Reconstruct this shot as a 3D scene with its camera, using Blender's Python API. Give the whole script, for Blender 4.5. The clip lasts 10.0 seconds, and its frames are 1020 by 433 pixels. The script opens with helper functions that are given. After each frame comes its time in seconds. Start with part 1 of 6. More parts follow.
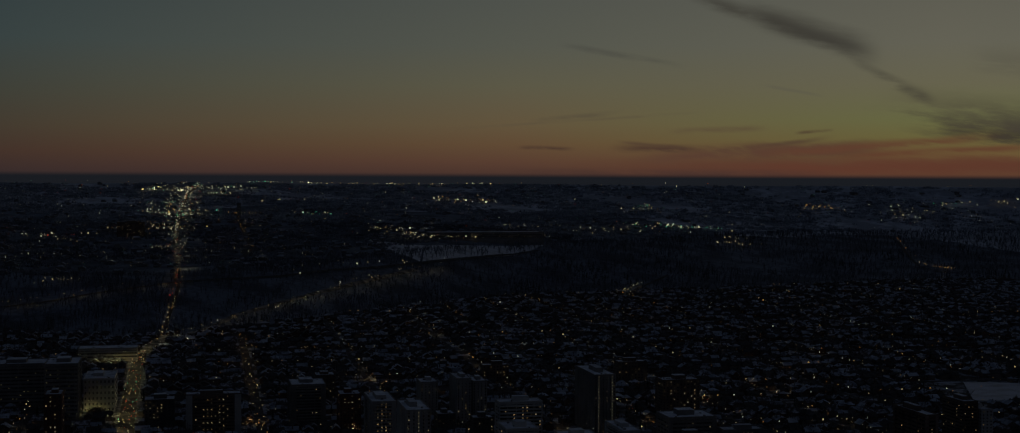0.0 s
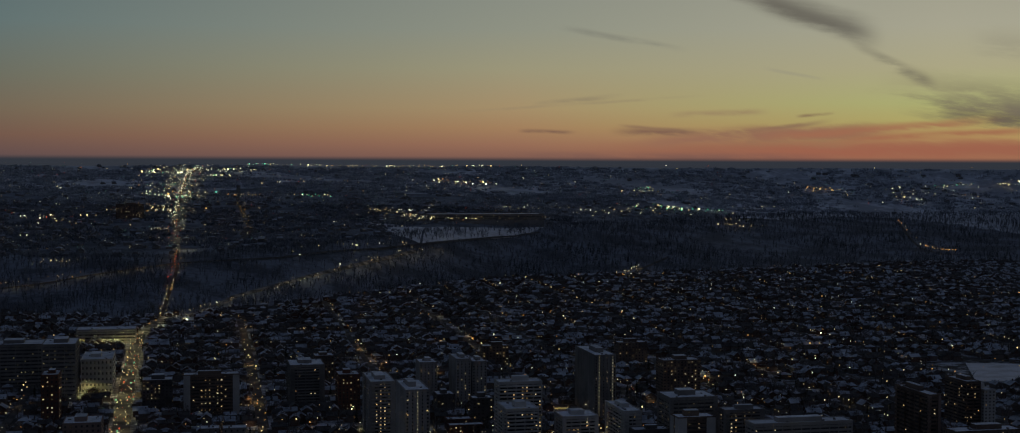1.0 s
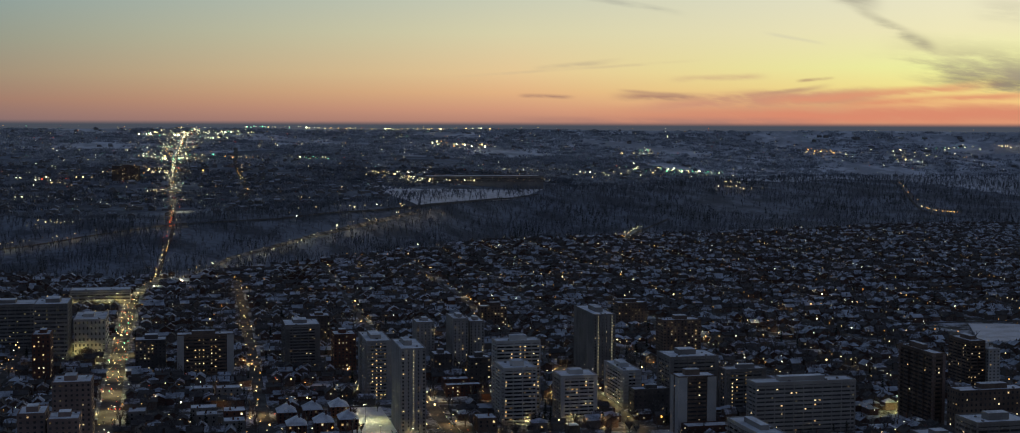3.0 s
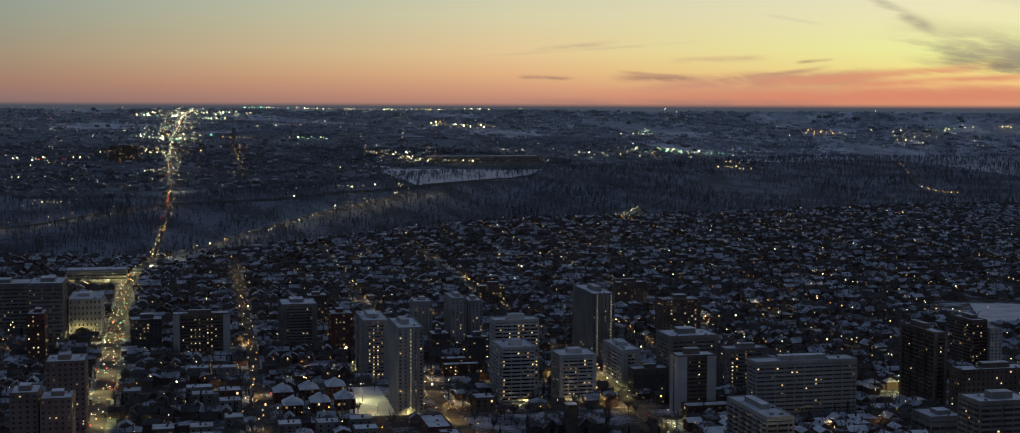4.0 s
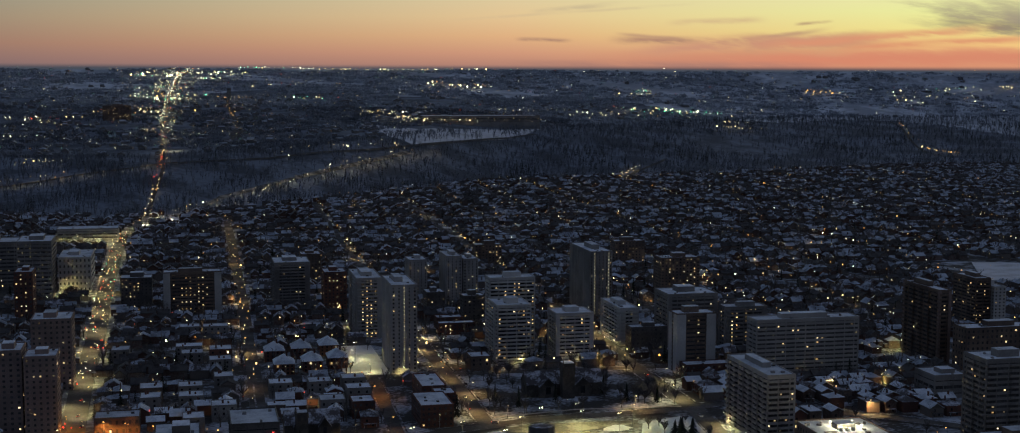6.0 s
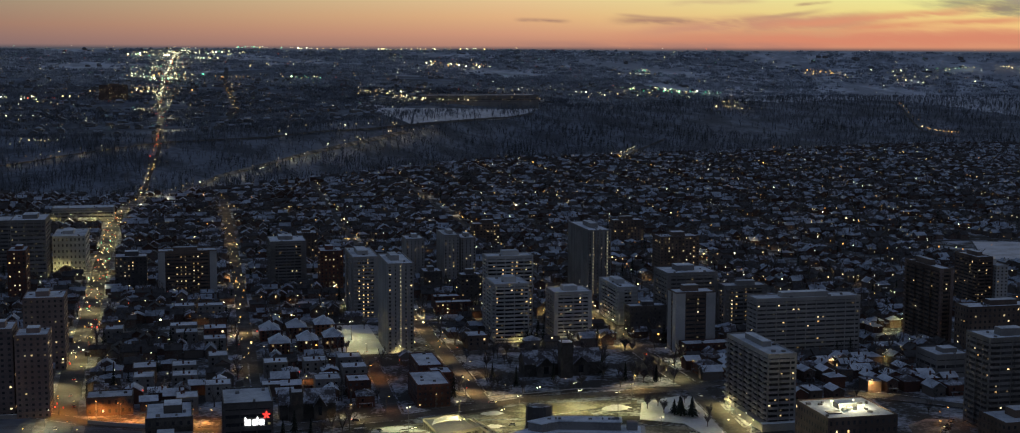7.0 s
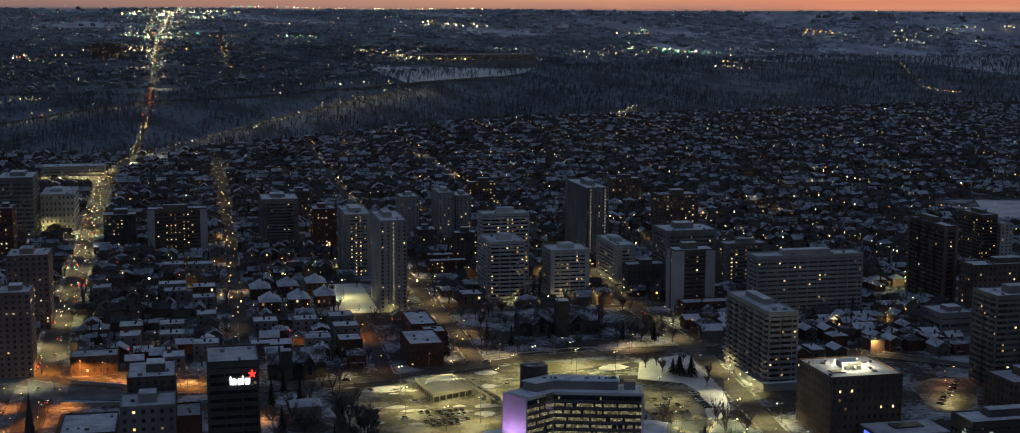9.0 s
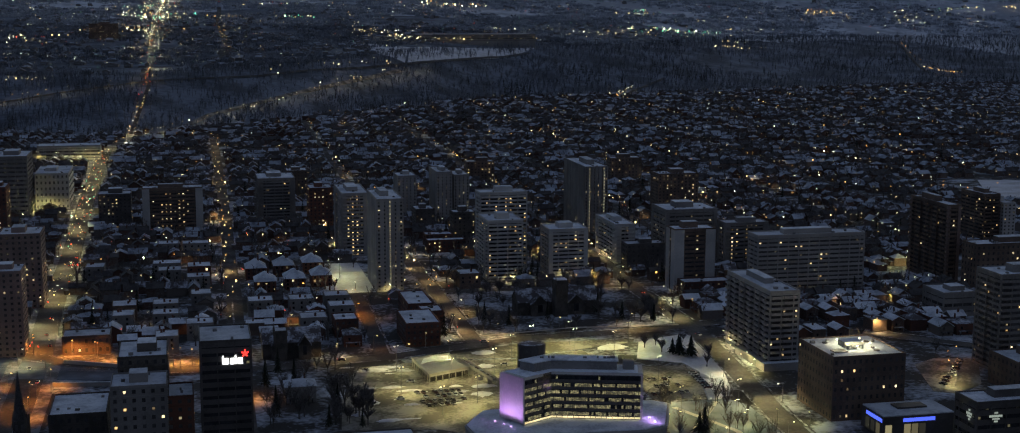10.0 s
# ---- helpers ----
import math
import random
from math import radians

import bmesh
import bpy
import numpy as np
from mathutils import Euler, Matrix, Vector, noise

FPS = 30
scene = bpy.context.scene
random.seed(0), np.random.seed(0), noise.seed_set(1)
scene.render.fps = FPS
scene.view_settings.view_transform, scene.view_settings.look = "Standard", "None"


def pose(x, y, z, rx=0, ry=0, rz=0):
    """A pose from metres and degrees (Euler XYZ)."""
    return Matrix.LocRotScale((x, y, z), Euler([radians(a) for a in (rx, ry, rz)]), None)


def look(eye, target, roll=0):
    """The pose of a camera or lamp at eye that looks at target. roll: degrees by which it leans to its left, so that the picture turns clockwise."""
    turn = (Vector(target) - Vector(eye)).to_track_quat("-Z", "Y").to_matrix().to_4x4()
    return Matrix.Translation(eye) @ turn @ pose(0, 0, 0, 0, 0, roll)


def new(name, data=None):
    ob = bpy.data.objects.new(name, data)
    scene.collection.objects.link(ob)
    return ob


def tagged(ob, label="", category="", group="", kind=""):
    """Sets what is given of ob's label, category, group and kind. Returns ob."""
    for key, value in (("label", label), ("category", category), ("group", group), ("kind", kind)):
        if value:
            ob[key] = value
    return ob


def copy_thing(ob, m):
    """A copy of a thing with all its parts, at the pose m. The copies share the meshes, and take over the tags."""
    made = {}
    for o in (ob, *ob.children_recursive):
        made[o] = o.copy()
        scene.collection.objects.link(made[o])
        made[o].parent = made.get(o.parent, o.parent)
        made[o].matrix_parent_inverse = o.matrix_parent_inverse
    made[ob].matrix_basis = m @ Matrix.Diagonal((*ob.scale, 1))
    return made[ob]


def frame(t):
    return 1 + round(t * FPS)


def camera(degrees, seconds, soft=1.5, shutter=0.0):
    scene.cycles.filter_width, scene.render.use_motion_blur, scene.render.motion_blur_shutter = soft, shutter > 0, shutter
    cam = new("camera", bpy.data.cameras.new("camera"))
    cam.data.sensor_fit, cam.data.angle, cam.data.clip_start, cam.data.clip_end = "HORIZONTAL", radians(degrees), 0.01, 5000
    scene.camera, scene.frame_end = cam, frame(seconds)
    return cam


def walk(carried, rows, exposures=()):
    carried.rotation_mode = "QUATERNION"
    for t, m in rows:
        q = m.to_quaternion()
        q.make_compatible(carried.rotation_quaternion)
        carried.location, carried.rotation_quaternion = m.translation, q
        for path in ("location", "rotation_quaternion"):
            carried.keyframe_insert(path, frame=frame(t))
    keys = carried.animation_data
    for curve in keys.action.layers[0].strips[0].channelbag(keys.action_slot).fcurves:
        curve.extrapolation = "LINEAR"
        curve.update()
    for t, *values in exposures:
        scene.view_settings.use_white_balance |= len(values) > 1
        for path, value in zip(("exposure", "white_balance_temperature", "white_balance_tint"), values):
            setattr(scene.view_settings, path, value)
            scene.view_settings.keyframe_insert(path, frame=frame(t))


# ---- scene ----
cam = camera(40.0, 10.0, soft=1.0)
# seconds, eye x y z, then the turn about x, y and z in degrees
PATH = [
    (0.0, 2.45, 19.46, 234.91, 88.456, -0.251, 0.182),
    (0.5, 2.82, 24.04, 232.85, 88.124, -0.241, 0.195),
    (1.0, 3.18, 28.75, 230.86, 87.783, -0.233, 0.202),
    (1.5, 3.55, 33.58, 228.93, 87.435, -0.226, 0.204),
    (2.0, 3.92, 38.51, 227.05, 87.080, -0.221, 0.201),
    (2.5, 4.29, 43.53, 225.22, 86.718, -0.217, 0.194),
    (3.0, 4.68, 48.64, 223.42, 86.350, -0.214, 0.183),
    (3.5, 5.07, 53.82, 221.66, 85.977, -0.212, 0.169),
    (4.0, 5.47, 59.06, 219.93, 85.600, -0.211, 0.152),
    (4.5, 5.88, 64.35, 218.21, 85.220, -0.211, 0.133),
    (5.0, 6.30, 69.69, 216.52, 84.836, -0.212, 0.112),
    (5.5, 6.74, 75.05, 214.84, 84.451, -0.214, 0.091),
    (6.0, 7.19, 80.44, 213.16, 84.064, -0.216, 0.069),
    (6.5, 7.65, 85.83, 211.48, 83.676, -0.219, 0.047),
    (7.0, 8.13, 91.22, 209.79, 83.289, -0.222, 0.026),
    (7.5, 8.62, 96.60, 208.09, 82.902, -0.225, 0.006),
    (8.0, 9.13, 101.96, 206.37, 82.517, -0.228, -0.013),
    (8.5, 9.67, 107.28, 204.63, 82.133, -0.232, -0.029),
    (9.0, 10.22, 112.55, 202.86, 81.753, -0.235, -0.042),
    (9.5, 10.79, 117.77, 201.05, 81.377, -0.238, -0.052),
    (10.0, 11.38, 122.93, 199.20, 81.004, -0.241, -0.058),
]
FADE = [(0.0, -2.68), (0.25, -2.2), (0.5, -1.75), (0.75, -1.36), (1.0, -1.05), (1.25, -0.77), (1.5, -0.42), (1.75, -0.17), (2.0, 0.0), (2.3, 0.05), (2.6, 0.04), (4.0, 0.0), (9.0, 0.0), (9.5, 0.0), (10.0, 0.0)]
walk(cam, [(t, pose(x, y, z, rx, ry, rz)) for t, x, y, z, rx, ry, rz in PATH], FADE)

GRID = 13.1  # degrees by which the street grid is turned
E1 = Vector((math.cos(radians(GRID)), math.sin(radians(GRID))))
E2 = Vector((-math.sin(radians(GRID)), math.cos(radians(GRID))))


def xy(s, r):
    """World x, y of a place s metres across and r metres along the street grid."""
    return s * E1.x + r * E2.x, s * E1.y + r * E2.y


# ---- sky: after sunset, afterglow ahead to the right ----
world = bpy.data.worlds.new("dusk_sky")
scene.world = world
world.use_nodes = True
wn, wl = world.node_tree.nodes, world.node_tree.links
wn.clear()


def wmath(op, a, b=None, c=None, clamp=False):
    n = wn.new("ShaderNodeMath")
    n.operation, n.use_clamp = op, clamp
    for k, v in enumerate((a, b, c)):
        if v is None:
            continue
        if isinstance(v, (int, float)):
            n.inputs[k].default_value = v
        else:
            wl.new(v, n.inputs[k])
    return n.outputs[0]


def wrange(v, a, b, c=0.0, d=1.0, smooth=True):
    n = wn.new("ShaderNodeMapRange")
    n.interpolation_type = "SMOOTHSTEP" if smooth else "LINEAR"
    wl.new(v, n.inputs[0])
    for k, q in zip((1, 2, 3, 4), (a, b, c, d)):
        n.inputs[k].default_value = q
    return n.outputs[0]


def wramp(v, stops):
    n = wn.new("ShaderNodeValToRGB")
    while len(n.color_ramp.elements) < len(stops):
        n.color_ramp.elements.new(0.5)
    for e, (p, col) in zip(n.color_ramp.elements, stops):
        e.position, e.color = p, (*col, 1)
    wl.new(v, n.inputs[0])
    return n.outputs[0]


def wmix(f, a, b):
    n = wn.new("ShaderNodeMix")
    n.data_type = "RGBA"
    for k, v in ((0, f), (6, a), (7, b)):
        if isinstance(v, tuple):
            n.inputs[k].default_value = (*v, 1)
        elif isinstance(v, float):
            n.inputs[k].default_value = v
        else:
            wl.new(v, n.inputs[k])
    return n.outputs[2]


wtex = wn.new("ShaderNodeTexCoord")
wsep = wn.new("ShaderNodeSeparateXYZ")
wl.new(wtex.outputs["Generated"], wsep.inputs[0])
AZ = wmath("MULTIPLY", wmath("ARCTAN2", wsep.outputs[0], wsep.outputs[1]), 57.29578)
EL = wmath("MULTIPLY", wmath("ARCSINE", wsep.outputs[2]), 57.29578)
up = wrange(EL, 0.0, 10.0, smooth=False)
sky_left = wramp(up, [(0.0, (0.21, 0.15, 0.155)), (0.03, (0.26, 0.16, 0.15)), (0.10, (0.352, 0.20, 0.145)), (0.20, (0.352, 0.27, 0.185)), (0.33, (0.305, 0.314, 0.242)), (0.54, (0.245, 0.345, 0.345)), (1.0, (0.16, 0.25, 0.29))])
sky_mid = wramp(up, [(0.0, (0.36, 0.20, 0.165)), (0.03, (0.50, 0.245, 0.175)), (0.07, (0.63, 0.31, 0.195)), (0.14, (0.75, 0.44, 0.225)), (0.22, (0.776, 0.56, 0.296)), (0.38, (0.68, 0.63, 0.40)), (0.54, (0.565, 0.59, 0.468)), (1.0, (0.40, 0.46, 0.45))])
sky_right = wramp(up, [(0.0, (0.60, 0.26, 0.17)), (0.04, (0.82, 0.36, 0.18)), (0.10, (0.90, 0.56, 0.22)), (0.16, (0.88, 0.76, 0.265)), (0.24, (0.84, 0.86, 0.35)), (0.38, (0.85, 0.79, 0.48)), (0.54, (0.80, 0.77, 0.575)), (1.0, (0.60, 0.59, 0.50))])
sky = wmix(wrange(AZ, -21.0, 0.0, smooth=False), sky_left, sky_mid)
sky = wmix(wrange(AZ, 0.0, 17.0, smooth=False), sky, sky_right)
# clouds: soft streaks, each along its own slanting line
wvec = wn.new("ShaderNodeCombineXYZ")
wl.new(wmath("MULTIPLY", AZ, 0.28), wvec.inputs[0])
wl.new(wmath("MULTIPLY", wmath("SUBTRACT", EL, wmath("MULTIPLY", AZ, -0.12)), 1.5), wvec.inputs[1])
wno = wn.new("ShaderNodeTexNoise")
wl.new(wvec.outputs[0], wno.inputs["Vector"])
wno.inputs["Scale"].default_value, wno.inputs["Detail"].default_value, wno.inputs["Roughness"].default_value = 1.0, 6.0, 0.62
NOISE = wno.outputs["Fac"]


def streak(sky, az0, el0, az1, el1, half, strength, tint, grain=1.6, solid=0.28):
    """A cloud from one direction to another, half as thick in degrees."""
    slope = (el1 - el0) / (az1 - az0)
    line = wmath("ADD", wmath("MULTIPLY", wmath("SUBTRACT", AZ, az0), slope), el0)
    off = wmath("ABSOLUTE", wmath("SUBTRACT", wmath("ADD", EL, wmath("MULTIPLY", wmath("SUBTRACT", NOISE, 0.5), grain * half)), line))
    across = wrange(off, 0.0, half, 1.0, 0.0)
    mid, reach = (az0 + az1) / 2, abs(az1 - az0) / 2
    along = wrange(wmath("ABSOLUTE", wmath("SUBTRACT", AZ, mid)), reach * 0.45, reach, 1.0, 0.0)
    ragged = wrange(NOISE, solid, solid + 0.34)
    f = wmath("MULTIPLY", wmath("MULTIPLY", wmath("MULTIPLY", across, along), ragged), strength, clamp=True)
    return wmix(f, sky, tint)


sky = streak(sky, 6.0, 7.9, 14.7, 4.7, 0.5, 0.8, (0.30, 0.28, 0.225), 1.0)
sky = streak(sky, 8.8, 6.9, 14.9, 4.9, 0.8, 0.75, (0.27, 0.25, 0.205), 0.8, 0.08)
sky = streak(sky, 12.8, 5.2, 17.0, 2.75, 0.34, 0.35, (0.36, 0.33, 0.25), 1.4, 0.2)
sky = streak(sky, 14.1, 4.3, 16.9, 3.0, 0.42, 0.62, (0.27, 0.245, 0.19), 0.9)
sky = streak(sky, 14.8, 2.45, 26.0, 1.45, 0.6, 0.85, (0.29, 0.24, 0.18), 2.4, 0.30)
sky = streak(sky, 16.4, 1.95, 24.0, 1.5, 0.36, 0.85, (0.24, 0.195, 0.15), 2.2, 0.24)
sky = streak(sky, 14.0, 3.3, 25.0, 1.6, 1.0, 0.45, (0.50, 0.40, 0.28), 1.6)
sky = streak(sky, 17.5, 4.9, 24.0, 3.9, 0.8, 0.35, (0.48, 0.44, 0.34), 1.8)
sky = streak(sky, 0.0, 1.30, 2.6, 1.22, 0.13, 1.0, (0.36, 0.20, 0.15), 0.7)
sky = streak(sky, 3.6, 1.30, 9.6, 1.2, 0.24, 1.0, (0.42, 0.23, 0.16), 1.3)
sky = streak(sky, 6.0, 1.95, 10.5, 2.1, 0.2, 0.6, (0.60, 0.40, 0.24), 1.3)
sky = streak(sky, 11.2, 1.88, 12.9, 2.0, 0.1, 1.0, (0.50, 0.34, 0.19), 0.7)
sky = streak(sky, 15.5, 3.0, 28.0, 1.5, 1.0, 0.7, (0.31, 0.265, 0.205), 2.6, 0.36)
sky = streak(sky, 13.6, 2.9, 22.0, 1.75, 0.3, 0.6, (0.36, 0.30, 0.22), 2.2, 0.34)
sky = streak(sky, 1.0, 0.42, 27.0, 0.62, 0.62, 0.8, (0.62, 0.25, 0.16), 0.9, 0.12)
sky = streak(sky, 7.6, 1.0, 15.6, 1.32, 0.55, 0.8, (0.52, 0.275, 0.175), 1.7, 0.18)
sky = streak(sky, 7.0, 0.95, 13.0, 1.75, 0.16, 0.7, (0.46, 0.26, 0.18), 1.4, 0.2)
sky = streak(sky, 4.0, 1.55, 7.4, 1.25, 0.12, 0.7, (0.48, 0.28, 0.18), 1.2, 0.2)
sky = streak(sky, 4.0, 0.75, 14.5, 1.45, 0.4, 0.85, (0.60, 0.29, 0.19), 1.8, 0.2)
sky = streak(sky, 7.0, 0.35, 25.0, 0.75, 0.5, 0.8, (0.70, 0.25, 0.15), 1.8, 0.15)
sky = streak(sky, 9.0, 0.95, 19.5, 1.75, 0.3, 0.85, (0.72, 0.30, 0.17), 1.5, 0.2)
sky = streak(sky, 12.0, 0.9, 21.5, 1.4, 0.24, 0.85, (0.72, 0.29, 0.16), 1.4, 0.2)
sky = streak(sky, -2.0, 0.28, 14.0, 0.25, 0.26, 0.7, (0.38, 0.20, 0.165), 1.0)
sky = streak(sky, 1.5, 5.55, 7.2, 4.5, 0.2, 0.6, (0.40, 0.40, 0.33), 1.3)
sky = streak(sky, 0.5, 2.35, 4.6, 2.75, 0.16, 0.6, (0.50, 0.40, 0.27), 0.9)
sky = streak(sky, -3.0, 2.0, 8.0, 2.75, 0.1, 0.4, (0.55, 0.43, 0.28), 0.9)
sky = streak(sky, 9.8, 3.85, 12.6, 3.3, 0.12, 0.4, (0.60, 0.56, 0.42), 0.9)
# overhead and behind: deep blue dusk
sky = wmix(wrange(EL, 6.0, 30.0), sky, (0.067, 0.089, 0.149))
sky = wmix(wmath("MULTIPLY", wrange(wmath("ABSOLUTE", wmath("SUBTRACT", AZ, 15.0)), 40.0, 120.0), wrange(EL, 60.0, 10.0)), sky, (0.070, 0.091, 0.141))
# hazy far land under the horizon
sky = wmix(wrange(EL, 0.03, 0.26), (0.062, 0.072, 0.094), sky)
wbg = wn.new("ShaderNodeBackground")
wbg.inputs["Strength"].default_value = 1.0
wl.new(sky, wbg.inputs["Color"])
wout = wn.new("ShaderNodeOutputWorld")
wl.new(wbg.outputs[0], wout.inputs[0])


# ---- materials ----
def tree_of(name):
    m = bpy.data.materials.new(name)
    m.use_nodes = True
    return m, m.node_tree.nodes, m.node_tree.links, m.node_tree.nodes["Principled BSDF"]


def surface(name, a, b, rough=0.8, scale=0.15, fine=1.5, metal=0.0, bump=0.3, low=0.42, high=0.58, vary=0.25, spec=0.3):
    """A two-colour surface: patches at one scale, grain at another, and a change of tone from piece to piece."""
    m, n, l, p = tree_of(name)
    geo = n.new("ShaderNodeNewGeometry")
    big, small = n.new("ShaderNodeTexNoise"), n.new("ShaderNodeTexNoise")
    for q, sc in ((big, scale), (small, fine)):
        l.new(geo.outputs["Position"], q.inputs["Vector"])
        q.inputs["Scale"].default_value, q.inputs["Detail"].default_value = sc, 4
    add = n.new("ShaderNodeMath")
    add.operation = "MULTIPLY_ADD"
    l.new(small.outputs["Fac"], add.inputs[0])
    add.inputs[1].default_value = 0.5
    l.new(big.outputs["Fac"], add.inputs[2])
    rng = n.new("ShaderNodeMapRange")
    l.new(add.outputs[0], rng.inputs[0])
    rng.inputs[1].default_value, rng.inputs[2].default_value = low + 0.25, high + 0.25
    mix = n.new("ShaderNodeMix")
    mix.data_type = "RGBA"
    l.new(rng.outputs[0], mix.inputs[0])
    mix.inputs[6].default_value, mix.inputs[7].default_value = (*a, 1), (*b, 1)
    info = n.new("ShaderNodeObjectInfo")
    tone = n.new("ShaderNodeMapRange")
    isl = n.new("ShaderNodeMath")
    isl.operation = "ADD"
    l.new(info.outputs["Random"], isl.inputs[0])
    l.new(geo.outputs["Random Per Island"], isl.inputs[1])
    l.new(isl.outputs[0], tone.inputs[0])
    tone.inputs[2].default_value = 2.0
    tone.inputs[3].default_value, tone.inputs[4].default_value = 1 - vary, 1 + vary
    mul = n.new("ShaderNodeVectorMath")
    mul.operation = "SCALE"
    l.new(mix.outputs[2], mul.inputs[0])
    l.new(tone.outputs[0], mul.inputs["Scale"])
    l.new(mul.outputs[0], p.inputs["Base Color"])
    p.inputs["Roughness"].default_value, p.inputs["Metallic"].default_value = rough, metal
    p.inputs["Specular IOR Level"].default_value = spec
    if bump:
        bp = n.new("ShaderNodeBump")
        bp.inputs["Strength"].default_value, bp.inputs["Distance"].default_value = bump, 0.3
        l.new(small.outputs["Fac"], bp.inputs["Height"])
        l.new(bp.outputs[0], p.inputs["Normal"])
    return m


def glowing(name, a, b, low, high, sampled=False):
    """Something that gives off light, warmer or whiter, weaker or stronger from piece to piece."""
    m, n, l, p = tree_of(name)
    geo, info = n.new("ShaderNodeNewGeometry"), n.new("ShaderNodeObjectInfo")
    isl = n.new("ShaderNodeMath")
    isl.operation = "ADD"
    l.new(info.outputs["Random"], isl.inputs[0])
    l.new(geo.outputs["Random Per Island"], isl.inputs[1])
    fr = n.new("ShaderNodeMath")
    fr.operation = "FRACT"
    l.new(isl.outputs[0], fr.inputs[0])
    mix = n.new("ShaderNodeMix")
    mix.data_type = "RGBA"
    mix.inputs[6].default_value, mix.inputs[7].default_value = (*a, 1), (*b, 1)
    l.new(fr.outputs[0], mix.inputs[0])
    f2 = n.new("ShaderNodeMath")
    f2.operation = "MULTIPLY"
    f2.inputs[1].default_value = 7.31
    l.new(isl.outputs[0], f2.inputs[0])
    f3 = n.new("ShaderNodeMath")
    f3.operation = "FRACT"
    l.new(f2.outputs[0], f3.inputs[0])
    pw = n.new("ShaderNodeMath")
    pw.operation = "POWER"
    pw.inputs[1].default_value = 2.0
    l.new(f3.outputs[0], pw.inputs[0])
    st = n.new("ShaderNodeMapRange")
    l.new(pw.outputs[0], st.inputs[0])
    st.inputs[3].default_value, st.inputs[4].default_value = low, high
    l.new(mix.outputs[2], p.inputs["Emission Color"])
    l.new(st.outputs[0], p.inputs["Emission Strength"])
    p.inputs["Base Color"].default_value = (0.1, 0.1, 0.1, 1)
    m.cycles.emission_sampling = "AUTO" if sampled else "NONE"
    return m


SNOW_LAND = surface("snowy_ground", (0.54, 0.58, 0.64), (0.06, 0.057, 0.052), 0.95, 0.035, 0.35, low=0.32, high=0.54, vary=0.0)
SLOPE = surface("snowy_slope", (0.215, 0.247, 0.292), (0.10, 0.112, 0.13), 0.95, 0.012, 0.10, low=0.38, high=0.60, vary=0.0)
# far fields: distance haze is put into this colour, paler than SLOPE
HAZED_SNOW = surface("haze_paled_fields", (0.70, 0.74, 0.79), (0.40, 0.43, 0.47), 0.95, 0.008, 0.05, low=0.36, high=0.56, vary=0.0)
SNOW = surface("roof_snow", (0.78, 0.83, 0.88), (0.44, 0.48, 0.53), 0.9, 0.12, 0.8, low=0.42, high=0.72, vary=0.3)
SNOW_PATCHY = surface("patchy_roof_snow", (0.58, 0.61, 0.67), (0.10, 0.09, 0.09), 0.9, 0.22, 0.9, low=0.30, high=0.54, vary=0.4)
FAR_ROOF = surface("thin_roof_snow", (0.44, 0.49, 0.55), (0.20, 0.22, 0.25), 0.9, 0.12, 0.8, low=0.42, high=0.66, vary=0.45)
SNOW_PLAIN = surface("lying_snow", (0.80, 0.81, 0.84), (0.55, 0.54, 0.52), 0.9, 0.05, 0.5, low=0.4, high=0.75, vary=0.05)
ASPHALT = surface("salted_asphalt", (0.085, 0.080, 0.073), (0.17, 0.16, 0.145), 0.92, 0.06, 0.6, low=0.42, high=0.7, vary=0.1, spec=0.12)
FOOTWAY = surface("trodden_footway", (0.13, 0.125, 0.12), (0.34, 0.34, 0.35), 0.9, 0.12, 0.7, low=0.42, high=0.66, vary=0.05)
LOT = surface("salted_lot", (0.115, 0.104, 0.083), (0.37, 0.345, 0.29), 0.85, 0.07, 0.55, low=0.42, high=0.62, vary=0.05)
CONCRETE = surface("pale_concrete", (0.39, 0.37, 0.345), (0.32, 0.305, 0.29), 0.85, 0.06, 1.2)
WHITE = surface("white_panel", (0.54, 0.525, 0.50), (0.45, 0.44, 0.425), 0.7, 0.06, 1.0)
GREY = surface("grey_concrete", (0.27, 0.255, 0.24), (0.20, 0.19, 0.18), 0.85, 0.06, 1.0)
BRICK = surface("red_brown_brick", (0.16, 0.075, 0.055), (0.10, 0.055, 0.045), 0.9, 0.08, 1.6)
BROWN = surface("brown_brick", (0.19, 0.14, 0.11), (0.12, 0.09, 0.075), 0.9, 0.08, 1.4)
STONE = surface("rough_stone", (0.13, 0.115, 0.10), (0.075, 0.068, 0.06), 0.95, 0.2, 1.8)
PINK = surface("pinkish_stone", (0.29, 0.215, 0.185), (0.22, 0.165, 0.145), 0.85, 0.07, 1.2)
DARK = surface("dark_cladding", (0.075, 0.068, 0.064), (0.11, 0.10, 0.095), 0.5, 0.1, 1.0)
GLASS = surface("dark_window_glass", (0.018, 0.02, 0.024), (0.035, 0.036, 0.04), 0.12, 0.2, 1.0, bump=0.0, spec=0.5, vary=0.4)
PANES = surface("dim_window_panes", (0.06, 0.058, 0.06), (0.10, 0.095, 0.095), 0.25, 0.2, 1.0, bump=0.0, spec=0.4, vary=0.5)
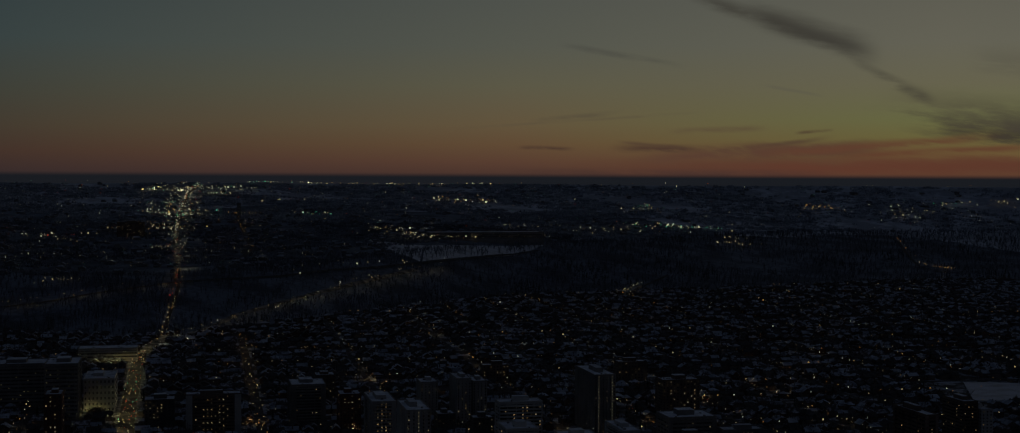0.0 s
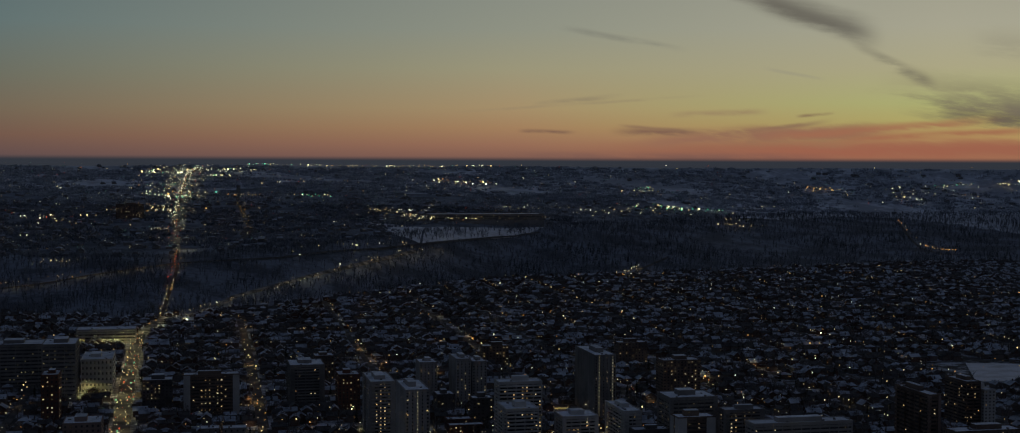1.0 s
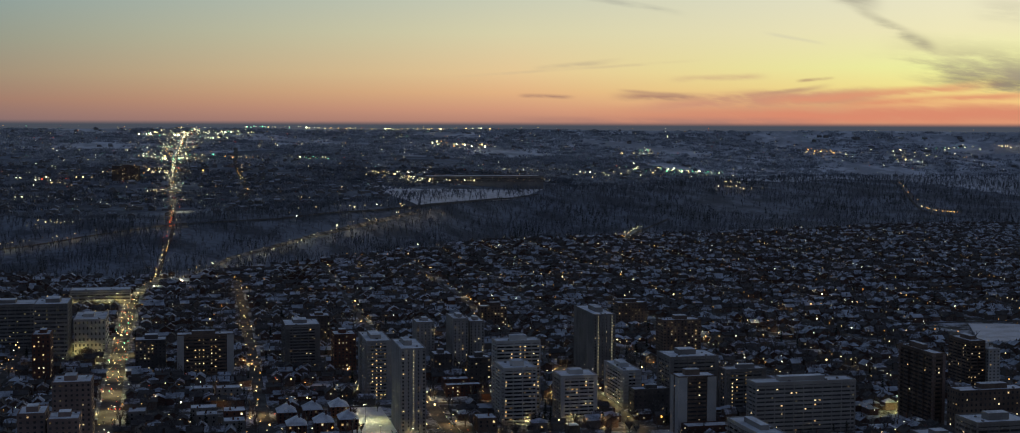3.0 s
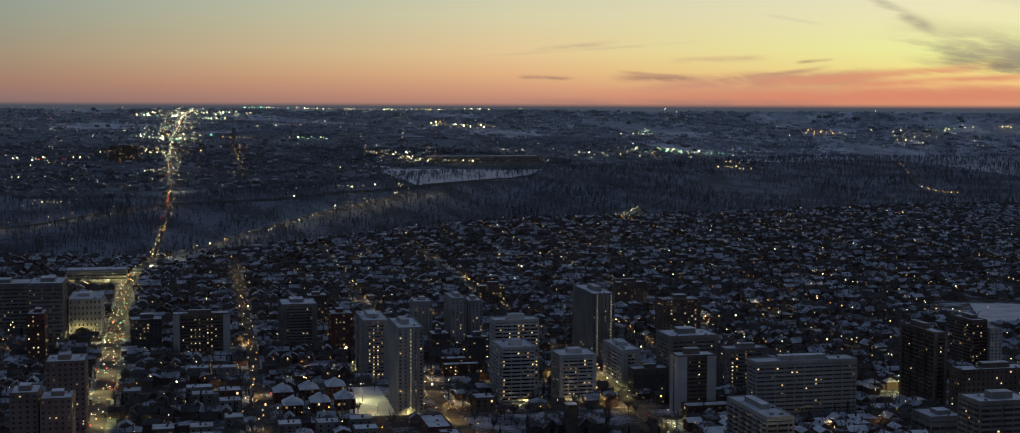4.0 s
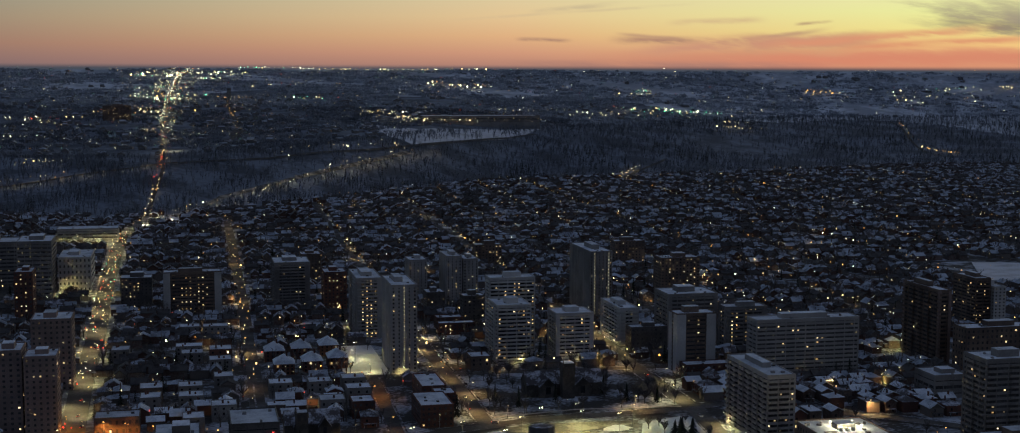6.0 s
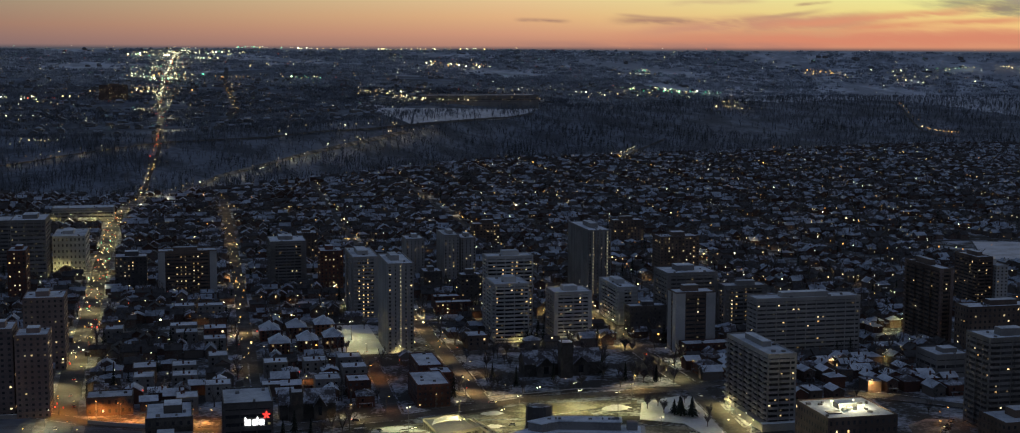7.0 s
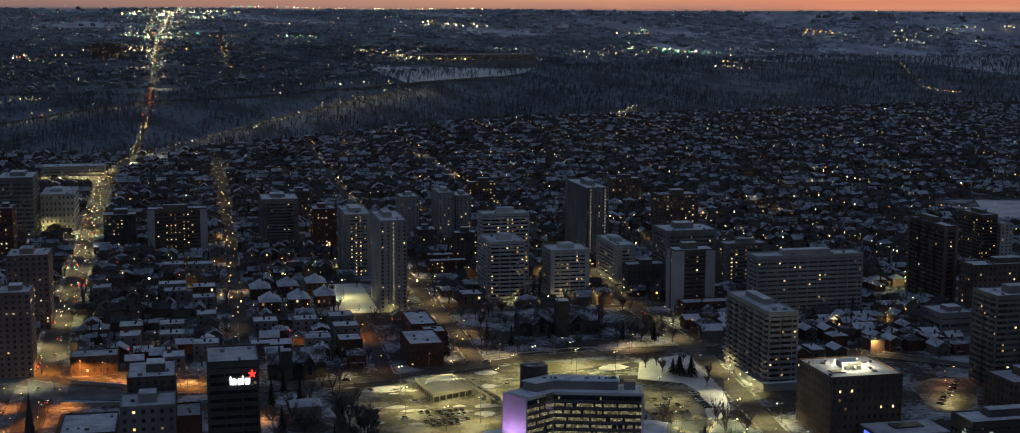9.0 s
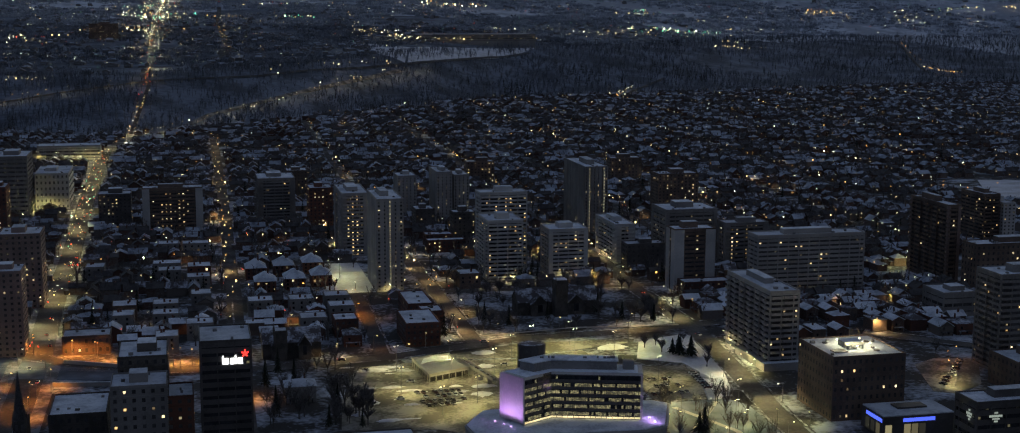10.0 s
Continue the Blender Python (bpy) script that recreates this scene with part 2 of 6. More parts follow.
WALLS = surface("house_walls", (0.12, 0.07, 0.055), (0.17, 0.15, 0.135), 0.9, 0.02, 0.9, vary=0.5)
SHINGLE = surface("dark_shingles", (0.06, 0.055, 0.055), (0.10, 0.095, 0.09), 0.9, 0.2, 1.5)
BARK = surface("winter_bark", (0.10, 0.092, 0.088), (0.16, 0.148, 0.14), 0.95, 0.3, 2.0, vary=0.4)
# escarpment twigs: bark lightened and cooled to imitate haze over the woods
HAZED_TWIG = surface("haze_paled_twigs", (0.135, 0.146, 0.163), (0.215, 0.232, 0.26), 0.95, 0.02, 0.3, vary=0.4)
# groves of the plain: haze painted in as a pale bluish tone
HAZED_BRUSH = surface("haze_paled_brush", (0.30, 0.33, 0.37), (0.60, 0.645, 0.70), 0.95, 0.018, 0.12, low=0.38, high=0.62, vary=0.45)
# the nearer groves, without that paling
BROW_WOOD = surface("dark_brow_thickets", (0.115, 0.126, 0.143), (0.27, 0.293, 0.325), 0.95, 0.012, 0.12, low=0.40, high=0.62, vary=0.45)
# escarpment conifers: needle green lifted the same way for haze
HAZED_NEEDLE = surface("haze_paled_needles", (0.04, 0.047, 0.047), (0.07, 0.08, 0.08), 0.95, 0.05, 0.5, vary=0.4)
NEEDLE = surface("conifer_needles", (0.016, 0.022, 0.016), (0.035, 0.042, 0.03), 0.95, 0.4, 2.0, vary=0.4)
STEEL = surface("galvanised_steel", (0.30, 0.30, 0.30), (0.22, 0.22, 0.22), 0.5, 0.5, 4.0, metal=0.7)
RUBBER = surface("black_rubber", (0.02, 0.02, 0.02), (0.03, 0.03, 0.03), 0.9, 1.0, 5.0)
PAINTS = [surface("car_paint_" + k, c, tuple(v * 0.85 for v in c), 0.3, 0.5, 3.0, spec=0.5, bump=0.0) for k, c in (("black", (0.015, 0.015, 0.017)), ("grey", (0.10, 0.10, 0.105)), ("white", (0.62, 0.62, 0.62)), ("red", (0.07, 0.015, 0.014)), ("silver", (0.32, 0.33, 0.34)))]
HALL_GLOW = glowing("hall_window_light", (1.0, 0.84, 0.40), (0.92, 0.86, 0.42), 0.02, 0.40)
hn, hl = HALL_GLOW.node_tree.nodes, HALL_GLOW.node_tree.links
hgeo, hno, hmr = hn.new("ShaderNodeNewGeometry"), hn.new("ShaderNodeTexNoise"), hn.new("ShaderNodeMapRange")
hno.inputs["Scale"].default_value, hno.inputs["Detail"].default_value, hno.inputs["Roughness"].default_value = 0.8, 5.0, 0.75
hl.new(hgeo.outputs["Position"], hno.inputs["Vector"])
hl.new(hno.outputs["Fac"], hmr.inputs[0])
for hk, hv in ((1, 0.47), (2, 0.74), (3, 0.03), (4, 0.75)):
    hmr.inputs[hk].default_value = hv
hl.new(hmr.outputs[0], hn["Principled BSDF"].inputs["Emission Strength"])
WARM = glowing("warm_window_light", (1.0, 0.60, 0.22), (1.0, 0.84, 0.48), 0.06, 1.9)
OFFICE = glowing("office_window_light", (1.0, 0.82, 0.42), (0.92, 0.86, 0.42), 0.015, 0.32)
LAMP_WARM = glowing("lamp_warm", (1.0, 0.66, 0.26), (1.0, 0.82, 0.40), 0.9, 9.5)
LAMP_WHITE = glowing("lamp_white", (1.0, 0.93, 0.62), (0.95, 1.0, 0.58), 1.3, 12.0)
LAMP_AMBER = glowing("lamp_amber", (1.0, 0.40, 0.07), (1.0, 0.52, 0.14), 1.3, 8.5)
LAMP_RED = glowing("lamp_red", (1.0, 0.05, 0.03), (1.0, 0.09, 0.03), 1.2, 6.0)
LAMP_GREEN = glowing("lamp_green", (0.10, 1.0, 0.50), (0.2, 1.0, 0.62), 0.8, 3.5)
DIM = {k: glowing("far_lamp_" + k, a, b, lo, hi) for k, a, b, lo, hi in (("warm", (1.0, 0.70, 0.30), (1.0, 0.86, 0.48), 0.25, 2.6), ("white", (1.0, 0.95, 0.66), (0.92, 1.0, 0.66), 0.3, 3.2), ("amber", (1.0, 0.42, 0.10), (1.0, 0.55, 0.18), 0.3, 2.4), ("red", (1.0, 0.08, 0.04), (1.0, 0.14, 0.05), 0.3, 2.0), ("green", (0.25, 1.0, 0.60), (0.45, 1.0, 0.70), 0.25, 1.6))}
LAMP_BLUE = glowing("sign_blue", (0.06, 0.11, 1.0), (0.09, 0.15, 1.0), 1.2, 1.6)


# ---- terrain: lower city, wooded escarpment, upper plain ----
FOOT_X = np.array([-2600, -1260, -700, -532, -322, -164, 0, 350, 840, 2100, 3000.0])
FOOT_Y = np.array([2050, 2000, 2000, 1960, 2184, 2450, 2660, 2800, 3080, 3360, 3400.0])
BROW_Y = np.array([2430, 2380, 2366, 2352, 2590, 2842, 3122, 3500, 4060, 4250, 4300.0])
BROW_Z = np.array([67, 67, 67, 70, 80, 90, 84, 83, 83, 84, 84.0])


def land(x, y):
    """Height of the land at x, y."""
    x, y = np.asarray(x, float), np.asarray(y, float)
    foot, brow, top = np.interp(x, FOOT_X, FOOT_Y), np.interp(x, FOOT_X, BROW_Y), np.interp(x, FOOT_X, BROW_Z)
    low = 15 * np.clip((y - 1250) / (foot - 1250), 0, 1) ** 1.5
    k = np.clip((y - foot) / (brow - foot), 0, 1)
    k = 0.35 * k + 0.65 * k * k * (3 - 2 * k)
    rad = np.sqrt(x * x + y * y)
    start = np.sqrt(x * x + brow * brow)
    far = np.clip((rad - start) / np.maximum(4900 - start, 200), 0, 1)
    roll = 1.5 * np.sin(x / 170 + 1) * np.sin(y / 230) * np.clip((y - foot) / 300, 0, 1)
    return low + (top - low) * k + (214 - top) * far ** 1.25 * (y > foot) + roll


GX = np.concatenate([np.arange(-4900, -1400, 140), np.arange(-1400, 1400, 20), np.arange(1400, 4901, 140)]).astype(float)
GY = np.concatenate([np.arange(-2400, 1200, 120), np.arange(1200, 3700, 20), np.arange(3700, 4901, 50)]).astype(float)
LAND = land(GX[None, :], GY[:, None])


def gz(x, y):
    """Height of the ground sheet at x, y."""
    x, y = np.asarray(x, float), np.asarray(y, float)
    i = np.clip(np.searchsorted(GX, x) - 1, 0, len(GX) - 2)
    j = np.clip(np.searchsorted(GY, y) - 1, 0, len(GY) - 2)
    u, v = np.clip((x - GX[i]) / (GX[i + 1] - GX[i]), 0, 1), np.clip((y - GY[j]) / (GY[j + 1] - GY[j]), 0, 1)
    return (LAND[j, i] * (1 - u) + LAND[j, i + 1] * u) * (1 - v) + (LAND[j + 1, i] * (1 - u) + LAND[j + 1, i + 1] * u) * v


# ---- mesh helpers ----
def bx(bm, x0, x1, y0, y1, z0, z1):
    v = [bm.verts.new(p) for p in ((x0, y0, z0), (x1, y0, z0), (x1, y1, z0), (x0, y1, z0), (x0, y0, z1), (x1, y0, z1), (x1, y1, z1), (x0, y1, z1))]
    for q in ((0, 3, 2, 1), (4, 5, 6, 7), (0, 1, 5, 4), (1, 2, 6, 5), (2, 3, 7, 6), (3, 0, 4, 7)):
        bm.faces.new([v[k] for k in q])
    return bm


def box(*a):
    return bx(bmesh.new(), *a)


def prism(bm, pts, z0, z1):
    a, b = [bm.verts.new((x, y, z0)) for x, y in pts], [bm.verts.new((x, y, z1)) for x, y in pts]
    bm.faces.new(a[::-1])
    bm.faces.new(b)
    for k in range(len(pts)):
        j = (k + 1) % len(pts)
        bm.faces.new((a[k], a[j], b[j], b[k]))
    return bm


def tube(bm, x, y, z0, z1, r0, r1, n=8):
    a = [bm.verts.new((x + r0 * math.cos(k * math.tau / n), y + r0 * math.sin(k * math.tau / n), z0)) for k in range(n)]
    b = [bm.verts.new((x + r1 * math.cos(k * math.tau / n), y + r1 * math.sin(k * math.tau / n), z1)) for k in range(n)]
    bm.faces.new(a[::-1])
    bm.faces.new(b)
    for k in range(n):
        bm.faces.new((a[k], a[(k + 1) % n], b[(k + 1) % n], b[k]))
    return bm


def gable(bm, x0, x1, y0, y1, z0, z1, along="y", thick=0.35):
    """A pitched roof slab with its ridge along an axis."""
    if along == "y":
        c = (x0 + x1) / 2
        prof = [(x0, z0), (c, z1), (x1, z0), (x1, z0 - thick), (c, z1 - thick), (x0, z0 - thick)]
        a, b = [bm.verts.new((x, y0, z)) for x, z in prof], [bm.verts.new((x, y1, z)) for x, z in prof]
    else:
        c = (y0 + y1) / 2
        prof = [(y0, z0), (c, z1), (y1, z0), (y1, z0 - thick), (c, z1 - thick), (y0, z0 - thick)]
        a, b = [bm.verts.new((x0, y, z)) for y, z in prof], [bm.verts.new((x1, y, z)) for y, z in prof]
    bm.faces.new((a[0], a[1], a[4], a[5]))
    bm.faces.new((a[1], a[2], a[3], a[4]))
    bm.faces.new((b[0], b[5], b[4], b[1]))
    bm.faces.new((b[1], b[4], b[3], b[2]))
    for k in range(6):
        j = (k + 1) % 6
        bm.faces.new((a[k], b[k], b[j], a[j]))
    return bm


def hipped(bm, x0, x1, y0, y1, z0, z1):
    ins = min(x1 - x0, y1 - y0) / 2 * 0.98
    lo = [bm.verts.new(p) for p in ((x0, y0, z0), (x1, y0, z0), (x1, y1, z0), (x0, y1, z0))]
    if x1 - x0 > y1 - y0:
        e = [bm.verts.new((x0 + ins, (y0 + y1) / 2, z1)), bm.verts.new((x1 - ins, (y0 + y1) / 2, z1))]
        fs = ((lo[0], lo[1], e[1], e[0]), (lo[1], lo[2], e[1]), (lo[2], lo[3], e[0], e[1]), (lo[3], lo[0], e[0]))
    else:
        e = [bm.verts.new(((x0 + x1) / 2, y0 + ins, z1)), bm.verts.new(((x0 + x1) / 2, y1 - ins, z1))]
        fs = ((lo[0], lo[1], e[0]), (lo[1], lo[2], e[1], e[0]), (lo[2], lo[3], e[1]), (lo[3], lo[0], e[0], e[1]))
    for q in fs:
        bm.faces.new(q)
    bm.faces.new(lo[::-1])
    return bm


def mesh_of(name, bm, material):
    bmesh.ops.recalc_face_normals(bm, faces=bm.faces[:])
    me = bpy.data.meshes.new(name)
    bm.to_mesh(me)
    bm.free()
    me.materials.append(material)
    return me


def part(name, bm, material, parent, label=""):
    ob = new(name, mesh_of(name, bm, material))
    ob.parent = parent
    return tagged(ob, label) if label else ob


def again(name, me, parent, x, y, z, rz=0.0):
    """One more piece on a shared mesh."""
    ob = new(name, me)
    ob.parent = parent
    ob.location, ob.rotation_euler = (x, y, z), (0, 0, rz)
    return ob


def thing(name, label, category, s=0.0, r=0.0, z=None, turn=0.0, group=""):
    """An empty at a place of the street grid, turned with it, that carries a thing's parts."""
    ob = new(name)
    x, y = xy(s, r)
    ob.matrix_basis = pose(x, y, float(gz(x, y)) if z is None else z, 0, 0, GRID + turn)
    return tagged(ob, label, category, group)


def stuff_mesh(name, v, f, mats, idx, label, category, kind="stuff"):
    me = bpy.data.meshes.new(name)
    me.from_pydata(np.asarray(v).tolist(), [], np.asarray(f).tolist())
    for m in mats:
        me.materials.append(m)
    if idx is not None:
        me.polygons.foreach_set("material_index", np.asarray(idx, np.int32))
    ob = new(name, me)
    return tagged(ob, label, category, kind=kind)


def spread(name, templates, rows, mats, label, category):
    """One object out of many copies of small templates. Rows: template, x, y, z, turn, width, depth, height."""
    rows = np.asarray(rows, float)
    vs, fs, ms, base = [], [], [], 0
    for k, (tv, tf, tm) in enumerate(templates):
        q = rows[rows[:, 0] == k]
        if not len(q):
            continue
        c, s = np.cos(q[:, 4])[:, None], np.sin(q[:, 4])[:, None]
        px, py, pz = tv[None, :, 0] * q[:, 5:6], tv[None, :, 1] * q[:, 6:7], tv[None, :, 2] * q[:, 7:8]
        v = np.stack([px * c - py * s + q[:, 1:2], px * s + py * c + q[:, 2:3], pz + q[:, 3:4]], -1)
        n = len(tv)
        fs.append((tf[None] + (np.arange(len(q)) * n)[:, None, None] + base).reshape(-1, 3))
        ms.append(np.tile(tm, len(q)))
        vs.append(v.reshape(-1, 3))
        base += n * len(q)
    return stuff_mesh(name, np.concatenate(vs), np.concatenate(fs), mats, np.concatenate(ms), label, category)


def template(*groups):
    """Triangles from (bmesh, material number) groups."""
    vs, fs, ms, base = [], [], [], 0
    for bm, k in groups:
        bmesh.ops.recalc_face_normals(bm, faces=bm.faces[:])
        bmesh.ops.triangulate(bm, faces=bm.faces[:])
        bm.verts.index_update()
        vs += [tuple(v.co) for v in bm.verts]
        fs += [[v.index + base for v in f.verts] for f in bm.faces]
        ms += [k] * len(bm.faces)
        base = len(vs)
        bm.free()
    return np.array(vs, float), np.array(fs, int), np.array(ms, int)


# ---- ground ----
gv = np.stack([np.tile(GX, len(GY)), np.repeat(GY, len(GX)), LAND.ravel()], -1)
gi = np.arange(len(GX) * len(GY)).reshape(len(GY), len(GX))
gf = np.stack([gi[:-1, :-1].ravel(), gi[:-1, 1:].ravel(), gi[1:, 1:].ravel(), gi[1:, :-1].ravel()], -1)
ground = stuff_mesh("ground", gv, gf, [SNOW_LAND, SLOPE, HAZED_SNOW], None, "snow-dusted winter ground rising to a wooded escarpment", "ground", "structure")
mid = gv[gf].mean(1)
# beyond about 4 km the ground takes the colour lightened for haze
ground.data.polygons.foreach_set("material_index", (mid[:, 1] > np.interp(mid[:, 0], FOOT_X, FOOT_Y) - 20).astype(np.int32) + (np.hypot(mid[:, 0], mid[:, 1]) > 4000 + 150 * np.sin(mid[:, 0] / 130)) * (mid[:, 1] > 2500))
for poly in ground.data.polygons:
    poly.use_smooth = True

ROAD_COUNT = []
ROADS = []  # (points in the grid, half width)
SHUT = []  # s0, s1, r0, r1 of places that are taken


def road(name, pts, width, material=ASPHALT, lift=0.25, label="", in_grid=True, keep=True):
    """A strip of road draped on the ground."""
    lift += 0.008 * len(ROAD_COUNT)
    ROAD_COUNT.append(name)
    out = []
    for (a, b), (c, d) in zip(pts[:-1], pts[1:]):
        n = max(1, int(math.hypot(c - a, d - b) / 15))
        out += [(a + (c - a) * k / n, b + (d - b) * k / n) for k in range(n)]
    out.append(pts[-1])
    q = np.array([xy(*p) if in_grid else p for p in out])
    if in_grid:
        q = q[q[:, 1] < np.interp(q[:, 0], FOOT_X, FOOT_Y) - 25]
    if len(q) < 2:
        return None
    t = np.gradient(q, axis=0)
    t /= np.linalg.norm(t, axis=1)[:, None]
    side = np.stack([-t[:, 1], t[:, 0]], -1) * width / 2
    v, f = [], []
    for k, (c, o) in enumerate(zip(q, side)):
        for e in (c + o, c - o):
            v.append((e[0], e[1], float(gz(e[0], e[1])) + lift))
        if k:
            f.append((2 * k - 2, 2 * k - 1, 2 * k + 1, 2 * k))
    if keep:
        g = np.array([(x * E1.x + y * E1.y, x * E2.x + y * E2.y) for x, y in q])
        ROADS.append((g, width / 2))
    return stuff_mesh(name, v, f, [material], None, label or "dark salted winter road between snow banks", "road", "structure")


def shut(s0, s1, r0, r1):
    SHUT.append((s0, s1, r0, r1))


def is_free(s, r, gap):
    s, r = np.asarray(s, float), np.asarray(r, float)
    ok = np.ones(len(s), bool)
    for a, b, c, d in SHUT:
        ok &= ~((s > a - gap) & (s < b + gap) & (r > c - gap) & (r < d + gap))
    for g, half in ROADS:
        for p, q in zip(g[:-1:2], g[2::2]):
            d = q - p
            k = np.clip(((s - p[0]) * d[0] + (r - p[1]) * d[1]) / (d @ d), 0, 1)
            ok &= np.hypot(s - p[0] - k * d[0], r - p[1] - k * d[1]) > half + gap
    return ok


MAIN_R, MAIN_S = [560, 912, 1079, 1199, 1349, 1500, 1716, 1890], [-44, -43, -47, -47, -50, -53, -54, -53]
road("road_main", list(zip(MAIN_S, MAIN_R)), 15.0)
for off in (-10.8, 10.8):
    road("pavement_main", [(p + off, q) for p, q in zip(MAIN_S, MAIN_R)], 6.5, FOOTWAY, 0.3, "trodden grey footway with dirty snow along the main street", keep=False)
road("road_second", [(60, 560), (67, 969), (69, 1056), (70, 1174), (73, 1323), (75, 1500), (77, 1752), (78, 1990)], 10)
road("road_short", [(143, 866), (148, 994), (148, 1034)], 9)
road("road_tower", [(200, 890), (202, 1010), (202, 1152), (203, 1330)], 10)
road("road_tower", [(203, 1330), (206, 1500), (210, 1900), (214, 2350)], 7)
road("road_church", [(300, 560), (312, 711), (327, 820), (336, 893), (338, 1008), (345, 1129), (347, 1300)], 12)
road("road_church", [(347, 1300), (350, 1500), (356, 2500)], 7)
road("road_cross", [(-300, 935), (-64, 921), (-27, 893), (20, 866), (75, 858), (147, 868), (227, 893), (309, 899), (361, 908), (425, 870), (480, 823), (620, 800)], 12)
road("road_cross", [(-38, 1035), (128, 1038), (260, 1030), (338, 1026), (540, 1015), (900, 1000)], 9)
for r0 in (1155, 1240, 1395, 1490, 1610, 1730, 1850, 1980, 2120, 2260, 2400, 2540, 2680, 2820):
    road("road_cross", [(-38 if r0 < 1800 else 20, r0), (350, r0 - 6), (700, r0 - 3), (1500, r0)], 7.5)
for s0 in (430, 520, 610, 700, 800, 900, 1010, 1130, 1250, 1370):
    road("road_side", [(s0, 1020 if s0 > 460 else 1120), (s0 + 6, 1600), (s0 - 3, 2300), (s0 + 5, 3100)], 7.5)
for s0 in (-150, -260, -370):
    road("road_side", [(s0, 1000), (s0 + 4, 1500), (s0, 1830)], 7.5)
for r0 in (1110, 1250, 1390, 1560, 1700):
    road("road_cross", [(-420, r0), (-55, r0 - 3)], 7.5)
# roads up the escarpment and over the plain
road("road_foot", [(-470, 1815), (-476, 1938), (-452, 1985), (-440, 2061), (-422, 2160), (-368, 2270), (-303, 2400), (-250, 2515), (-181, 2660)], 11, LOT, lift=1.2, in_grid=False)
road("road_steep", [(-484, 1945), (-511, 2099), (-522, 2181), (-534, 2255), (-560, 2330), (-579, 2440)], 5.5, lift=1.2, in_grid=False)
road("road_brow", [(-1000, 2050), (-741, 2166), (-662, 2221), (-588, 2258), (-518, 2300), (-396, 2405), (-245, 2600), (-168, 2721), (-25, 2971), (57, 3094)], 9, lift=1.2, in_grid=False)
road("road_upper_strip", [(-570, 2400), (-657, 2759), (-736, 3068), (-858, 3608), (-950, 4058), (-1019, 4405), (-1043, 4667)], 12, LOT, lift=1.0, in_grid=False)
road("road_upper", [(-500, 2500), (-531, 2873), (-704, 3605), (-800, 4100)], 11, lift=1.0, in_grid=False)
road("road_bend", [(212, 2670), (253, 2814), (330, 2990)], 8, lift=1.2, in_grid=False)
road("road_climb", [(1040, 3262), (994, 3259), (969, 3350), (980, 3450), (997, 3558), (1045, 3822), (1050, 3950)], 7, lift=1.2, in_grid=False)


# ---- tall buildings ----
def roofing(ob, w, d, h, wall, rnd, pent=True):
    part("roof", box(0.5, w - 0.5, 0.5, d - 0.5, h - 0.1, h + 0.3), SNOW, ob, "flat roof under snow")
    bm = bmesh.new()
    for a in ((0, w, 0, 0.45), (0, w, d - 0.45, d), (0, 0.45, 0.45, d - 0.45), (w - 0.45, w, 0.45, d - 0.45)):
        bx(bm, *a, h - 0.05, h + 0.95)
    part("parapet", bm, wall, ob)
    if pent:
        pw, pd = w * rnd.uniform(0.3, 0.45), d * rnd.uniform(0.3, 0.45)
        px, py, ph = w * rnd.uniform(0.25, 0.4), d * rnd.uniform(0.25, 0.4), rnd.uniform(3.0, 4.5)
        p = part("penthouse", box(px, px + pw, py, py + pd, h + 0.3, h + ph), wall, ob, "rooftop plant room")
        part("penthouse_snow", box(px + 0.2, px + pw - 0.2, py + 0.2, py + pd - 0.2, h + ph, h + ph + 0.25), SNOW, p, "snow on the plant room")
    for _ in range(max(2, min(6, int(w * d / 200)))):
        x, y, k = rnd.uniform(1.5, w - 3.5), rnd.uniform(1.5, d - 3.5), rnd.uniform(0.5, 1.3)
        part("roof_vent", box(x, x + rnd.uniform(0.8, 2.2), y, y + rnd.uniform(0.8, 2.0), h + 0.3, h + 0.3 + k), rnd.choice((GREY, STEEL, DARK)), ob)


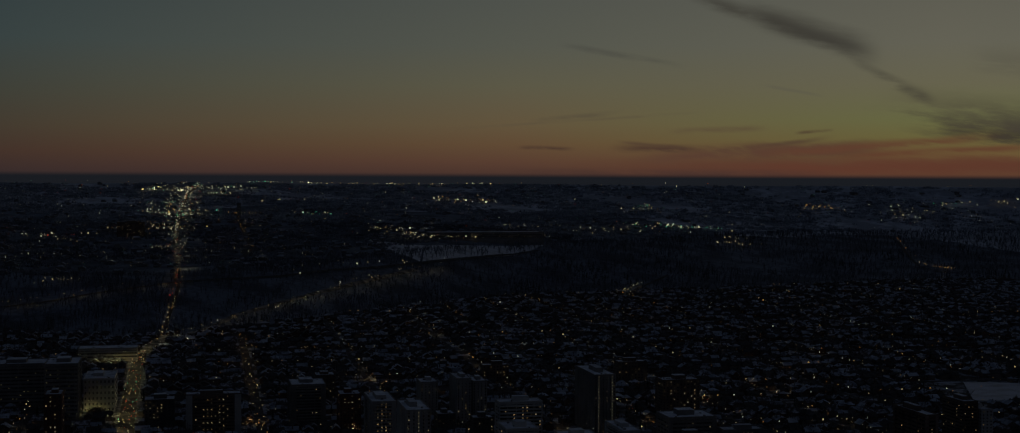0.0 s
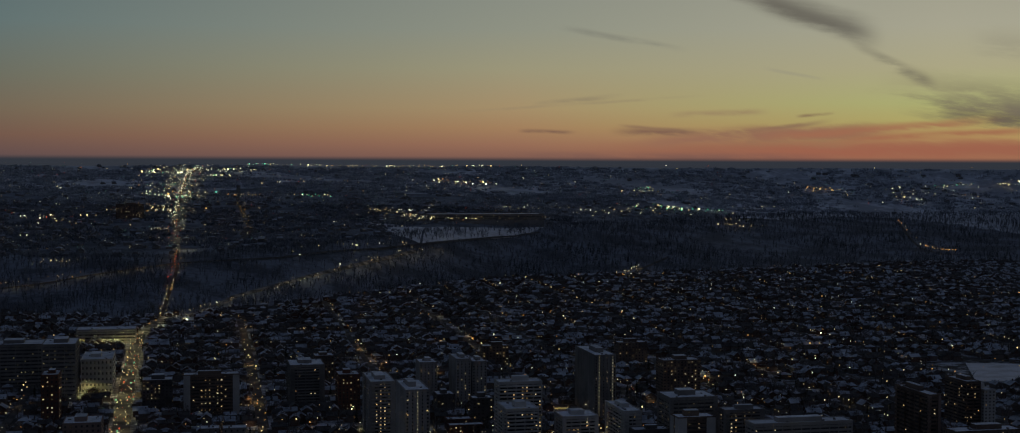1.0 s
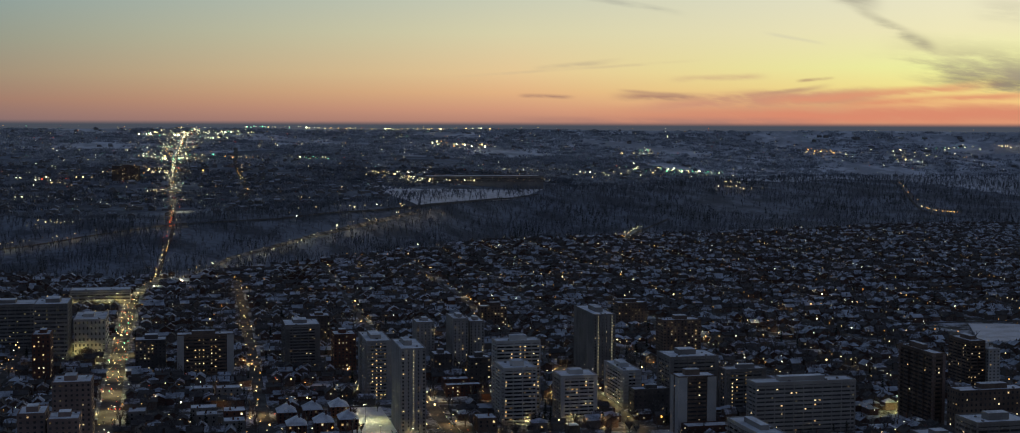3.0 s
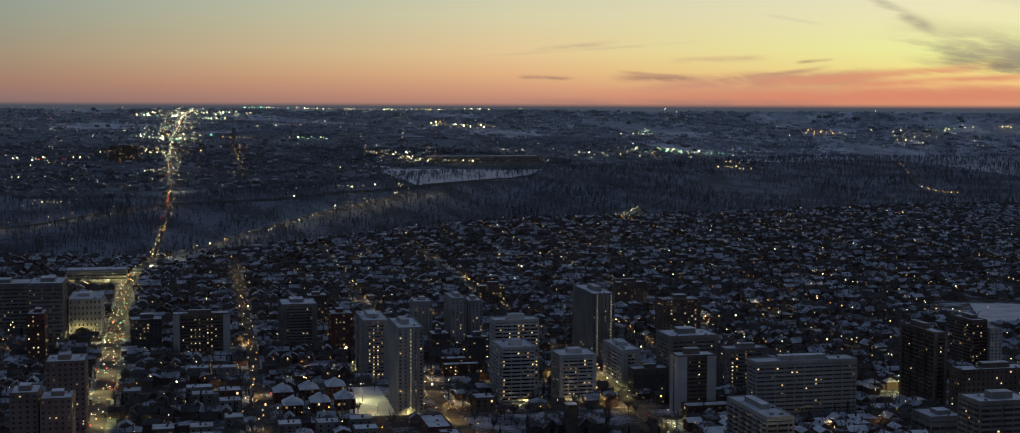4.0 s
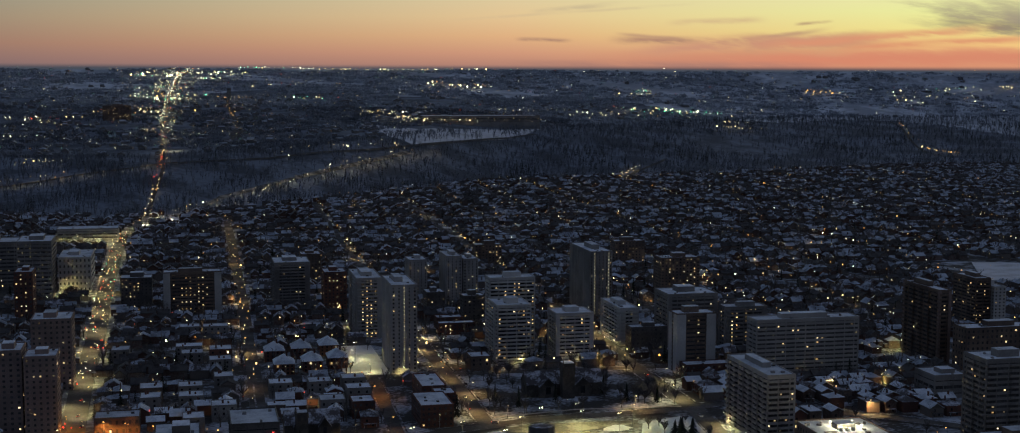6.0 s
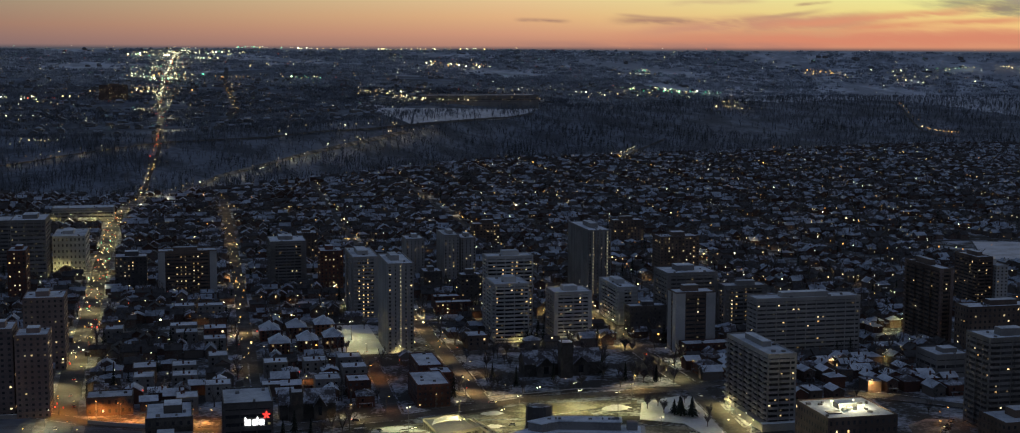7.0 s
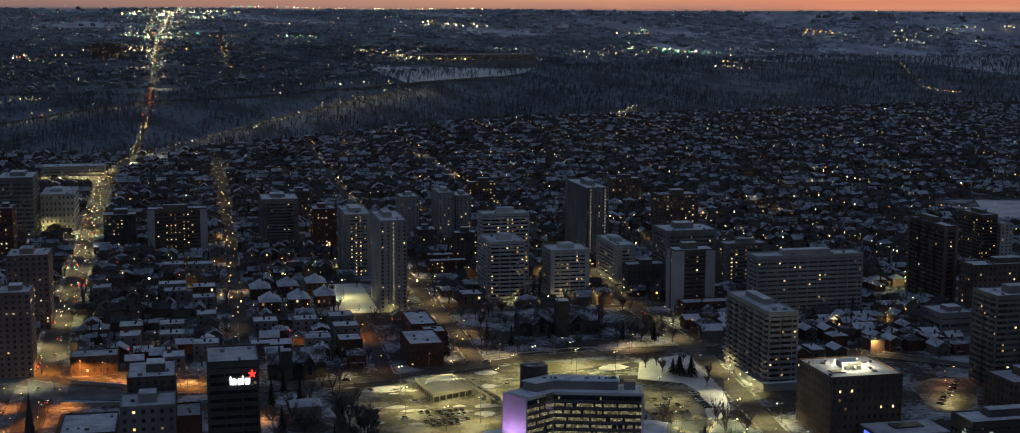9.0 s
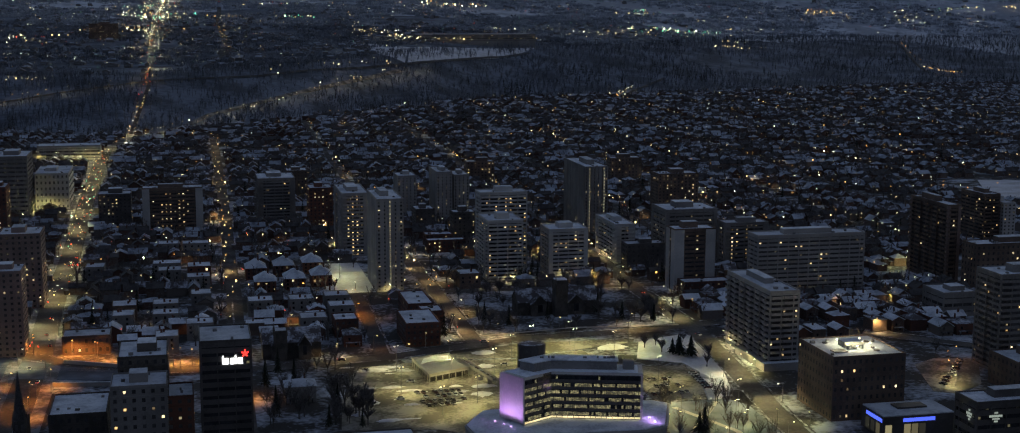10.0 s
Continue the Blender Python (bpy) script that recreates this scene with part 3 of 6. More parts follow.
def tower(name, label, s, r, w, d, h, floors, wall, style, seed, lit=0.2, side="L", bay=3.6, cap=None, glow=WARM, base=0.0, ends=0.0, pent=True, pier=None):
    """A building of the street grid: its front left corner, size, storeys and kind of front."""
    rnd = random.Random(seed)
    ob = thing(name, label, "building", s, r)
    shut(s - 2, s + w + 2, r - 3, r + d + 3)
    fh = h / floors
    nb, ns = max(2, round(w / bay)), max(2, round(d / bay))
    bw, bd = w / nb, d / ns
    if style in ("band", "balcony", "strip"):
        part("wall", box(0.6, w - 0.6, 0.6, d - 0.6, 0, h), GLASS if wall in (DARK, WHITE) else PANES, ob, "dark window bands")
        me = mesh_of("floor_band", box(0.15, w - 0.15, 0.15, d - 0.15, -fh * 0.27, fh * (0.30 if style == "band" else 0.24)), wall)
        if style == "strip":
            me = mesh_of("floor_band", box(0.42, w - 0.42, 0.42, d - 0.42, -fh * 0.27, fh * 0.24), wall)
        for k in range(floors + 1):
            again("floor_band", me, ob, 0, 0, min(max(k * fh, fh * 0.27), h - fh * 0.3))
        e = max(ends, 0.9)
        for x0, x1, y0, y1 in ((0, e, 0, e), (w - e, w, 0, e), (0, e, d - e, d), (w - e, w, d - e, d)):
            part("corner_pier", box(x0, x1, y0, y1, 0, h), pier or wall, ob)
        pk = 0.45 if style == "strip" else 0.22
        mf = mesh_of("pier", box(-pk * (3 if style == "strip" else 1), pk * (3 if style == "strip" else 1), 0.02, 0.62, 0, h), wall)
        for k in range(1, nb):
            if style == "strip" or k % 2 == 0:
                again("pier", mf, ob, k * bw, 0, 0)
                again("pier", mf, ob, k * bw, d, 0, math.pi)
        for k in range(1, ns):
            if style == "strip" or k % 2 == 0:
                again("pier", mf, ob, 0, k * bd, 0, -math.pi / 2)
                again("pier", mf, ob, w, k * bd, 0, math.pi / 2)
        if style == "balcony":
            bal = bmesh.new()
            bx(bal, 0.25, bw * 1.55, -1.5, 0.2, -0.2, 0)
            bx(bal, 0.25, bw * 1.55, -1.5, -1.38, 0, 1.0)
            bx(bal, 0.25, 0.37, -1.38, 0.15, 0, 1.0)
            bx(bal, bw * 1.55 - 0.12, bw * 1.55, -1.38, 0.15, 0, 1.0)
            mb = mesh_of("balcony", bal, wall)
            cols = [k * 2 * bw for k in range(nb // 2)] if w < 45 else []
            for k in range(1, floors):
                for c in cols[:: (2 if r < 1080 else 3) if len(cols) > 2 else 1]:
                    again("balcony", mb, ob, c + bw * 0.2, 0, k * fh)
                if d > 20:
                    for c in range(0, ns - 1, 3 if r < 1000 else 9):
                        again("balcony", mb, ob, 0, (c + 1.7) * bd, k * fh, -math.pi / 2)
        zw, zh, dep, wf = fh * 0.30, fh * 0.42, 0.52, 0.62
    else:
        part("wall", box(0, w, 0, d, 0, h), wall, ob)
        wr = bmesh.new()
        for q in range(floors):
            z0, z1 = (q + 0.32) * fh, (q + 0.76) * fh
            for k in range(nb):
                bx(wr, (k + 0.31) * bw, (k + 0.69) * bw, -0.05, 0.3, z0, z1)
                bx(wr, (k + 0.31) * bw, (k + 0.69) * bw, d - 0.3, d + 0.05, z0, z1)
            for k in range(ns):
                bx(wr, -0.05, 0.3, (k + 0.31) * bd, (k + 0.69) * bd, z0, z1)
                bx(wr, w - 0.3, w + 0.05, (k + 0.31) * bd, (k + 0.69) * bd, z0, z1)
        tagged(part("glazing", wr, PANES, ob), "dark window panes in rows", kind="stuff")
        mb = mesh_of("string_course", box(-0.15, w + 0.15, -0.15, d + 0.15, 0, 0.35), wall)
        for k in (1, floors - 1):
            again("string_course", mb, ob, 0, 0, k * fh)
        zw, zh, dep, wf = fh * 0.33, fh * 0.46, -0.10, 0.58
    ml = mesh_of("lit_window", box(-bw * wf * 0.25, bw * wf * 0.25, 0, 0.08, zh * 0.15, zh * 0.78), glow)
    hot = [rnd.random() < 0.3 for _ in range(nb)]
    for k in range(floors):
        for c in range(nb):
            if rnd.random() < lit * (2.1 if hot[c] else 0.8):
                again("lit_window", ml, ob, (c + 0.5) * bw, dep, k * fh + zw)
        for c in range(ns):
            if rnd.random() < lit * 0.45:
                if side == "L":
                    again("lit_window", ml, ob, dep, (c + 0.5) * bd, k * fh + zw, -math.pi / 2)
                else:
                    again("lit_window", ml, ob, w - dep, (c + 0.5) * bd, k * fh + zw, math.pi / 2)
    if base:
        part("podium", box(-base, w + base, -base, d * 0.6, 0, 4.2), cap or wall, ob, "low entrance storey")
        part("podium_snow", box(-base + 0.3, w + base - 0.3, -base + 0.3, -0.02, 4.2, 4.4), SNOW, ob, "snow on the entrance storey")
    roofing(ob, w, d, h, wall, rnd, pent)
    return ob


APT = "pale concrete apartment tower with "
stair_a = tower("apartment_tower", APT + "a narrow window column and snowy roof", 163.5, 1040, 18.3, 50, 62.9, 23, CONCRETE, "strip", 1, 0.07, bay=3.4)
tower("apartment_tower", APT + "a blank end wall and lit balconies", 155.1, 1176, 20.7, 55, 48.2, 17, CONCRETE, "balcony", 2, 0.42, ends=4.0)
tower("apartment_slab", "white-framed apartment slab with two lit window bays", 3.9, 1322, 49.8, 18, 36.3, 12, BROWN, "band", 3, 0.30, "R", ends=6.0, pier=WHITE)
tower("office_block", "dark brick block with a few lit windows", -33.1, 1344, 27.1, 22, 29.2, 10, DARK, "punched", 4, 0.13, "R")
tower("apartment_block", "grey apartment block with lit stair windows", 100.9, 1346, 32.5, 40, 38.9, 14, GREY, "balcony", 5, 0.16, ends=5.0)
tower("apartment_block", "brown brick apartment block behind a bright yard", 136, 1484, 20, 24, 27, 9, BROWN, "punched", 6, 0.12)
tower("apartment_block", "dark brick apartment block with warm windows", 142, 1306, 20, 26, 35, 12, BRICK, "punched", 7, 0.16)
tower("apartment_tower", "ribbed concrete apartment tower with a snowy ledge", 223, 1340, 17, 26, 39, 14, CONCRETE, "strip", 8, 0.10)
tower("apartment_tower", "ribbed concrete apartment tower with dark strips", 255, 1322, 14, 40, 44, 15, CONCRETE, "strip", 9, 0.08)
tower("apartment_tower", "ribbed concrete apartment tower stepped at its top", 272, 1330, 14, 30, 40, 14, CONCRETE, "strip", 10, 0.08)
tower("apartment_block", "dark brick apartment block with a snowy roof", 229.0, 1278, 16.4, 22, 18.5, 8, DARK, "punched", 11, 0.15)
tower("apartment_block", "dark brown apartment block with a snowy roof", 250.4, 1221, 18.6, 16, 23.9, 8, DARK, "punched", 12, 0.06)
tower("apartment_tower", APT + "long balconies on every floor", 247.3, 1102, 35.6, 17, 56.5, 20, WHITE, "balcony", 13, 0.15)
tower("apartment_tower", APT + "banded windows and snowy roof", 244.0, 1060, 25.6, 33, 42.6, 15, WHITE, "balcony", 14, 0.16)
tower("apartment_tower", APT + "a blank end wall and lit rows", 290.6, 1068, 28.9, 26, 33.5, 12, WHITE, "band", 15, 0.17, ends=3.0)
stair_b = tower("apartment_tower", "tall brown apartment tower with a bright stair column", 368.0, 1244, 20.3, 67, 55.4, 20, GREY, "strip", 16, 0.16)
tower("apartment_block", "white apartment block with stepped balconies", 352.1, 1107, 15.6, 52, 28.8, 10, WHITE, "balcony", 17, 0.12, ends=5.0)
tower("office_block", "black low office block with a snowy roof", 349.9, 1071, 28.8, 14, 20.3, 6, DARK, "punched", 18, 0.02)
tower("apartment_block", "brown apartment block with many lit windows", 453, 1300, 38, 22, 40, 14, BROWN, "punched", 19, 0.17)
tower("apartment_block", "grey apartment block with lit upper windows", 386.6, 1092, 40.7, 33, 41.0, 13, GREY, "band", 20, 0.2, ends=3.0)
tower("apartment_tower", "apartment tower with white end piers and dark windows", 361.0, 1002, 29.5, 17, 42.1, 14, BROWN, "band", 21, 0.16, ends=7.0, pier=WHITE)
tower("apartment_block", "brown-grey apartment block with lit balconies", 425.9, 1072, 33.9, 16, 33.0, 11, GREY, "balcony", 22, 0.3, ends=4.0)
tower("apartment_slab", "long grey apartment slab with window bands", 406.9, 968, 77.3, 17, 41.8, 14, CONCRETE, "band", 23, 0.08)
tower("apartment_tower", APT + "balconies down its long side", 342.3, 800, 17.3, 61, 42.1, 14, CONCRETE, "balcony", 24, 0.1, base=4.0)
tower("apartment_tower", "dark apartment tower with pale end piers", 555.3, 985, 10.2, 52, 55.4, 18, BROWN, "balcony", 25, 0.07, ends=2.2, pier=PINK)
tower("apartment_tower", "dark apartment tower with a white end wall", 668, 1120, 14, 36, 41, 14, BROWN, "balcony", 26, 0.12)
tower("apartment_tower", "white narrow apartment wing with lit windows", 683, 1116, 11, 30, 34, 12, WHITE, "punched", 27, 0.2)
tower("school_block", "brown brick low block with a snowy roof", 560.4, 955, 55.6, 18, 32.6, 8, BROWN, "punched", 28, 0.08)
tower("apartment_tower", "brown concrete tower with rounded balconies", 458.3, 766, 35.8, 24, 53.1, 17, GREY, "balcony", 29, 0.1)
tower("office_block", "brick office block with a floodlit snowy roof", 333.6, 706, 37.5, 38, 30.6, 7, BROWN, "punched", 30, 0.09, bay=3.2, pent=False)
tower("office_block", "dark glazed office block with rooftop plant", 354.9, 618, 42.1, 17, 32.8, 8, DARK, "band", 31, 0.1, glow=OFFICE)
tower("office_block", "low grey hall with a snowy roof", 500, 892, 24, 26, 15, 3, GREY, "band", 32, 0.02)
tower("office_block", "brown low block with a snowy roof", 446, 728, 40, 26, 16, 4, BROWN, "punched", 33, 0.06)
tower("bank_tower", "black glass bank tower with a lit sign", 43.0, 722, 22.4, 30, 49.7, 13, DARK, "band", 34, 0.05, "R", glow=OFFICE, pent=False)
tower("office_block", "old stone office block with a deep cornice", 6.2, 700, 23.0, 22, 37.7, 10, GREY, "punched", 35, 0.14, "R")
tower("office_block", "taller rear wing of the stone office block", 8.5, 724, 20.9, 30, 44.0, 11, STONE, "punched", 36, 0.04, "R")
tower("hotel_tower", "pale stone hotel with lit top windows", -76.7, 1036, 25.8, 30, 47.9, 14, PINK, "punched", 37, 0.10, "R")
tower("apartment_tower", "pink stone apartment tower beside the main street", -85.8, 918, 16.1, 26, 50.6, 16, PINK, "punched", 38, 0.08, "R")
tower("apartment_tower", "pink stone apartment tower with copper roof edge", -68.1, 912, 18.2, 24, 47.7, 15, PINK, "punched", 39, 0.08, "R")
tower("hospital_wing", "dark hospital wing with rows of lit windows", -128, 1422, 31, 50, 54, 14, GREY, "band", 40, 0.26, "R", glow=OFFICE)
tower("hospital_wing", "brick hospital wing with a lit stair", -118, 1310, 15, 30, 42, 11, BRICK, "punched", 41, 0.25, "R")
tower("hospital_wing", "white hospital hall with a lit ground floor", -95, 1460, 30, 60, 33, 6, WHITE, "punched", 42, 0.05, "R", glow=OFFICE)
tower("hospital_wing", "long dark hospital block far up the street", -190, 1500, 55, 40, 44, 12, GREY, "band", 43, 0.2, "R", glow=OFFICE)
tower("apartment_block", "brick apartment block with lit windows", 420, 1190, 24, 20, 24, 8, BRICK, "punched", 44, 0.14)
tower("apartment_block", "low dark apartment block among bare trees", 330, 1560, 30, 16, 22, 7, BROWN, "punched", 45, 0.15)
tower("apartment_block", "dark apartment block among houses", 480, 1530, 34, 18, 26, 8, BROWN, "punched", 46, 0.12)
tower("apartment_block", "low brick apartment block with snowy roof", 225, 1205, 22, 14, 9, 3, BRICK, "punched", 47, 0.2, pent=False)
tower("apartment_block", "low brick apartment block with snowy roof", 222, 1178, 30, 12, 9, 3, BRICK, "punched", 48, 0.2, pent=False)
tower("apartment_block", "low red brick apartment block on the corner", 159.3, 889, 20, 36, 13, 4, BRICK, "punched", 49, 0.05, pent=False)
tower("apartment_block", "low red brick block with a snowy flat roof", 175, 926.5, 13, 17, 11, 4, BRICK, "punched", 50, 0.05, pent=False)
tower("apartment_block", "low red brick block with chimney stacks", 169.8, 948.5, 16, 39, 11, 3, BRICK, "punched", 51, 0.05, pent=False)
tower("shop_row", "low shop with a snowy flat roof", 122, 920, 14, 18, 10, 3, BRICK, "punched", 52, 0.1, pent=False)
tower("shop_row", "amber-lit low hall beside the railway", -30, 910, 26, 18, 10, 2, BROWN, "punched", 53, 0.05, "R", pent=False)
tower("shop_row", "low hall with a yellow-lit front", -120, 930, 52, 20, 9, 2, BRICK, "punched", 54, 0.15, "R", pent=False)
tower("church_hall", "low hall with a snowy flat roof and wall lamps", -23, 745, 25, 34, 14, 3, STONE, "punched", 55, 0.04, "R", pent=False)
tower("shop_row", "low shop with a snowy flat roof", 28, 722, 12, 22, 26, 7, BRICK, "punched", 56, 0.02, "R", pent=False)
tower("parking_deck", "open parking deck with lit levels", -125, 1800, 70, 34, 16, 4, CONCRETE, "band", 57, 0.6, "R", glow=OFFICE, pent=False)

far_hall = tower("factory_hall", "long low institutional building with lit windows", 528, 3085, 262, 60, 14, 4, GREY, "band", 58, 0.22, bay=7.0, glow=WARM, pent=False)
part("plinth", box(0.2, 261.8, 0.2, 59.8, -24, 0), GREY, far_hall, "grey basement wall on the slope")
tower("apartment_block", "far apartment block beside the upper strip", -149, 3250, 60, 22, 32, 9, BROWN, "punched", 59, 0.2)
tower("low_hall", "low brick hall at the foot of an apartment tower", 362, 984, 34, 14, 9, 3, BRICK, "punched", 61, 0.1, pent=False)
tower("low_hall", "low hall with a wide snowy roof and vents", 90, 676, 44, 36, 8, 2, STONE, "punched", 62, 0.05, pent=False)


# bright stair windows, one to a storey
STAIR = glowing("stair_window_light", (1.0, 0.84, 0.50), (0.95, 0.92, 0.62), 0.25, 0.7)
for ob, x, n_floor, high in ((stair_a, 9.1, 23, 62.9), (stair_b, 4.2, 20, 55.4), (stair_b, 17.0, 20, 55.4)):
    me = mesh_of("stair_window", box(-0.42, 0.42, -0.06, 0.08, 0, 0.9), STAIR)
    for k in range(n_floor):
        again("stair_window", me, ob, x, -0.02, (k + 0.35) * high / n_floor)


# ---- houses ----
def house_parts(ob, rnd, w, d, h, along, wallm, roofm, kind):
    part("wall", box(0, w, 0, d, 0, h), wallm, ob)
    rise = rnd.uniform(2.2, 3.6)
    if kind == "gable":
        gb = bmesh.new()
        if along == "y":
            tri = [[gb.verts.new((x, y, z)) for x, z in ((0.02, h), (w - 0.02, h), (w / 2, h + rise - 0.4))] for y in (0.05, d - 0.05)]
        else:
            tri = [[gb.verts.new((x, y, z)) for y, z in ((0.02, h), (d - 0.02, h), (d / 2, h + rise - 0.4))] for x in (0.05, w - 0.05)]
        for q in tri:
            gb.faces.new(q)
        for k in range(3):
            gb.faces.new((tri[0][k], tri[0][(k + 1) % 3], tri[1][(k + 1) % 3], tri[1][k]))
        part("gable_wall", gb, wallm, ob)
        roof = part("roof", gable(bmesh.new(), -0.5, w + 0.5, -0.5, d + 0.5, h + 0.1, h + rise, along), roofm, ob, "pitched roof under snow")
    elif kind == "hip":
        roof = part("roof", hipped(bmesh.new(), -0.5, w + 0.5, -0.5, d + 0.5, h, h + rise * 0.8), roofm, ob, "hipped roof under snow")
    else:
        roof = part("roof", box(-0.2, w + 0.2, -0.2, d + 0.2, h, h + 0.4), roofm, ob, "flat roof under snow")
        rise = 0.4
    cx, cy = w * rnd.uniform(0.2, 0.8), d * rnd.uniform(0.3, 0.8)
    part("chimney", box(cx, cx + 0.7, cy, cy + 1.0, h + 0.1, h + rise + 1.1), BRICK, roof, "brick chimney")
    pm = bmesh.new()
    bx(pm, w * 0.1, w * 0.9, -1.9, -0.02, 2.5, 2.75)
    bx(pm, w * 0.12, w * 0.16, -1.8, -1.65, 0, 2.5)
    bx(pm, w * 0.84, w * 0.88, -1.8, -1.65, 0, 2.5)
    part("porch", pm, SNOW_PATCHY, ob, "small porch under snow")
    for x, z in ((w * 0.25, 3.6), (w * 0.6, 0.9)):
        part("window", box(x, x + 1.2, -0.06, 0.1, z, z + 1.5), WARM if rnd.random() < 0.16 else GLASS, ob)
    part("door", box(w * 0.22, w * 0.22 + 1.0, -0.06, 0.1, 0, 2.1), DARK, ob)


rnd = random.Random(77)
HOUSES = []
for k in range(14):
    w, d, h = rnd.uniform(7.5, 10.5), rnd.uniform(10, 14.5), rnd.uniform(5.6, 7.6)
    kind = rnd.choice(("gable", "gable", "gable", "hip", "flat"))
    ob = thing("house", "brick house with a " + {"gable": "gabled", "hip": "hipped", "flat": "flat"}[kind] + " snowy roof and porch", "house", 0, 0, 0)
    house_parts(ob, rnd, w, d, h, rnd.choice("xyy"), rnd.choice((WALLS, BRICK, BROWN)), rnd.choice((SNOW, SNOW, SNOW_PATCHY)), kind)
    HOUSES.append((ob, w, d))

used = [False] * len(HOUSES)


def put_house(k, s, r, turn):
    ob, w, d = HOUSES[k]
    c, q = math.cos(radians(turn)), math.sin(radians(turn))
    x, y = xy(s - (w / 2 * c - d / 2 * q), r - (w / 2 * q + d / 2 * c))
    m = pose(x, y, float(gz(x, y)), 0, 0, GRID + turn)
    if not used[k]:
        used[k] = True
        ob.matrix_basis = m
    else:
        copy_thing(ob, m)


# square walk-up blocks with snowy roofs, in two rows
for n, (s0, r0) in enumerate(((86, 1110), (106, 1116), (90, 1062), (110, 1068), (129, 1076), (127, 1124))):
    ob = thing("walk_up_block", "square brick walk-up block with a snowy hipped roof", "building", s0 - 7, r0 - 9, group="walk-up blocks in two rows")
    shut(s0 - 9, s0 + 9, r0 - 11, r0 + 12)
    rr = random.Random(n)
    part("wall", box(0, 14, 0, 18, 0, 8.2), BRICK, ob)
    roof = part("roof", hipped(bmesh.new(), -0.6, 14.6, -0.6, 18.6, 8.2, 13.6), SNOW, ob, "hipped roof under smooth snow")
    part("chimney", box(8.4, 9.5, 8, 9.4, 10.2, 15.4), BRICK, roof, "brick chimney")
    for x in (1.5, 5.0, 8.5, 11.5):
        for z in (1.0, 3.6, 6.0):
            part("window", box(x, x + 1.3, -0.06, 0.1, z, z + 1.5), WARM if rr.random() < 0.14 else GLASS, ob)

# taken places: lots, yards, gardens, churches
for q in ((104, 302, 640, 872), (176, 264, 690, 790), (205, 332, 905, 1022), (-64, 60, 700, 900), (70, 104, 640, 905), (104, 122, 870, 905),
          (60, 200, 640, 860), (262, 345, 640, 900), (132, 164, 1040, 1145), (820, 930, 1330, 1480), (385, 470, 690, 806), (150, 175, 1040, 1145)):
    shut(*q)

# low flat-roofed blocks of the nearer streets
LOW = []
for k in range(7):
    q = random.Random(60 + k)
    w, d, h = q.uniform(12, 20), q.uniform(13, 20), q.choice((7.0, 9.5, 10.0, 12.5))
    ob = thing("low_block", "low brick block with a snowy flat roof", "building", 0, 0, 0, group="low blocks of the inner streets")
    wallm = q.choice((BRICK, BROWN, BRICK, GREY))
    part("wall", box(0, w, 0, d, 0, h), wallm, ob)
    roof = part("roof", box(0.3, w - 0.3, 0.3, d - 0.3, h, h + 0.3), SNOW, ob, "flat roof under snow")
    bm = bmesh.new()
    for a in ((-0.1, w + 0.1, -0.1, 0.3), (-0.1, w + 0.1, d - 0.3, d + 0.1), (-0.1, 0.3, 0.3, d - 0.3), (w - 0.3, w + 0.1, 0.3, d - 0.3)):
        bx(bm, *a, h - 0.3, h + 0.7)
    part("parapet", bm, wallm, ob)
    for _ in range(2):
        x, y = q.uniform(2, w - 4), q.uniform(2, d - 4)
        part("chimney", box(x, x + 1.2, y, y + 1.0, h + 0.3, h + q.uniform(1.2, 2.4)), BRICK, roof, "brick chimney")
    nw = int(w / 4.2)
    for x in range(nw):
        for z in range(max(0, int(h / 3) - 2), int(h / 3)):
            part("window", box((x + 0.3) * w / nw, (x + 0.3) * w / nw + 1.3, -0.06, 0.1, z * 3 + 1.0, z * 3 + 2.5), WARM if q.random() < 0.12 else GLASS, ob)
    LOW.append((ob, w, d))
low_used = set()
for r0 in range(912, 1230, 27):
    for s0 in (-24, 2, 26, 46, 84, 110, 132, 180, 226, 250):
        if rnd.random() < 0.42:
            k = rnd.randrange(len(LOW))
            ob, w, d = LOW[k]
            s1, r1 = s0 + rnd.uniform(-2, 2), r0 + rnd.uniform(-3, 3)
            if is_free([s1], [r1], 0.5 + max(w, d) / 2)[0]:
                m = pose(*xy(s1 - w / 2, r1 - d / 2), 0.0, 0, 0, GRID + rnd.uniform(-1, 1))
                if k in low_used:
                    copy_thing(ob, m)
                else:
                    low_used.add(k)
                    ob.matrix_basis = m
                shut(s1 - w / 2, s1 + w / 2, r1 - d / 2, r1 + d / 2)
for k, (ob, w, d) in enumerate(LOW):
    if k not in low_used:
        ob.matrix_basis = pose(*xy(452 + 24 * k, 1140), float(gz(*xy(452 + 24 * k, 1140))), 0, 0, GRID)
        shut(450 + 24 * k, 474 + 24 * k, 1138, 1162)

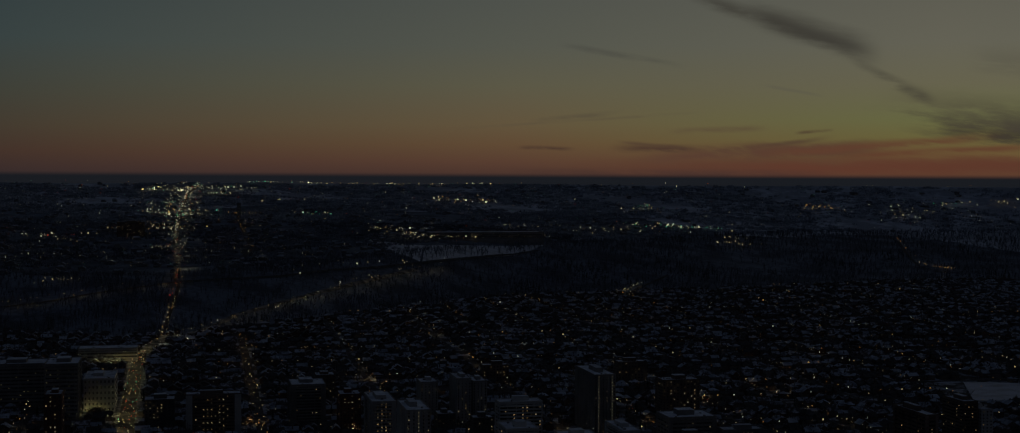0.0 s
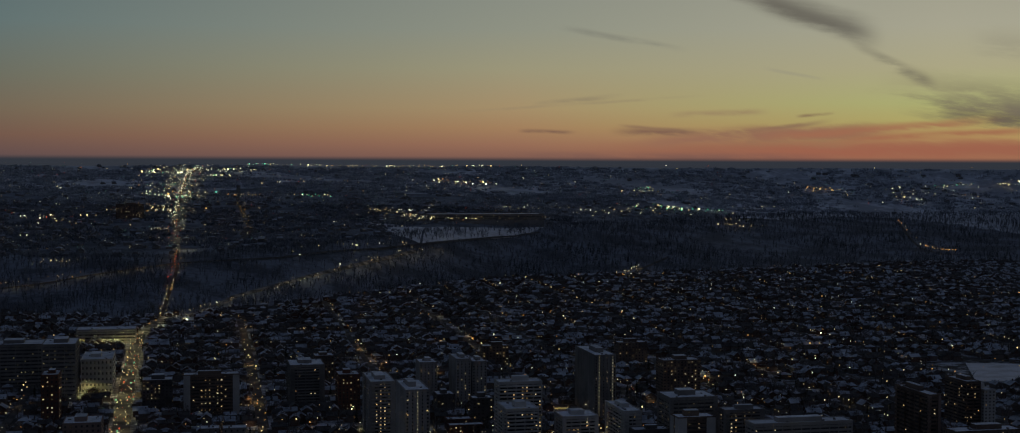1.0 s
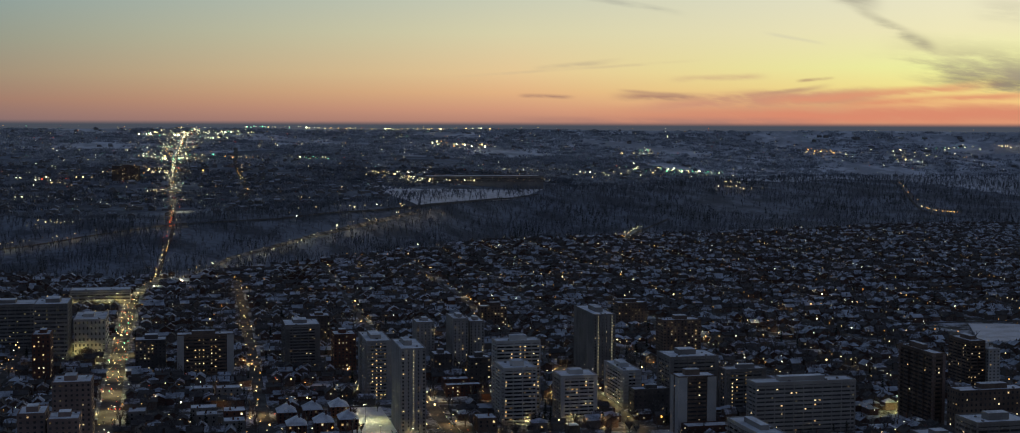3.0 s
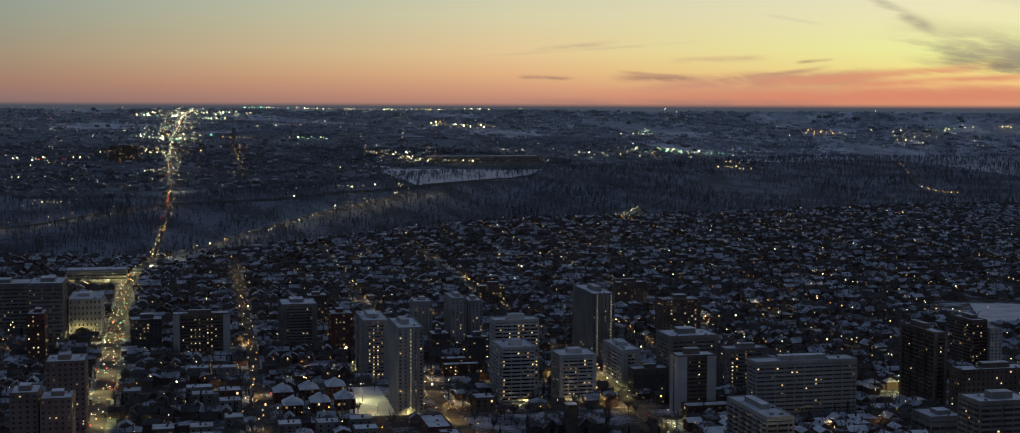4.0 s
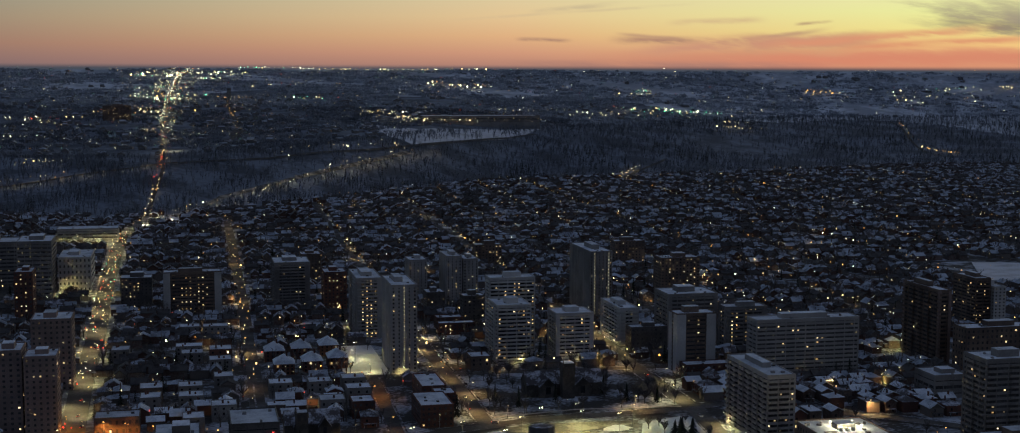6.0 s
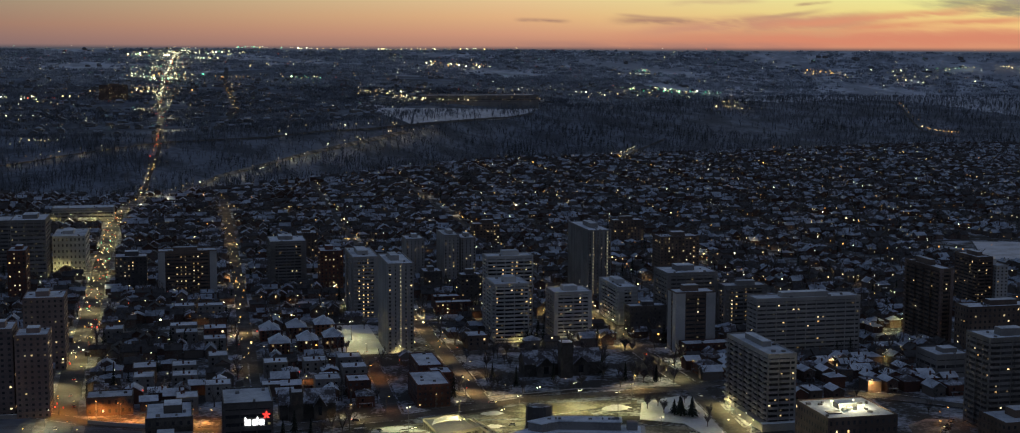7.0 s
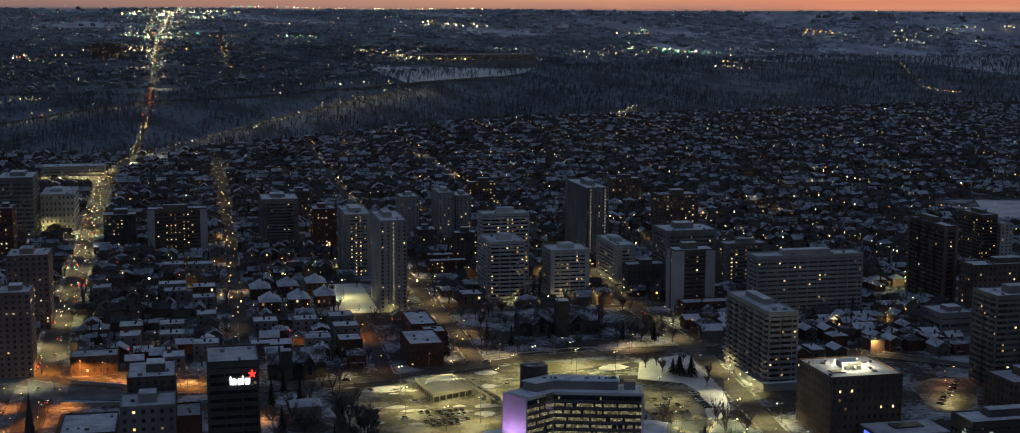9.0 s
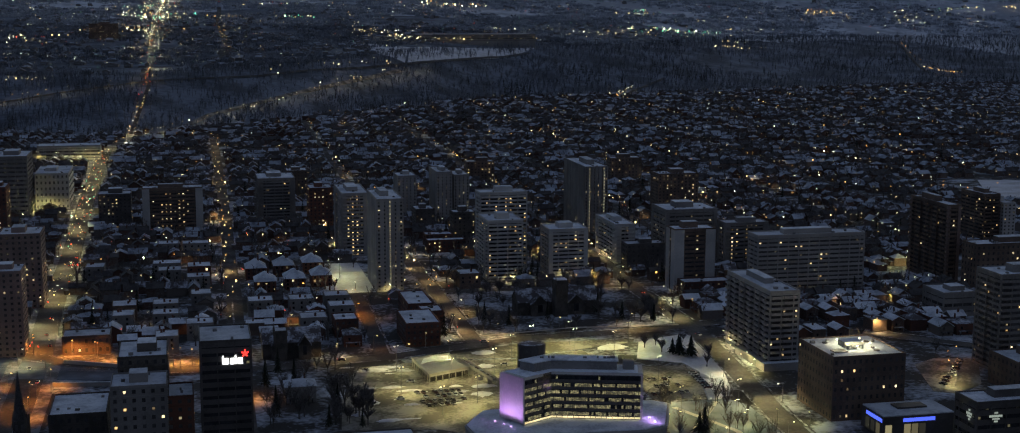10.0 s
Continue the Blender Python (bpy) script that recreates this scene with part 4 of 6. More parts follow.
cells_s, cells_r = np.meshgrid(np.arange(-900, 1750, 13.5), np.arange(820, 3350, 17.0))
cells_s = (cells_s + np.where((np.arange(cells_s.shape[0]) % 2)[:, None], 5.0, 0.0)).ravel()
cells_r = cells_r.ravel()
rs = np.random.RandomState(5)
cells_s = cells_s + rs.uniform(-2.2, 2.2, len(cells_s))
cells_r = cells_r + rs.uniform(-3, 3, len(cells_r))
wx = cells_s * E1.x + cells_r * E2.x
wy = cells_s * E1.y + cells_r * E2.y
seen = (np.abs(wx) < 0.40 * wy + 60) & (wy < np.interp(wx, FOOT_X, FOOT_Y) - 30) & ((cells_r > 903) | ((cells_s > 372) & (cells_s < 500) & (cells_r > 845)))
free = seen & is_free(cells_s, cells_r, 6.5) & (rs.rand(len(wx)) < 0.88)
order = np.argsort(cells_r[free] + 0.25 * np.abs(cells_s[free] - 200))
hs, hr = cells_s[free][order], cells_r[free][order]
NEAR = 74
for s0, r0 in zip(hs[:NEAR], hr[:NEAR]):
    put_house(rnd.randrange(len(HOUSES)), s0, r0, rnd.choice((0, 0, 90, -90, 180)) + rnd.uniform(-3, 3))

house_templates = []
for k in range(10):
    q = random.Random(300 + k)
    hh = q.uniform(0.6, 0.72)
    walls = box(-0.5, 0.5, -0.5, 0.5, 0, hh)
    al = q.choice("xyy")
    if k % 5 == 4:
        roof = hipped(bmesh.new(), -0.55, 0.55, -0.55, 0.55, hh, 0.9)
    else:
        roof = gable(bmesh.new(), -0.56, 0.56, -0.54, 0.54, hh, 1.0, al, 0.04)
        if al == "y":
            for y in (-0.49, 0.49):
                walls.faces.new([walls.verts.new(p) for p in ((-0.5, y, hh), (0.5, y, hh), (0, y, 0.97))])
        else:
            for x in (-0.49, 0.49):
                walls.faces.new([walls.verts.new(p) for p in ((x, -0.5, hh), (x, 0.5, hh), (x, 0, 0.97))])
    cx, cy = q.uniform(-0.3, 0.3), q.uniform(-0.3, 0.3)
    wing = box(-0.32, 0.3, -0.78, -0.5, 0, hh * 0.55)
    wing_roof = box(-0.36, 0.34, -0.82, -0.5, hh * 0.55, hh * 0.62)
    house_templates.append(template((walls, 0), (roof, (1, 2, 3, 3, 1)[k % 5]), (box(cx, cx + 0.08, cy, cy + 0.08, 0.6, 1.12), 0), (wing, 0), (wing_roof, 2)))
far_s, far_r = hs[NEAR:], hr[NEAR:]
n = len(far_s)
fx, fy = far_s * E1.x + far_r * E2.x, far_s * E1.y + far_r * E2.y
rows = np.stack([rs.randint(0, 10, n), fx, fy, gz(fx, fy) - 0.2, radians(GRID) + rs.choice([0, math.pi / 2, math.pi, -math.pi / 2], n) + rs.uniform(-0.06, 0.06, n), rs.uniform(7.0, 10.5, n), rs.uniform(8.5, 13.5, n), rs.uniform(7.5, 10.5, n)], -1)
spread("houses_lower_city", house_templates, rows, [WALLS, FAR_ROOF, SNOW_PATCHY, SHINGLE], "crowded brick houses with snowy pitched roofs", "houses")
HOUSE_XY = np.stack([fx, fy], -1)

# houses and sheds of the upper plain
n = 9000
ux, uy = rs.uniform(-1900, 1900, n), rs.uniform(2300, 4880, n)
ok = (uy > np.interp(ux, FOOT_X, BROW_Y) + 25) & (np.abs(ux) < 0.40 * uy) & (np.hypot(ux, uy) < 4880)
ok &= rs.rand(n) < np.clip(0.75 - (uy - 2600) / 2000, 0.05, 0.42)
ok &= ~((ux > -230) & (ux < 110) & (uy > 2700) & (uy < 3250 + ux))
ux, uy = ux[ok], uy[ok]
n = len(ux)
big = rs.rand(n) < 0.03
rows = np.stack([rs.randint(0, 10, n), ux, uy, gz(ux, uy) - 0.4, rs.uniform(0, 0.5, n) + rs.choice([0, math.pi / 2], n), np.where(big, rs.uniform(18, 34, n), rs.uniform(8, 13, n)), np.where(big, rs.uniform(12, 18, n), rs.uniform(9, 14, n)), rs.uniform(6, 10, n)], -1)
spread("houses_upper_plain", house_templates, rows, [GREY, FAR_ROOF, FAR_ROOF, SNOW_PATCHY], "scattered houses and sheds with snowy roofs on the plain", "houses")


# ---- trees ----
def twig(v, f, a, b, r0, r1=0.0):
    """A thin three-sided branch between two points."""
    a, b = np.array(a, float), np.array(b, float)
    d = b - a
    d /= np.linalg.norm(d)
    u = np.cross(d, (0.3, 0.5, 0.8))
    u /= np.linalg.norm(u)
    w = np.cross(d, u)
    k = len(v)
    ring = [math.cos(q) * u + math.sin(q) * w for q in (0, 2.094, 4.189)]
    if r1 > 0:
        v += [a + r0 * o for o in ring] + [b + r1 * o for o in ring]
        for i in range(3):
            j = (i + 1) % 3
            f += [(k + i, k + j, k + 3 + j), (k + i, k + 3 + j, k + 3 + i)]
    else:
        v += [a + r0 * o for o in ring] + [b]
        f += [(k + i, k + (i + 1) % 3, k + 3) for i in range(3)]


def bare_tree(seed, limbs, twigs, fat=1.0, spare=False):
    """A leafless tree one unit high: trunk, and limbs with twigs."""
    q = random.Random(seed)
    tv, tf, cv, cf = [], [], [], []
    twig(tv, tf, (0, 0, -0.02), (q.uniform(-0.02, 0.02), q.uniform(-0.02, 0.02), 0.38), 0.022 * fat, 0.014 * fat)
    for k in range(limbs):
        an, out = k * math.tau / limbs + q.uniform(-0.4, 0.4), q.uniform(0.12, 0.34)
        z0, z1 = q.uniform(0.22, 0.38), q.uniform(0.55, 0.95)
        tip = np.array((out * math.cos(an), out * math.sin(an), z1))
        base = np.array((0, 0, z0))
        twig(cv, cf, base, tip, 0.011 * fat, 0.0 if spare else 0.004 * fat)
        for _ in range(twigs):
            p = base + (tip - base) * q.uniform(0.35, 1.0)
            e = p + np.array((q.uniform(-0.15, 0.15), q.uniform(-0.15, 0.15), q.uniform(-0.02, 0.16)))
            twig(cv, cf, p, e, 0.0055 * fat)
    return (np.array(tv), np.array(tf)), (np.array(cv), np.array(cf))


def conifer(seed, tiers):
    """A spruce one unit high: trunk and drooping tiers of ragged boughs."""
    q = random.Random(seed)
    tv, tf, cv, cf = [], [], [], []
    twig(tv, tf, (0, 0, -0.02), (0, 0, 0.9), 0.02, 0.006)
    for k in range(tiers):
        z = 0.12 + 0.86 * k / tiers
        rad = 0.25 * (1 - k / tiers) + 0.02
        n = 9
        top = len(cv)
        cv.append(np.array((0, 0, z + 0.16)))
        for j in range(n):
            a0, a1, a2 = (j * math.tau / n + q.uniform(-0.1, 0.1) + o for o in (0, 0.3, 0.6))
            rr = rad * q.uniform(0.65, 1.15)
            i = len(cv)
            cv += [np.array((rr * 0.55 * math.cos(a0), rr * 0.55 * math.sin(a0), z + 0.05)), np.array((rr * math.cos(a1), rr * math.sin(a1), z - 0.03)), np.array((rr * 0.55 * math.cos(a2), rr * 0.55 * math.sin(a2), z + 0.05))]
            cf += [(top, i, i + 1), (top, i + 1, i + 2)]
    return (np.array(tv), np.array(tf)), (np.array(cv), np.array(cf))


def joined(t, c, a, b):
    return np.concatenate([t[0], c[0]]), np.concatenate([t[1], c[1] + len(t[0])]), np.array([a] * len(t[1]) + [b] * len(c[1]))


TREE_T = [joined(*bare_tree(400 + k, 6, 4, 2.2), 0, 0) for k in range(8)] + [joined(*conifer(430 + k, 6), 0, 1) for k in range(3)]
WOOD_T = [joined(*bare_tree(440 + k, 7, 2, 1.7, True), 0, 0) for k in range(8)] + [joined(*conifer(460 + k, 4), 0, 1) for k in range(3)]
# among the houses
n = 21000
ts, tr = rs.uniform(-900, 1750, n), rs.uniform(890, 3350, n)
tx, ty = ts * E1.x + tr * E2.x, ts * E1.y + tr * E2.y
ok = (np.abs(tx) < 0.40 * ty + 40) & (ty < np.interp(tx, FOOT_X, FOOT_Y)) & is_free(ts, tr, 1.5)
tx, ty = tx[ok], ty[ok]
n = len(tx)
hi = rs.uniform(8, 16.5, n)
rows = np.stack([np.where(rs.rand(n) < 0.93, rs.randint(0, 8, n), rs.randint(8, 11, n)), tx, ty, gz(tx, ty), rs.uniform(0, 6.28, n), hi * 0.95, hi * 0.95, hi], -1)
spread("trees_lower_city", TREE_T, rows[ty < 1650], [BARK, NEEDLE], "leafless garden trees between the houses", "trees")
spread("trees_outer_streets", WOOD_T, rows[ty >= 1650] * np.array((1, 1, 1, 1, 1, 1.1, 1.1, 1)), [BARK, NEEDLE], "leafless garden trees of the outer streets", "trees")
# the wooded escarpment
n = 18500
tx = rs.uniform(-1000, 1650, n)
foot, brow = np.interp(tx, FOOT_X, FOOT_Y), np.interp(tx, FOOT_X, BROW_Y)
ty = foot - 15 + (brow - foot + 40) * rs.rand(n)
gap = np.where(tx > 40, 0.75, 0.42) + 0.5 * (np.sin(tx / 37 + 2 * np.sin(ty / 60)) > 0.1)
gap = np.where(((tx - 530) / 130) ** 2 + ((ty - 3270) / 130) ** 2 < 1, 0.12, gap)
ok = (np.abs(tx) < 0.40 * ty + 40) & is_free(tx * E1.x + ty * E1.y, tx * E2.x + ty * E2.y, 2.0) & (rs.rand(n) < gap)
tx, ty = tx[ok], ty[ok]
n = len(tx)
hi = rs.uniform(9, 17, n)
conif = np.where((np.sin(tx / 61 + 1.7) * np.sin(ty / 83 + tx / 150) > 0.45) & (tx > 0), 0.6, 0.985)
rows = np.stack([np.where(rs.rand(n) < conif, rs.randint(0, 8, n), rs.randint(8, 11, n)), tx, ty, gz(tx, ty), rs.uniform(0, 6.28, n), hi * 0.95, hi * 0.95, hi], -1)
spread("woods_escarpment", WOOD_T, rows, [HAZED_TWIG, HAZED_NEEDLE], "leafless woods on the snowy escarpment", "woods")
# on the plain: broad dense groves of bare crowns
def grove(seed, n):
    """A thicket one unit wide and high: many short branches fanning out at different heights."""
    q = random.Random(seed)
    v, f = [], []
    for k in range(n):
        an, out = q.uniform(0, math.tau), 0.5 * math.sqrt(q.random())
        p = np.array((out * math.cos(an), out * math.sin(an), q.uniform(-0.05, 0.3)))
        lean = q.uniform(0, 0.16)
        e = np.array((p[0] + lean * math.cos(an), p[1] + lean * math.sin(an), (1.0 - 0.9 * out) * q.uniform(0.6, 1.05)))
        twig(v, f, p, e, q.uniform(0.05, 0.10))
    return np.array(v), np.array(f), np.zeros(len(f), int)


GROVES = [grove(480 + k, 15) for k in range(9)]
n = 30500
tx, ty = rs.uniform(-1950, 1950, n), rs.uniform(2350, 4890, n)
clump = np.sin(tx / 90 + 1.3 * np.sin(ty / 140)) + np.sin(ty / 75 + tx / 200) + rs.normal(0, 0.5, n)
ok = (ty > np.interp(tx, FOOT_X, BROW_Y) + 10) & (np.abs(tx) < 0.40 * ty) & (np.hypot(tx, ty) < 4890) & (clump > -0.9) & is_free(tx * E1.x + ty * E1.y, tx * E2.x + ty * E2.y, 8.0)
ok &= ~((tx > -215) & (tx < 90) & (ty > 2730) & (ty < 3200 + tx))
tx, ty = tx[ok], ty[ok]
n = len(tx)
hi, wide = rs.uniform(6, 12.5, n), rs.uniform(10, 26, n) * np.clip(ty / 3600, 0.7, 1.2)
rows = np.stack([rs.randint(0, 9, n), tx, ty, gz(tx, ty), rs.uniform(0, 6.28, n), wide, wide, hi], -1)
# only groves outside this nearer part get the haze-lightened colour
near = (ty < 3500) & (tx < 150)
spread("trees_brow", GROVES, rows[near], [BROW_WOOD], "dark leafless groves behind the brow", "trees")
spread("trees_upper_plain", GROVES, rows[~near], [HAZED_BRUSH], "belts of leafless groves on the plain", "trees")


# ---- lamps, signals and cars ----
def bulb(name, power, colour, size=0.4, cone=166):
    """A lamp's light; with a cone it shines downwards only, as under a shade."""
    d = bpy.data.lights.new(name, "SPOT" if cone else "POINT")
    if cone:
        d.spot_size, d.spot_blend = radians(cone), 0.75
    d.energy, d.color, d.shadow_soft_size = power, colour, size
    return d


B_MAIN = bulb("main_street_bulb", 9000, (1.0, 0.84, 0.40))
B_SIDE = bulb("side_street_bulb", 7500, (1.0, 0.66, 0.28))
B_AMBER = bulb("amber_bulb", 7500, (1.0, 0.36, 0.06))
B_LOT = bulb("lot_bulb", 11000, (1.0, 0.87, 0.34), 0.6)
B_FLOOD = bulb("flood_bulb", 3000, (1.0, 0.85, 0.36))
B_ROOF = bulb("roof_bulb", 2600, (1.0, 0.88, 0.55), cone=0)
B_HILL = bulb("hill_bulb", 2400, (1.0, 0.76, 0.40), 0.8)


def lamp_post(label, height, reach, head, data, double=False):
    ob = thing("street_lamp", label, "street lamp", 0, 0, 0, group="street lamps")
    part("pole", tube(bmesh.new(), 0, 0, 0, height, 0.14, 0.08), STEEL, ob)
    for sg in ((1, -1) if double else (1,)):
        part("arm", box(0 if sg > 0 else -reach, reach if sg > 0 else 0, -0.06, 0.06, height - 0.15, height - 0.03), STEEL, ob)
        part("lamp_head", box(sg * reach - 0.36, sg * reach + 0.36, -0.22, 0.22, height - 0.1, height + 0.1), head, ob, "glowing lamp head")
    if data:
        li = new("bulb", data)
        li.parent, li.location = ob, (reach, 0, height - 0.8)
    return ob


POSTS = {
    "main": lamp_post("tall steel street lamp with a warm head", 10, 2.6, LAMP_WHITE, B_MAIN),
    "plain": lamp_post("steel street lamp with a warm head", 9, 2.0, LAMP_WARM, None),
    "side": lamp_post("steel street lamp with an orange-white head", 9, 2.0, LAMP_WARM, B_SIDE),
    "amber": lamp_post("steel street lamp with an amber head", 9, 2.0, LAMP_AMBER, B_AMBER),
    "amber_big": lamp_post("tall street lamp with an amber head", 11, 2.4, LAMP_AMBER, bulb("big_amber_bulb", 8000, (1.0, 0.33, 0.04), cone=125)),
    "amber_dim": lamp_post("steel street lamp with a dim amber head", 9, 2.0, LAMP_AMBER, bulb("dim_amber_bulb", 900, (1.0, 0.36, 0.06))),
    "lot": lamp_post("tall steel lot lamp with two heads", 14, 1.2, LAMP_WHITE, B_LOT, True),
    "flood": lamp_post("short lamp post lighting a yard", 6, 0.6, LAMP_WHITE, B_FLOOD),
    "lane": lamp_post("steel street lamp between houses", 9, 2.0, LAMP_WARM, bulb("lane_bulb", 1900, (1.0, 0.62, 0.26))),
    "strip": lamp_post("tall lamp beside the upper strip", 14, 3.0, LAMP_WHITE, bulb("strip_bulb", 14000, (1.0, 0.84, 0.48), 1.0)),
    "hill": lamp_post("steel road lamp on the hillside", 11, 2.0, LAMP_WARM, B_HILL),
}
placed = set()


def lamp(kind, s, r, turn=0.0, world_xy=None):
    x, y = world_xy or xy(s, r)
    m = pose(x, y, float(gz(x, y)), 0, 0, GRID + turn)
    if kind in placed:
        copy_thing(POSTS[kind], m)
    else:
        placed.add(kind)
        POSTS[kind].matrix_basis = m


def mid_main(r):
    return float(np.interp(r, MAIN_R, MAIN_S))


for k in range(27):
    r0 = 660 + k * 46
    lamp("main" if k % 2 and k > 4 else "plain", mid_main(r0) - 8.2, r0, 0)
    lamp("plain" if k % 2 or k < 5 else "main", mid_main(r0 + 22) + 8.2, r0 + 22, 180)
for k in range(18):
    r0 = 890 + k * 60
    lamp("side" if k % 4 == 0 else "lane" if k % 2 == 0 or k > 13 else "plain", 68 + 0.012 * (r0 - 990) - 6.5, r0, 0)
for k in range(11):
    lamp("side" if k < 7 else "plain", 201 + (7.5 if k % 2 else -7.5), 915 + k * 50, 180 if k % 2 else 0)
for k, (s0, r0) in enumerate(((302, 680), (308, 740), (315, 790), (323, 850), (331, 925), (331, 975), (332, 1030), (336, 1080), (340, 1140), (344, 1210), (345, 1290))):
    lamp("main" if r0 < 1000 else "side", s0 + (16 if k % 2 else -2), r0, 180 if k % 2 else 0)
for k, (s0, r0) in enumerate(((118, 872), (170, 886), (215, 900), (255, 908), (300, 908), (380, 905), (440, 866), (495, 825))):
    lamp("side" if k % 2 == 0 else "plain", s0, r0, 270)
for s0, r0 in ((140, 884), (140, 968), (143, 1010)):
    lamp("amber" if r0 == 968 else "amber_dim", s0, r0, 0)
for s0, r0 in ((-24, 905), (4, 890), (-66, 932), (30, 876), (-100, 936), (-46, 918), (-12, 900), (40, 873), (66, 800)):
    lamp("amber", s0, r0, 90)
for s0, r0 in ((440, 782), (430, 764), (450, 790)):
    lamp("amber_dim", s0, r0, 90)
for s0, r0 in ((285, 705), (300, 738), (268, 732), (557, 1040), (560, 1012), (-122, 1772), (-100, 1768), (-80, 1764), (-70, 1790)):
    lamp("lot", s0, r0, 35)
for s0, r0 in ((-72, 924), (-92, 925), (-112, 927)):
    lamp("flood", s0, r0, 90)
for s0, r0 in ((-30, 838), (-58, 846), (-36, 788), (-54, 800), (-24, 898), (12, 877), (-10, 889), (-72, 928), (-38, 815), (34, 869), (-46, 915)):
    lamp("amber_big", s0, r0, 90)
for k in range(6):
    lamp("side" if k % 2 else "plain", 90 + k * 45, 1043, 270)
for s0, r0 in ((146, 838), (176, 845), (212, 850), (250, 856), (142, 795), (170, 806), (156, 756), (276, 788), (196, 822), (144, 1092), (284, 864), (270, 846), (176, 770), (228, 868), (252, 874)):
    lamp("lot", s0, r0, 35)
for s0, r0 in ((172, 1036), (152, 1166), (150, 1050), (140, 1130), (525, 992), (533, 985), (540, 978), (547, 970), (498, 938), (490, 944), (262, 660), (275, 690), (292, 710), (285, 735), (256, 715), (343, 1115), (352, 1130), (420, 962), (446, 960), (300, 1060), (262, 1056), (330, 792), (332, 812), (334, 832), (512, 960), (528, 978), (545, 975), (150, 1478), (-92, 1452), (-80, 1455), (-100, 1795), (-80, 1796), (-70, 1440), (-64, 1400), (-66, 1482), (-100, 1400), (432, 764), (424, 748), (341, 852), (335, 800), (337, 815), (263, 718), (272, 750), (309, 712), (322, 704), (295, 714), (300, 620), (-140, 1570)):
    lamp("flood", s0, r0, 120)
HILL_X, HILL_Y = [-470, -452, -440, -418, -373, -309, -258, -181, -116], [1930, 1985, 2061, 2136, 2256, 2377, 2491, 2644, 2777]
for k in range(24):
    t = 1935 + 34 * k
    lamp("hill", 0, 0, 40, (float(np.interp(t, HILL_Y, HILL_X)) + 8, t))
for k in range(9):
    t = -760 + 28 * k
    lamp("hill", 0, 0, 40, (t, float(np.interp(t, [-1000, -741, -662, -588, -518], [2050, 2166, 2221, 2258, 2300])) - 6))
for k in range(11):
    t = 2480 + 200 * k
    lamp("strip", 0, 0, 40, (float(np.interp(t, [2400, 2759, 3068, 3608, 4058, 4405, 4667], [-570, -657, -736, -858, -950, -1019, -1043])) + 14, t))
for s0, r0 in ((-66, 1425), (-88, 1450)):
    lamp("lot", s0, r0, 20)
for x, y in ((-462, 1850), (-440, 1900), (-462, 1925), (-490, 1955), (-455, 1975)):
    lamp("main", 0, 0, 40, (x, y))
for x, y in ((222, 2690), (240, 2750), (256, 2815), (-560, 2335), (-575, 2400)):
    lamp("hill", 0, 0, 40, (x, y))
for s0, r0 in ((186, 2101), (171, 1828), (263, 2143), (265, 2064), (205, 1708), (206, 1627), (349, 1805), (343, 1713), (338, 1614), (352, 2018), (444, 1857), (544, 2036), (770, 1696), (642, 1444), (635, 1317), (543, 1419), (232, 1342)):
    lamp("side", s0 + 2, r0, 90)
for s0, r0 in ((156, 1305), (153, 1227), (156, 1359), (262, 1189), (306, 1152), (350, 1160), (346, 1100), (345, 1064), (22, 1330), (566, 1056), (563, 1017), (300, 1052), (270, 1050), (330, 1100), (205, 1172)):
    lamp("flood", s0, r0, 120)
for s0, r0 in ((110, 1240), (150, 1396), (196, 1420), (214, 1560), (120, 1612), (260, 1490), (345, 1420), (352, 1600), (300, 1732), (430, 1300), (440, 1490), (525, 1395), (525, 1720), (615, 1240), (620, 1490), (705, 1610), (80, 1730), (150, 1852), (240, 1980), (420, 1980), (560, 1980), (330, 2120), (700, 1850), (805, 1730), (20, 1490), (30, 1240), (-150, 1250), (-150, 1390), (480, 1242), (640, 2120), (-22, 948), (8, 972), (36, 946), (-14, 1060), (36, 1082), (92, 946), (100, 1150), (30, 1165), (-20, 1190), (180, 1020), (232, 1040), (286, 1048), (240, 1150), (300, 1150), (176, 1250), (390, 1060), (470, 1050), (400, 940), (440, 930), (480, 930), (380, 880), (520, 1090), (570, 1060), (380, 1180)):
    lamp("lane", s0 + 5, r0, 0)
# far points of light, one object for each colour of lamp
DOT = template((tube(bmesh.new(), 0, 0, -0.5, 0.5, 0.45, 0.45, 5), 0))
rd = np.random.RandomState(9)
dots = {k: [] for k in ("warm", "white", "amber", "red", "green", "dim_warm", "dim_white", "dim_amber", "dim_red", "dim_green")}


def dot(kind, x, y, size, up=7.0):
    dots[kind].append((0, x, y, float(gz(x, y)) + up, 0, size, size, size))


def cluster(x0, y0, x1, y1, n, wide, deep, kinds, size):
    for _ in range(n):
        k = rd.rand()
        x, y = x0 + (x1 - x0) * k + rd.normal() * wide, y0 + (y1 - y0) * k + rd.normal() * deep
        if math.hypot(x, y) < 4895:
            dot(("dim_" if rd.rand() < 0.48 else "") + kinds[rd.randint(len(kinds))], x, y, size * (0.45 + 0.85 * rd.rand() ** 2), 9.0 if y > 4700 else 12.0 if y > 2450 else 8.0)


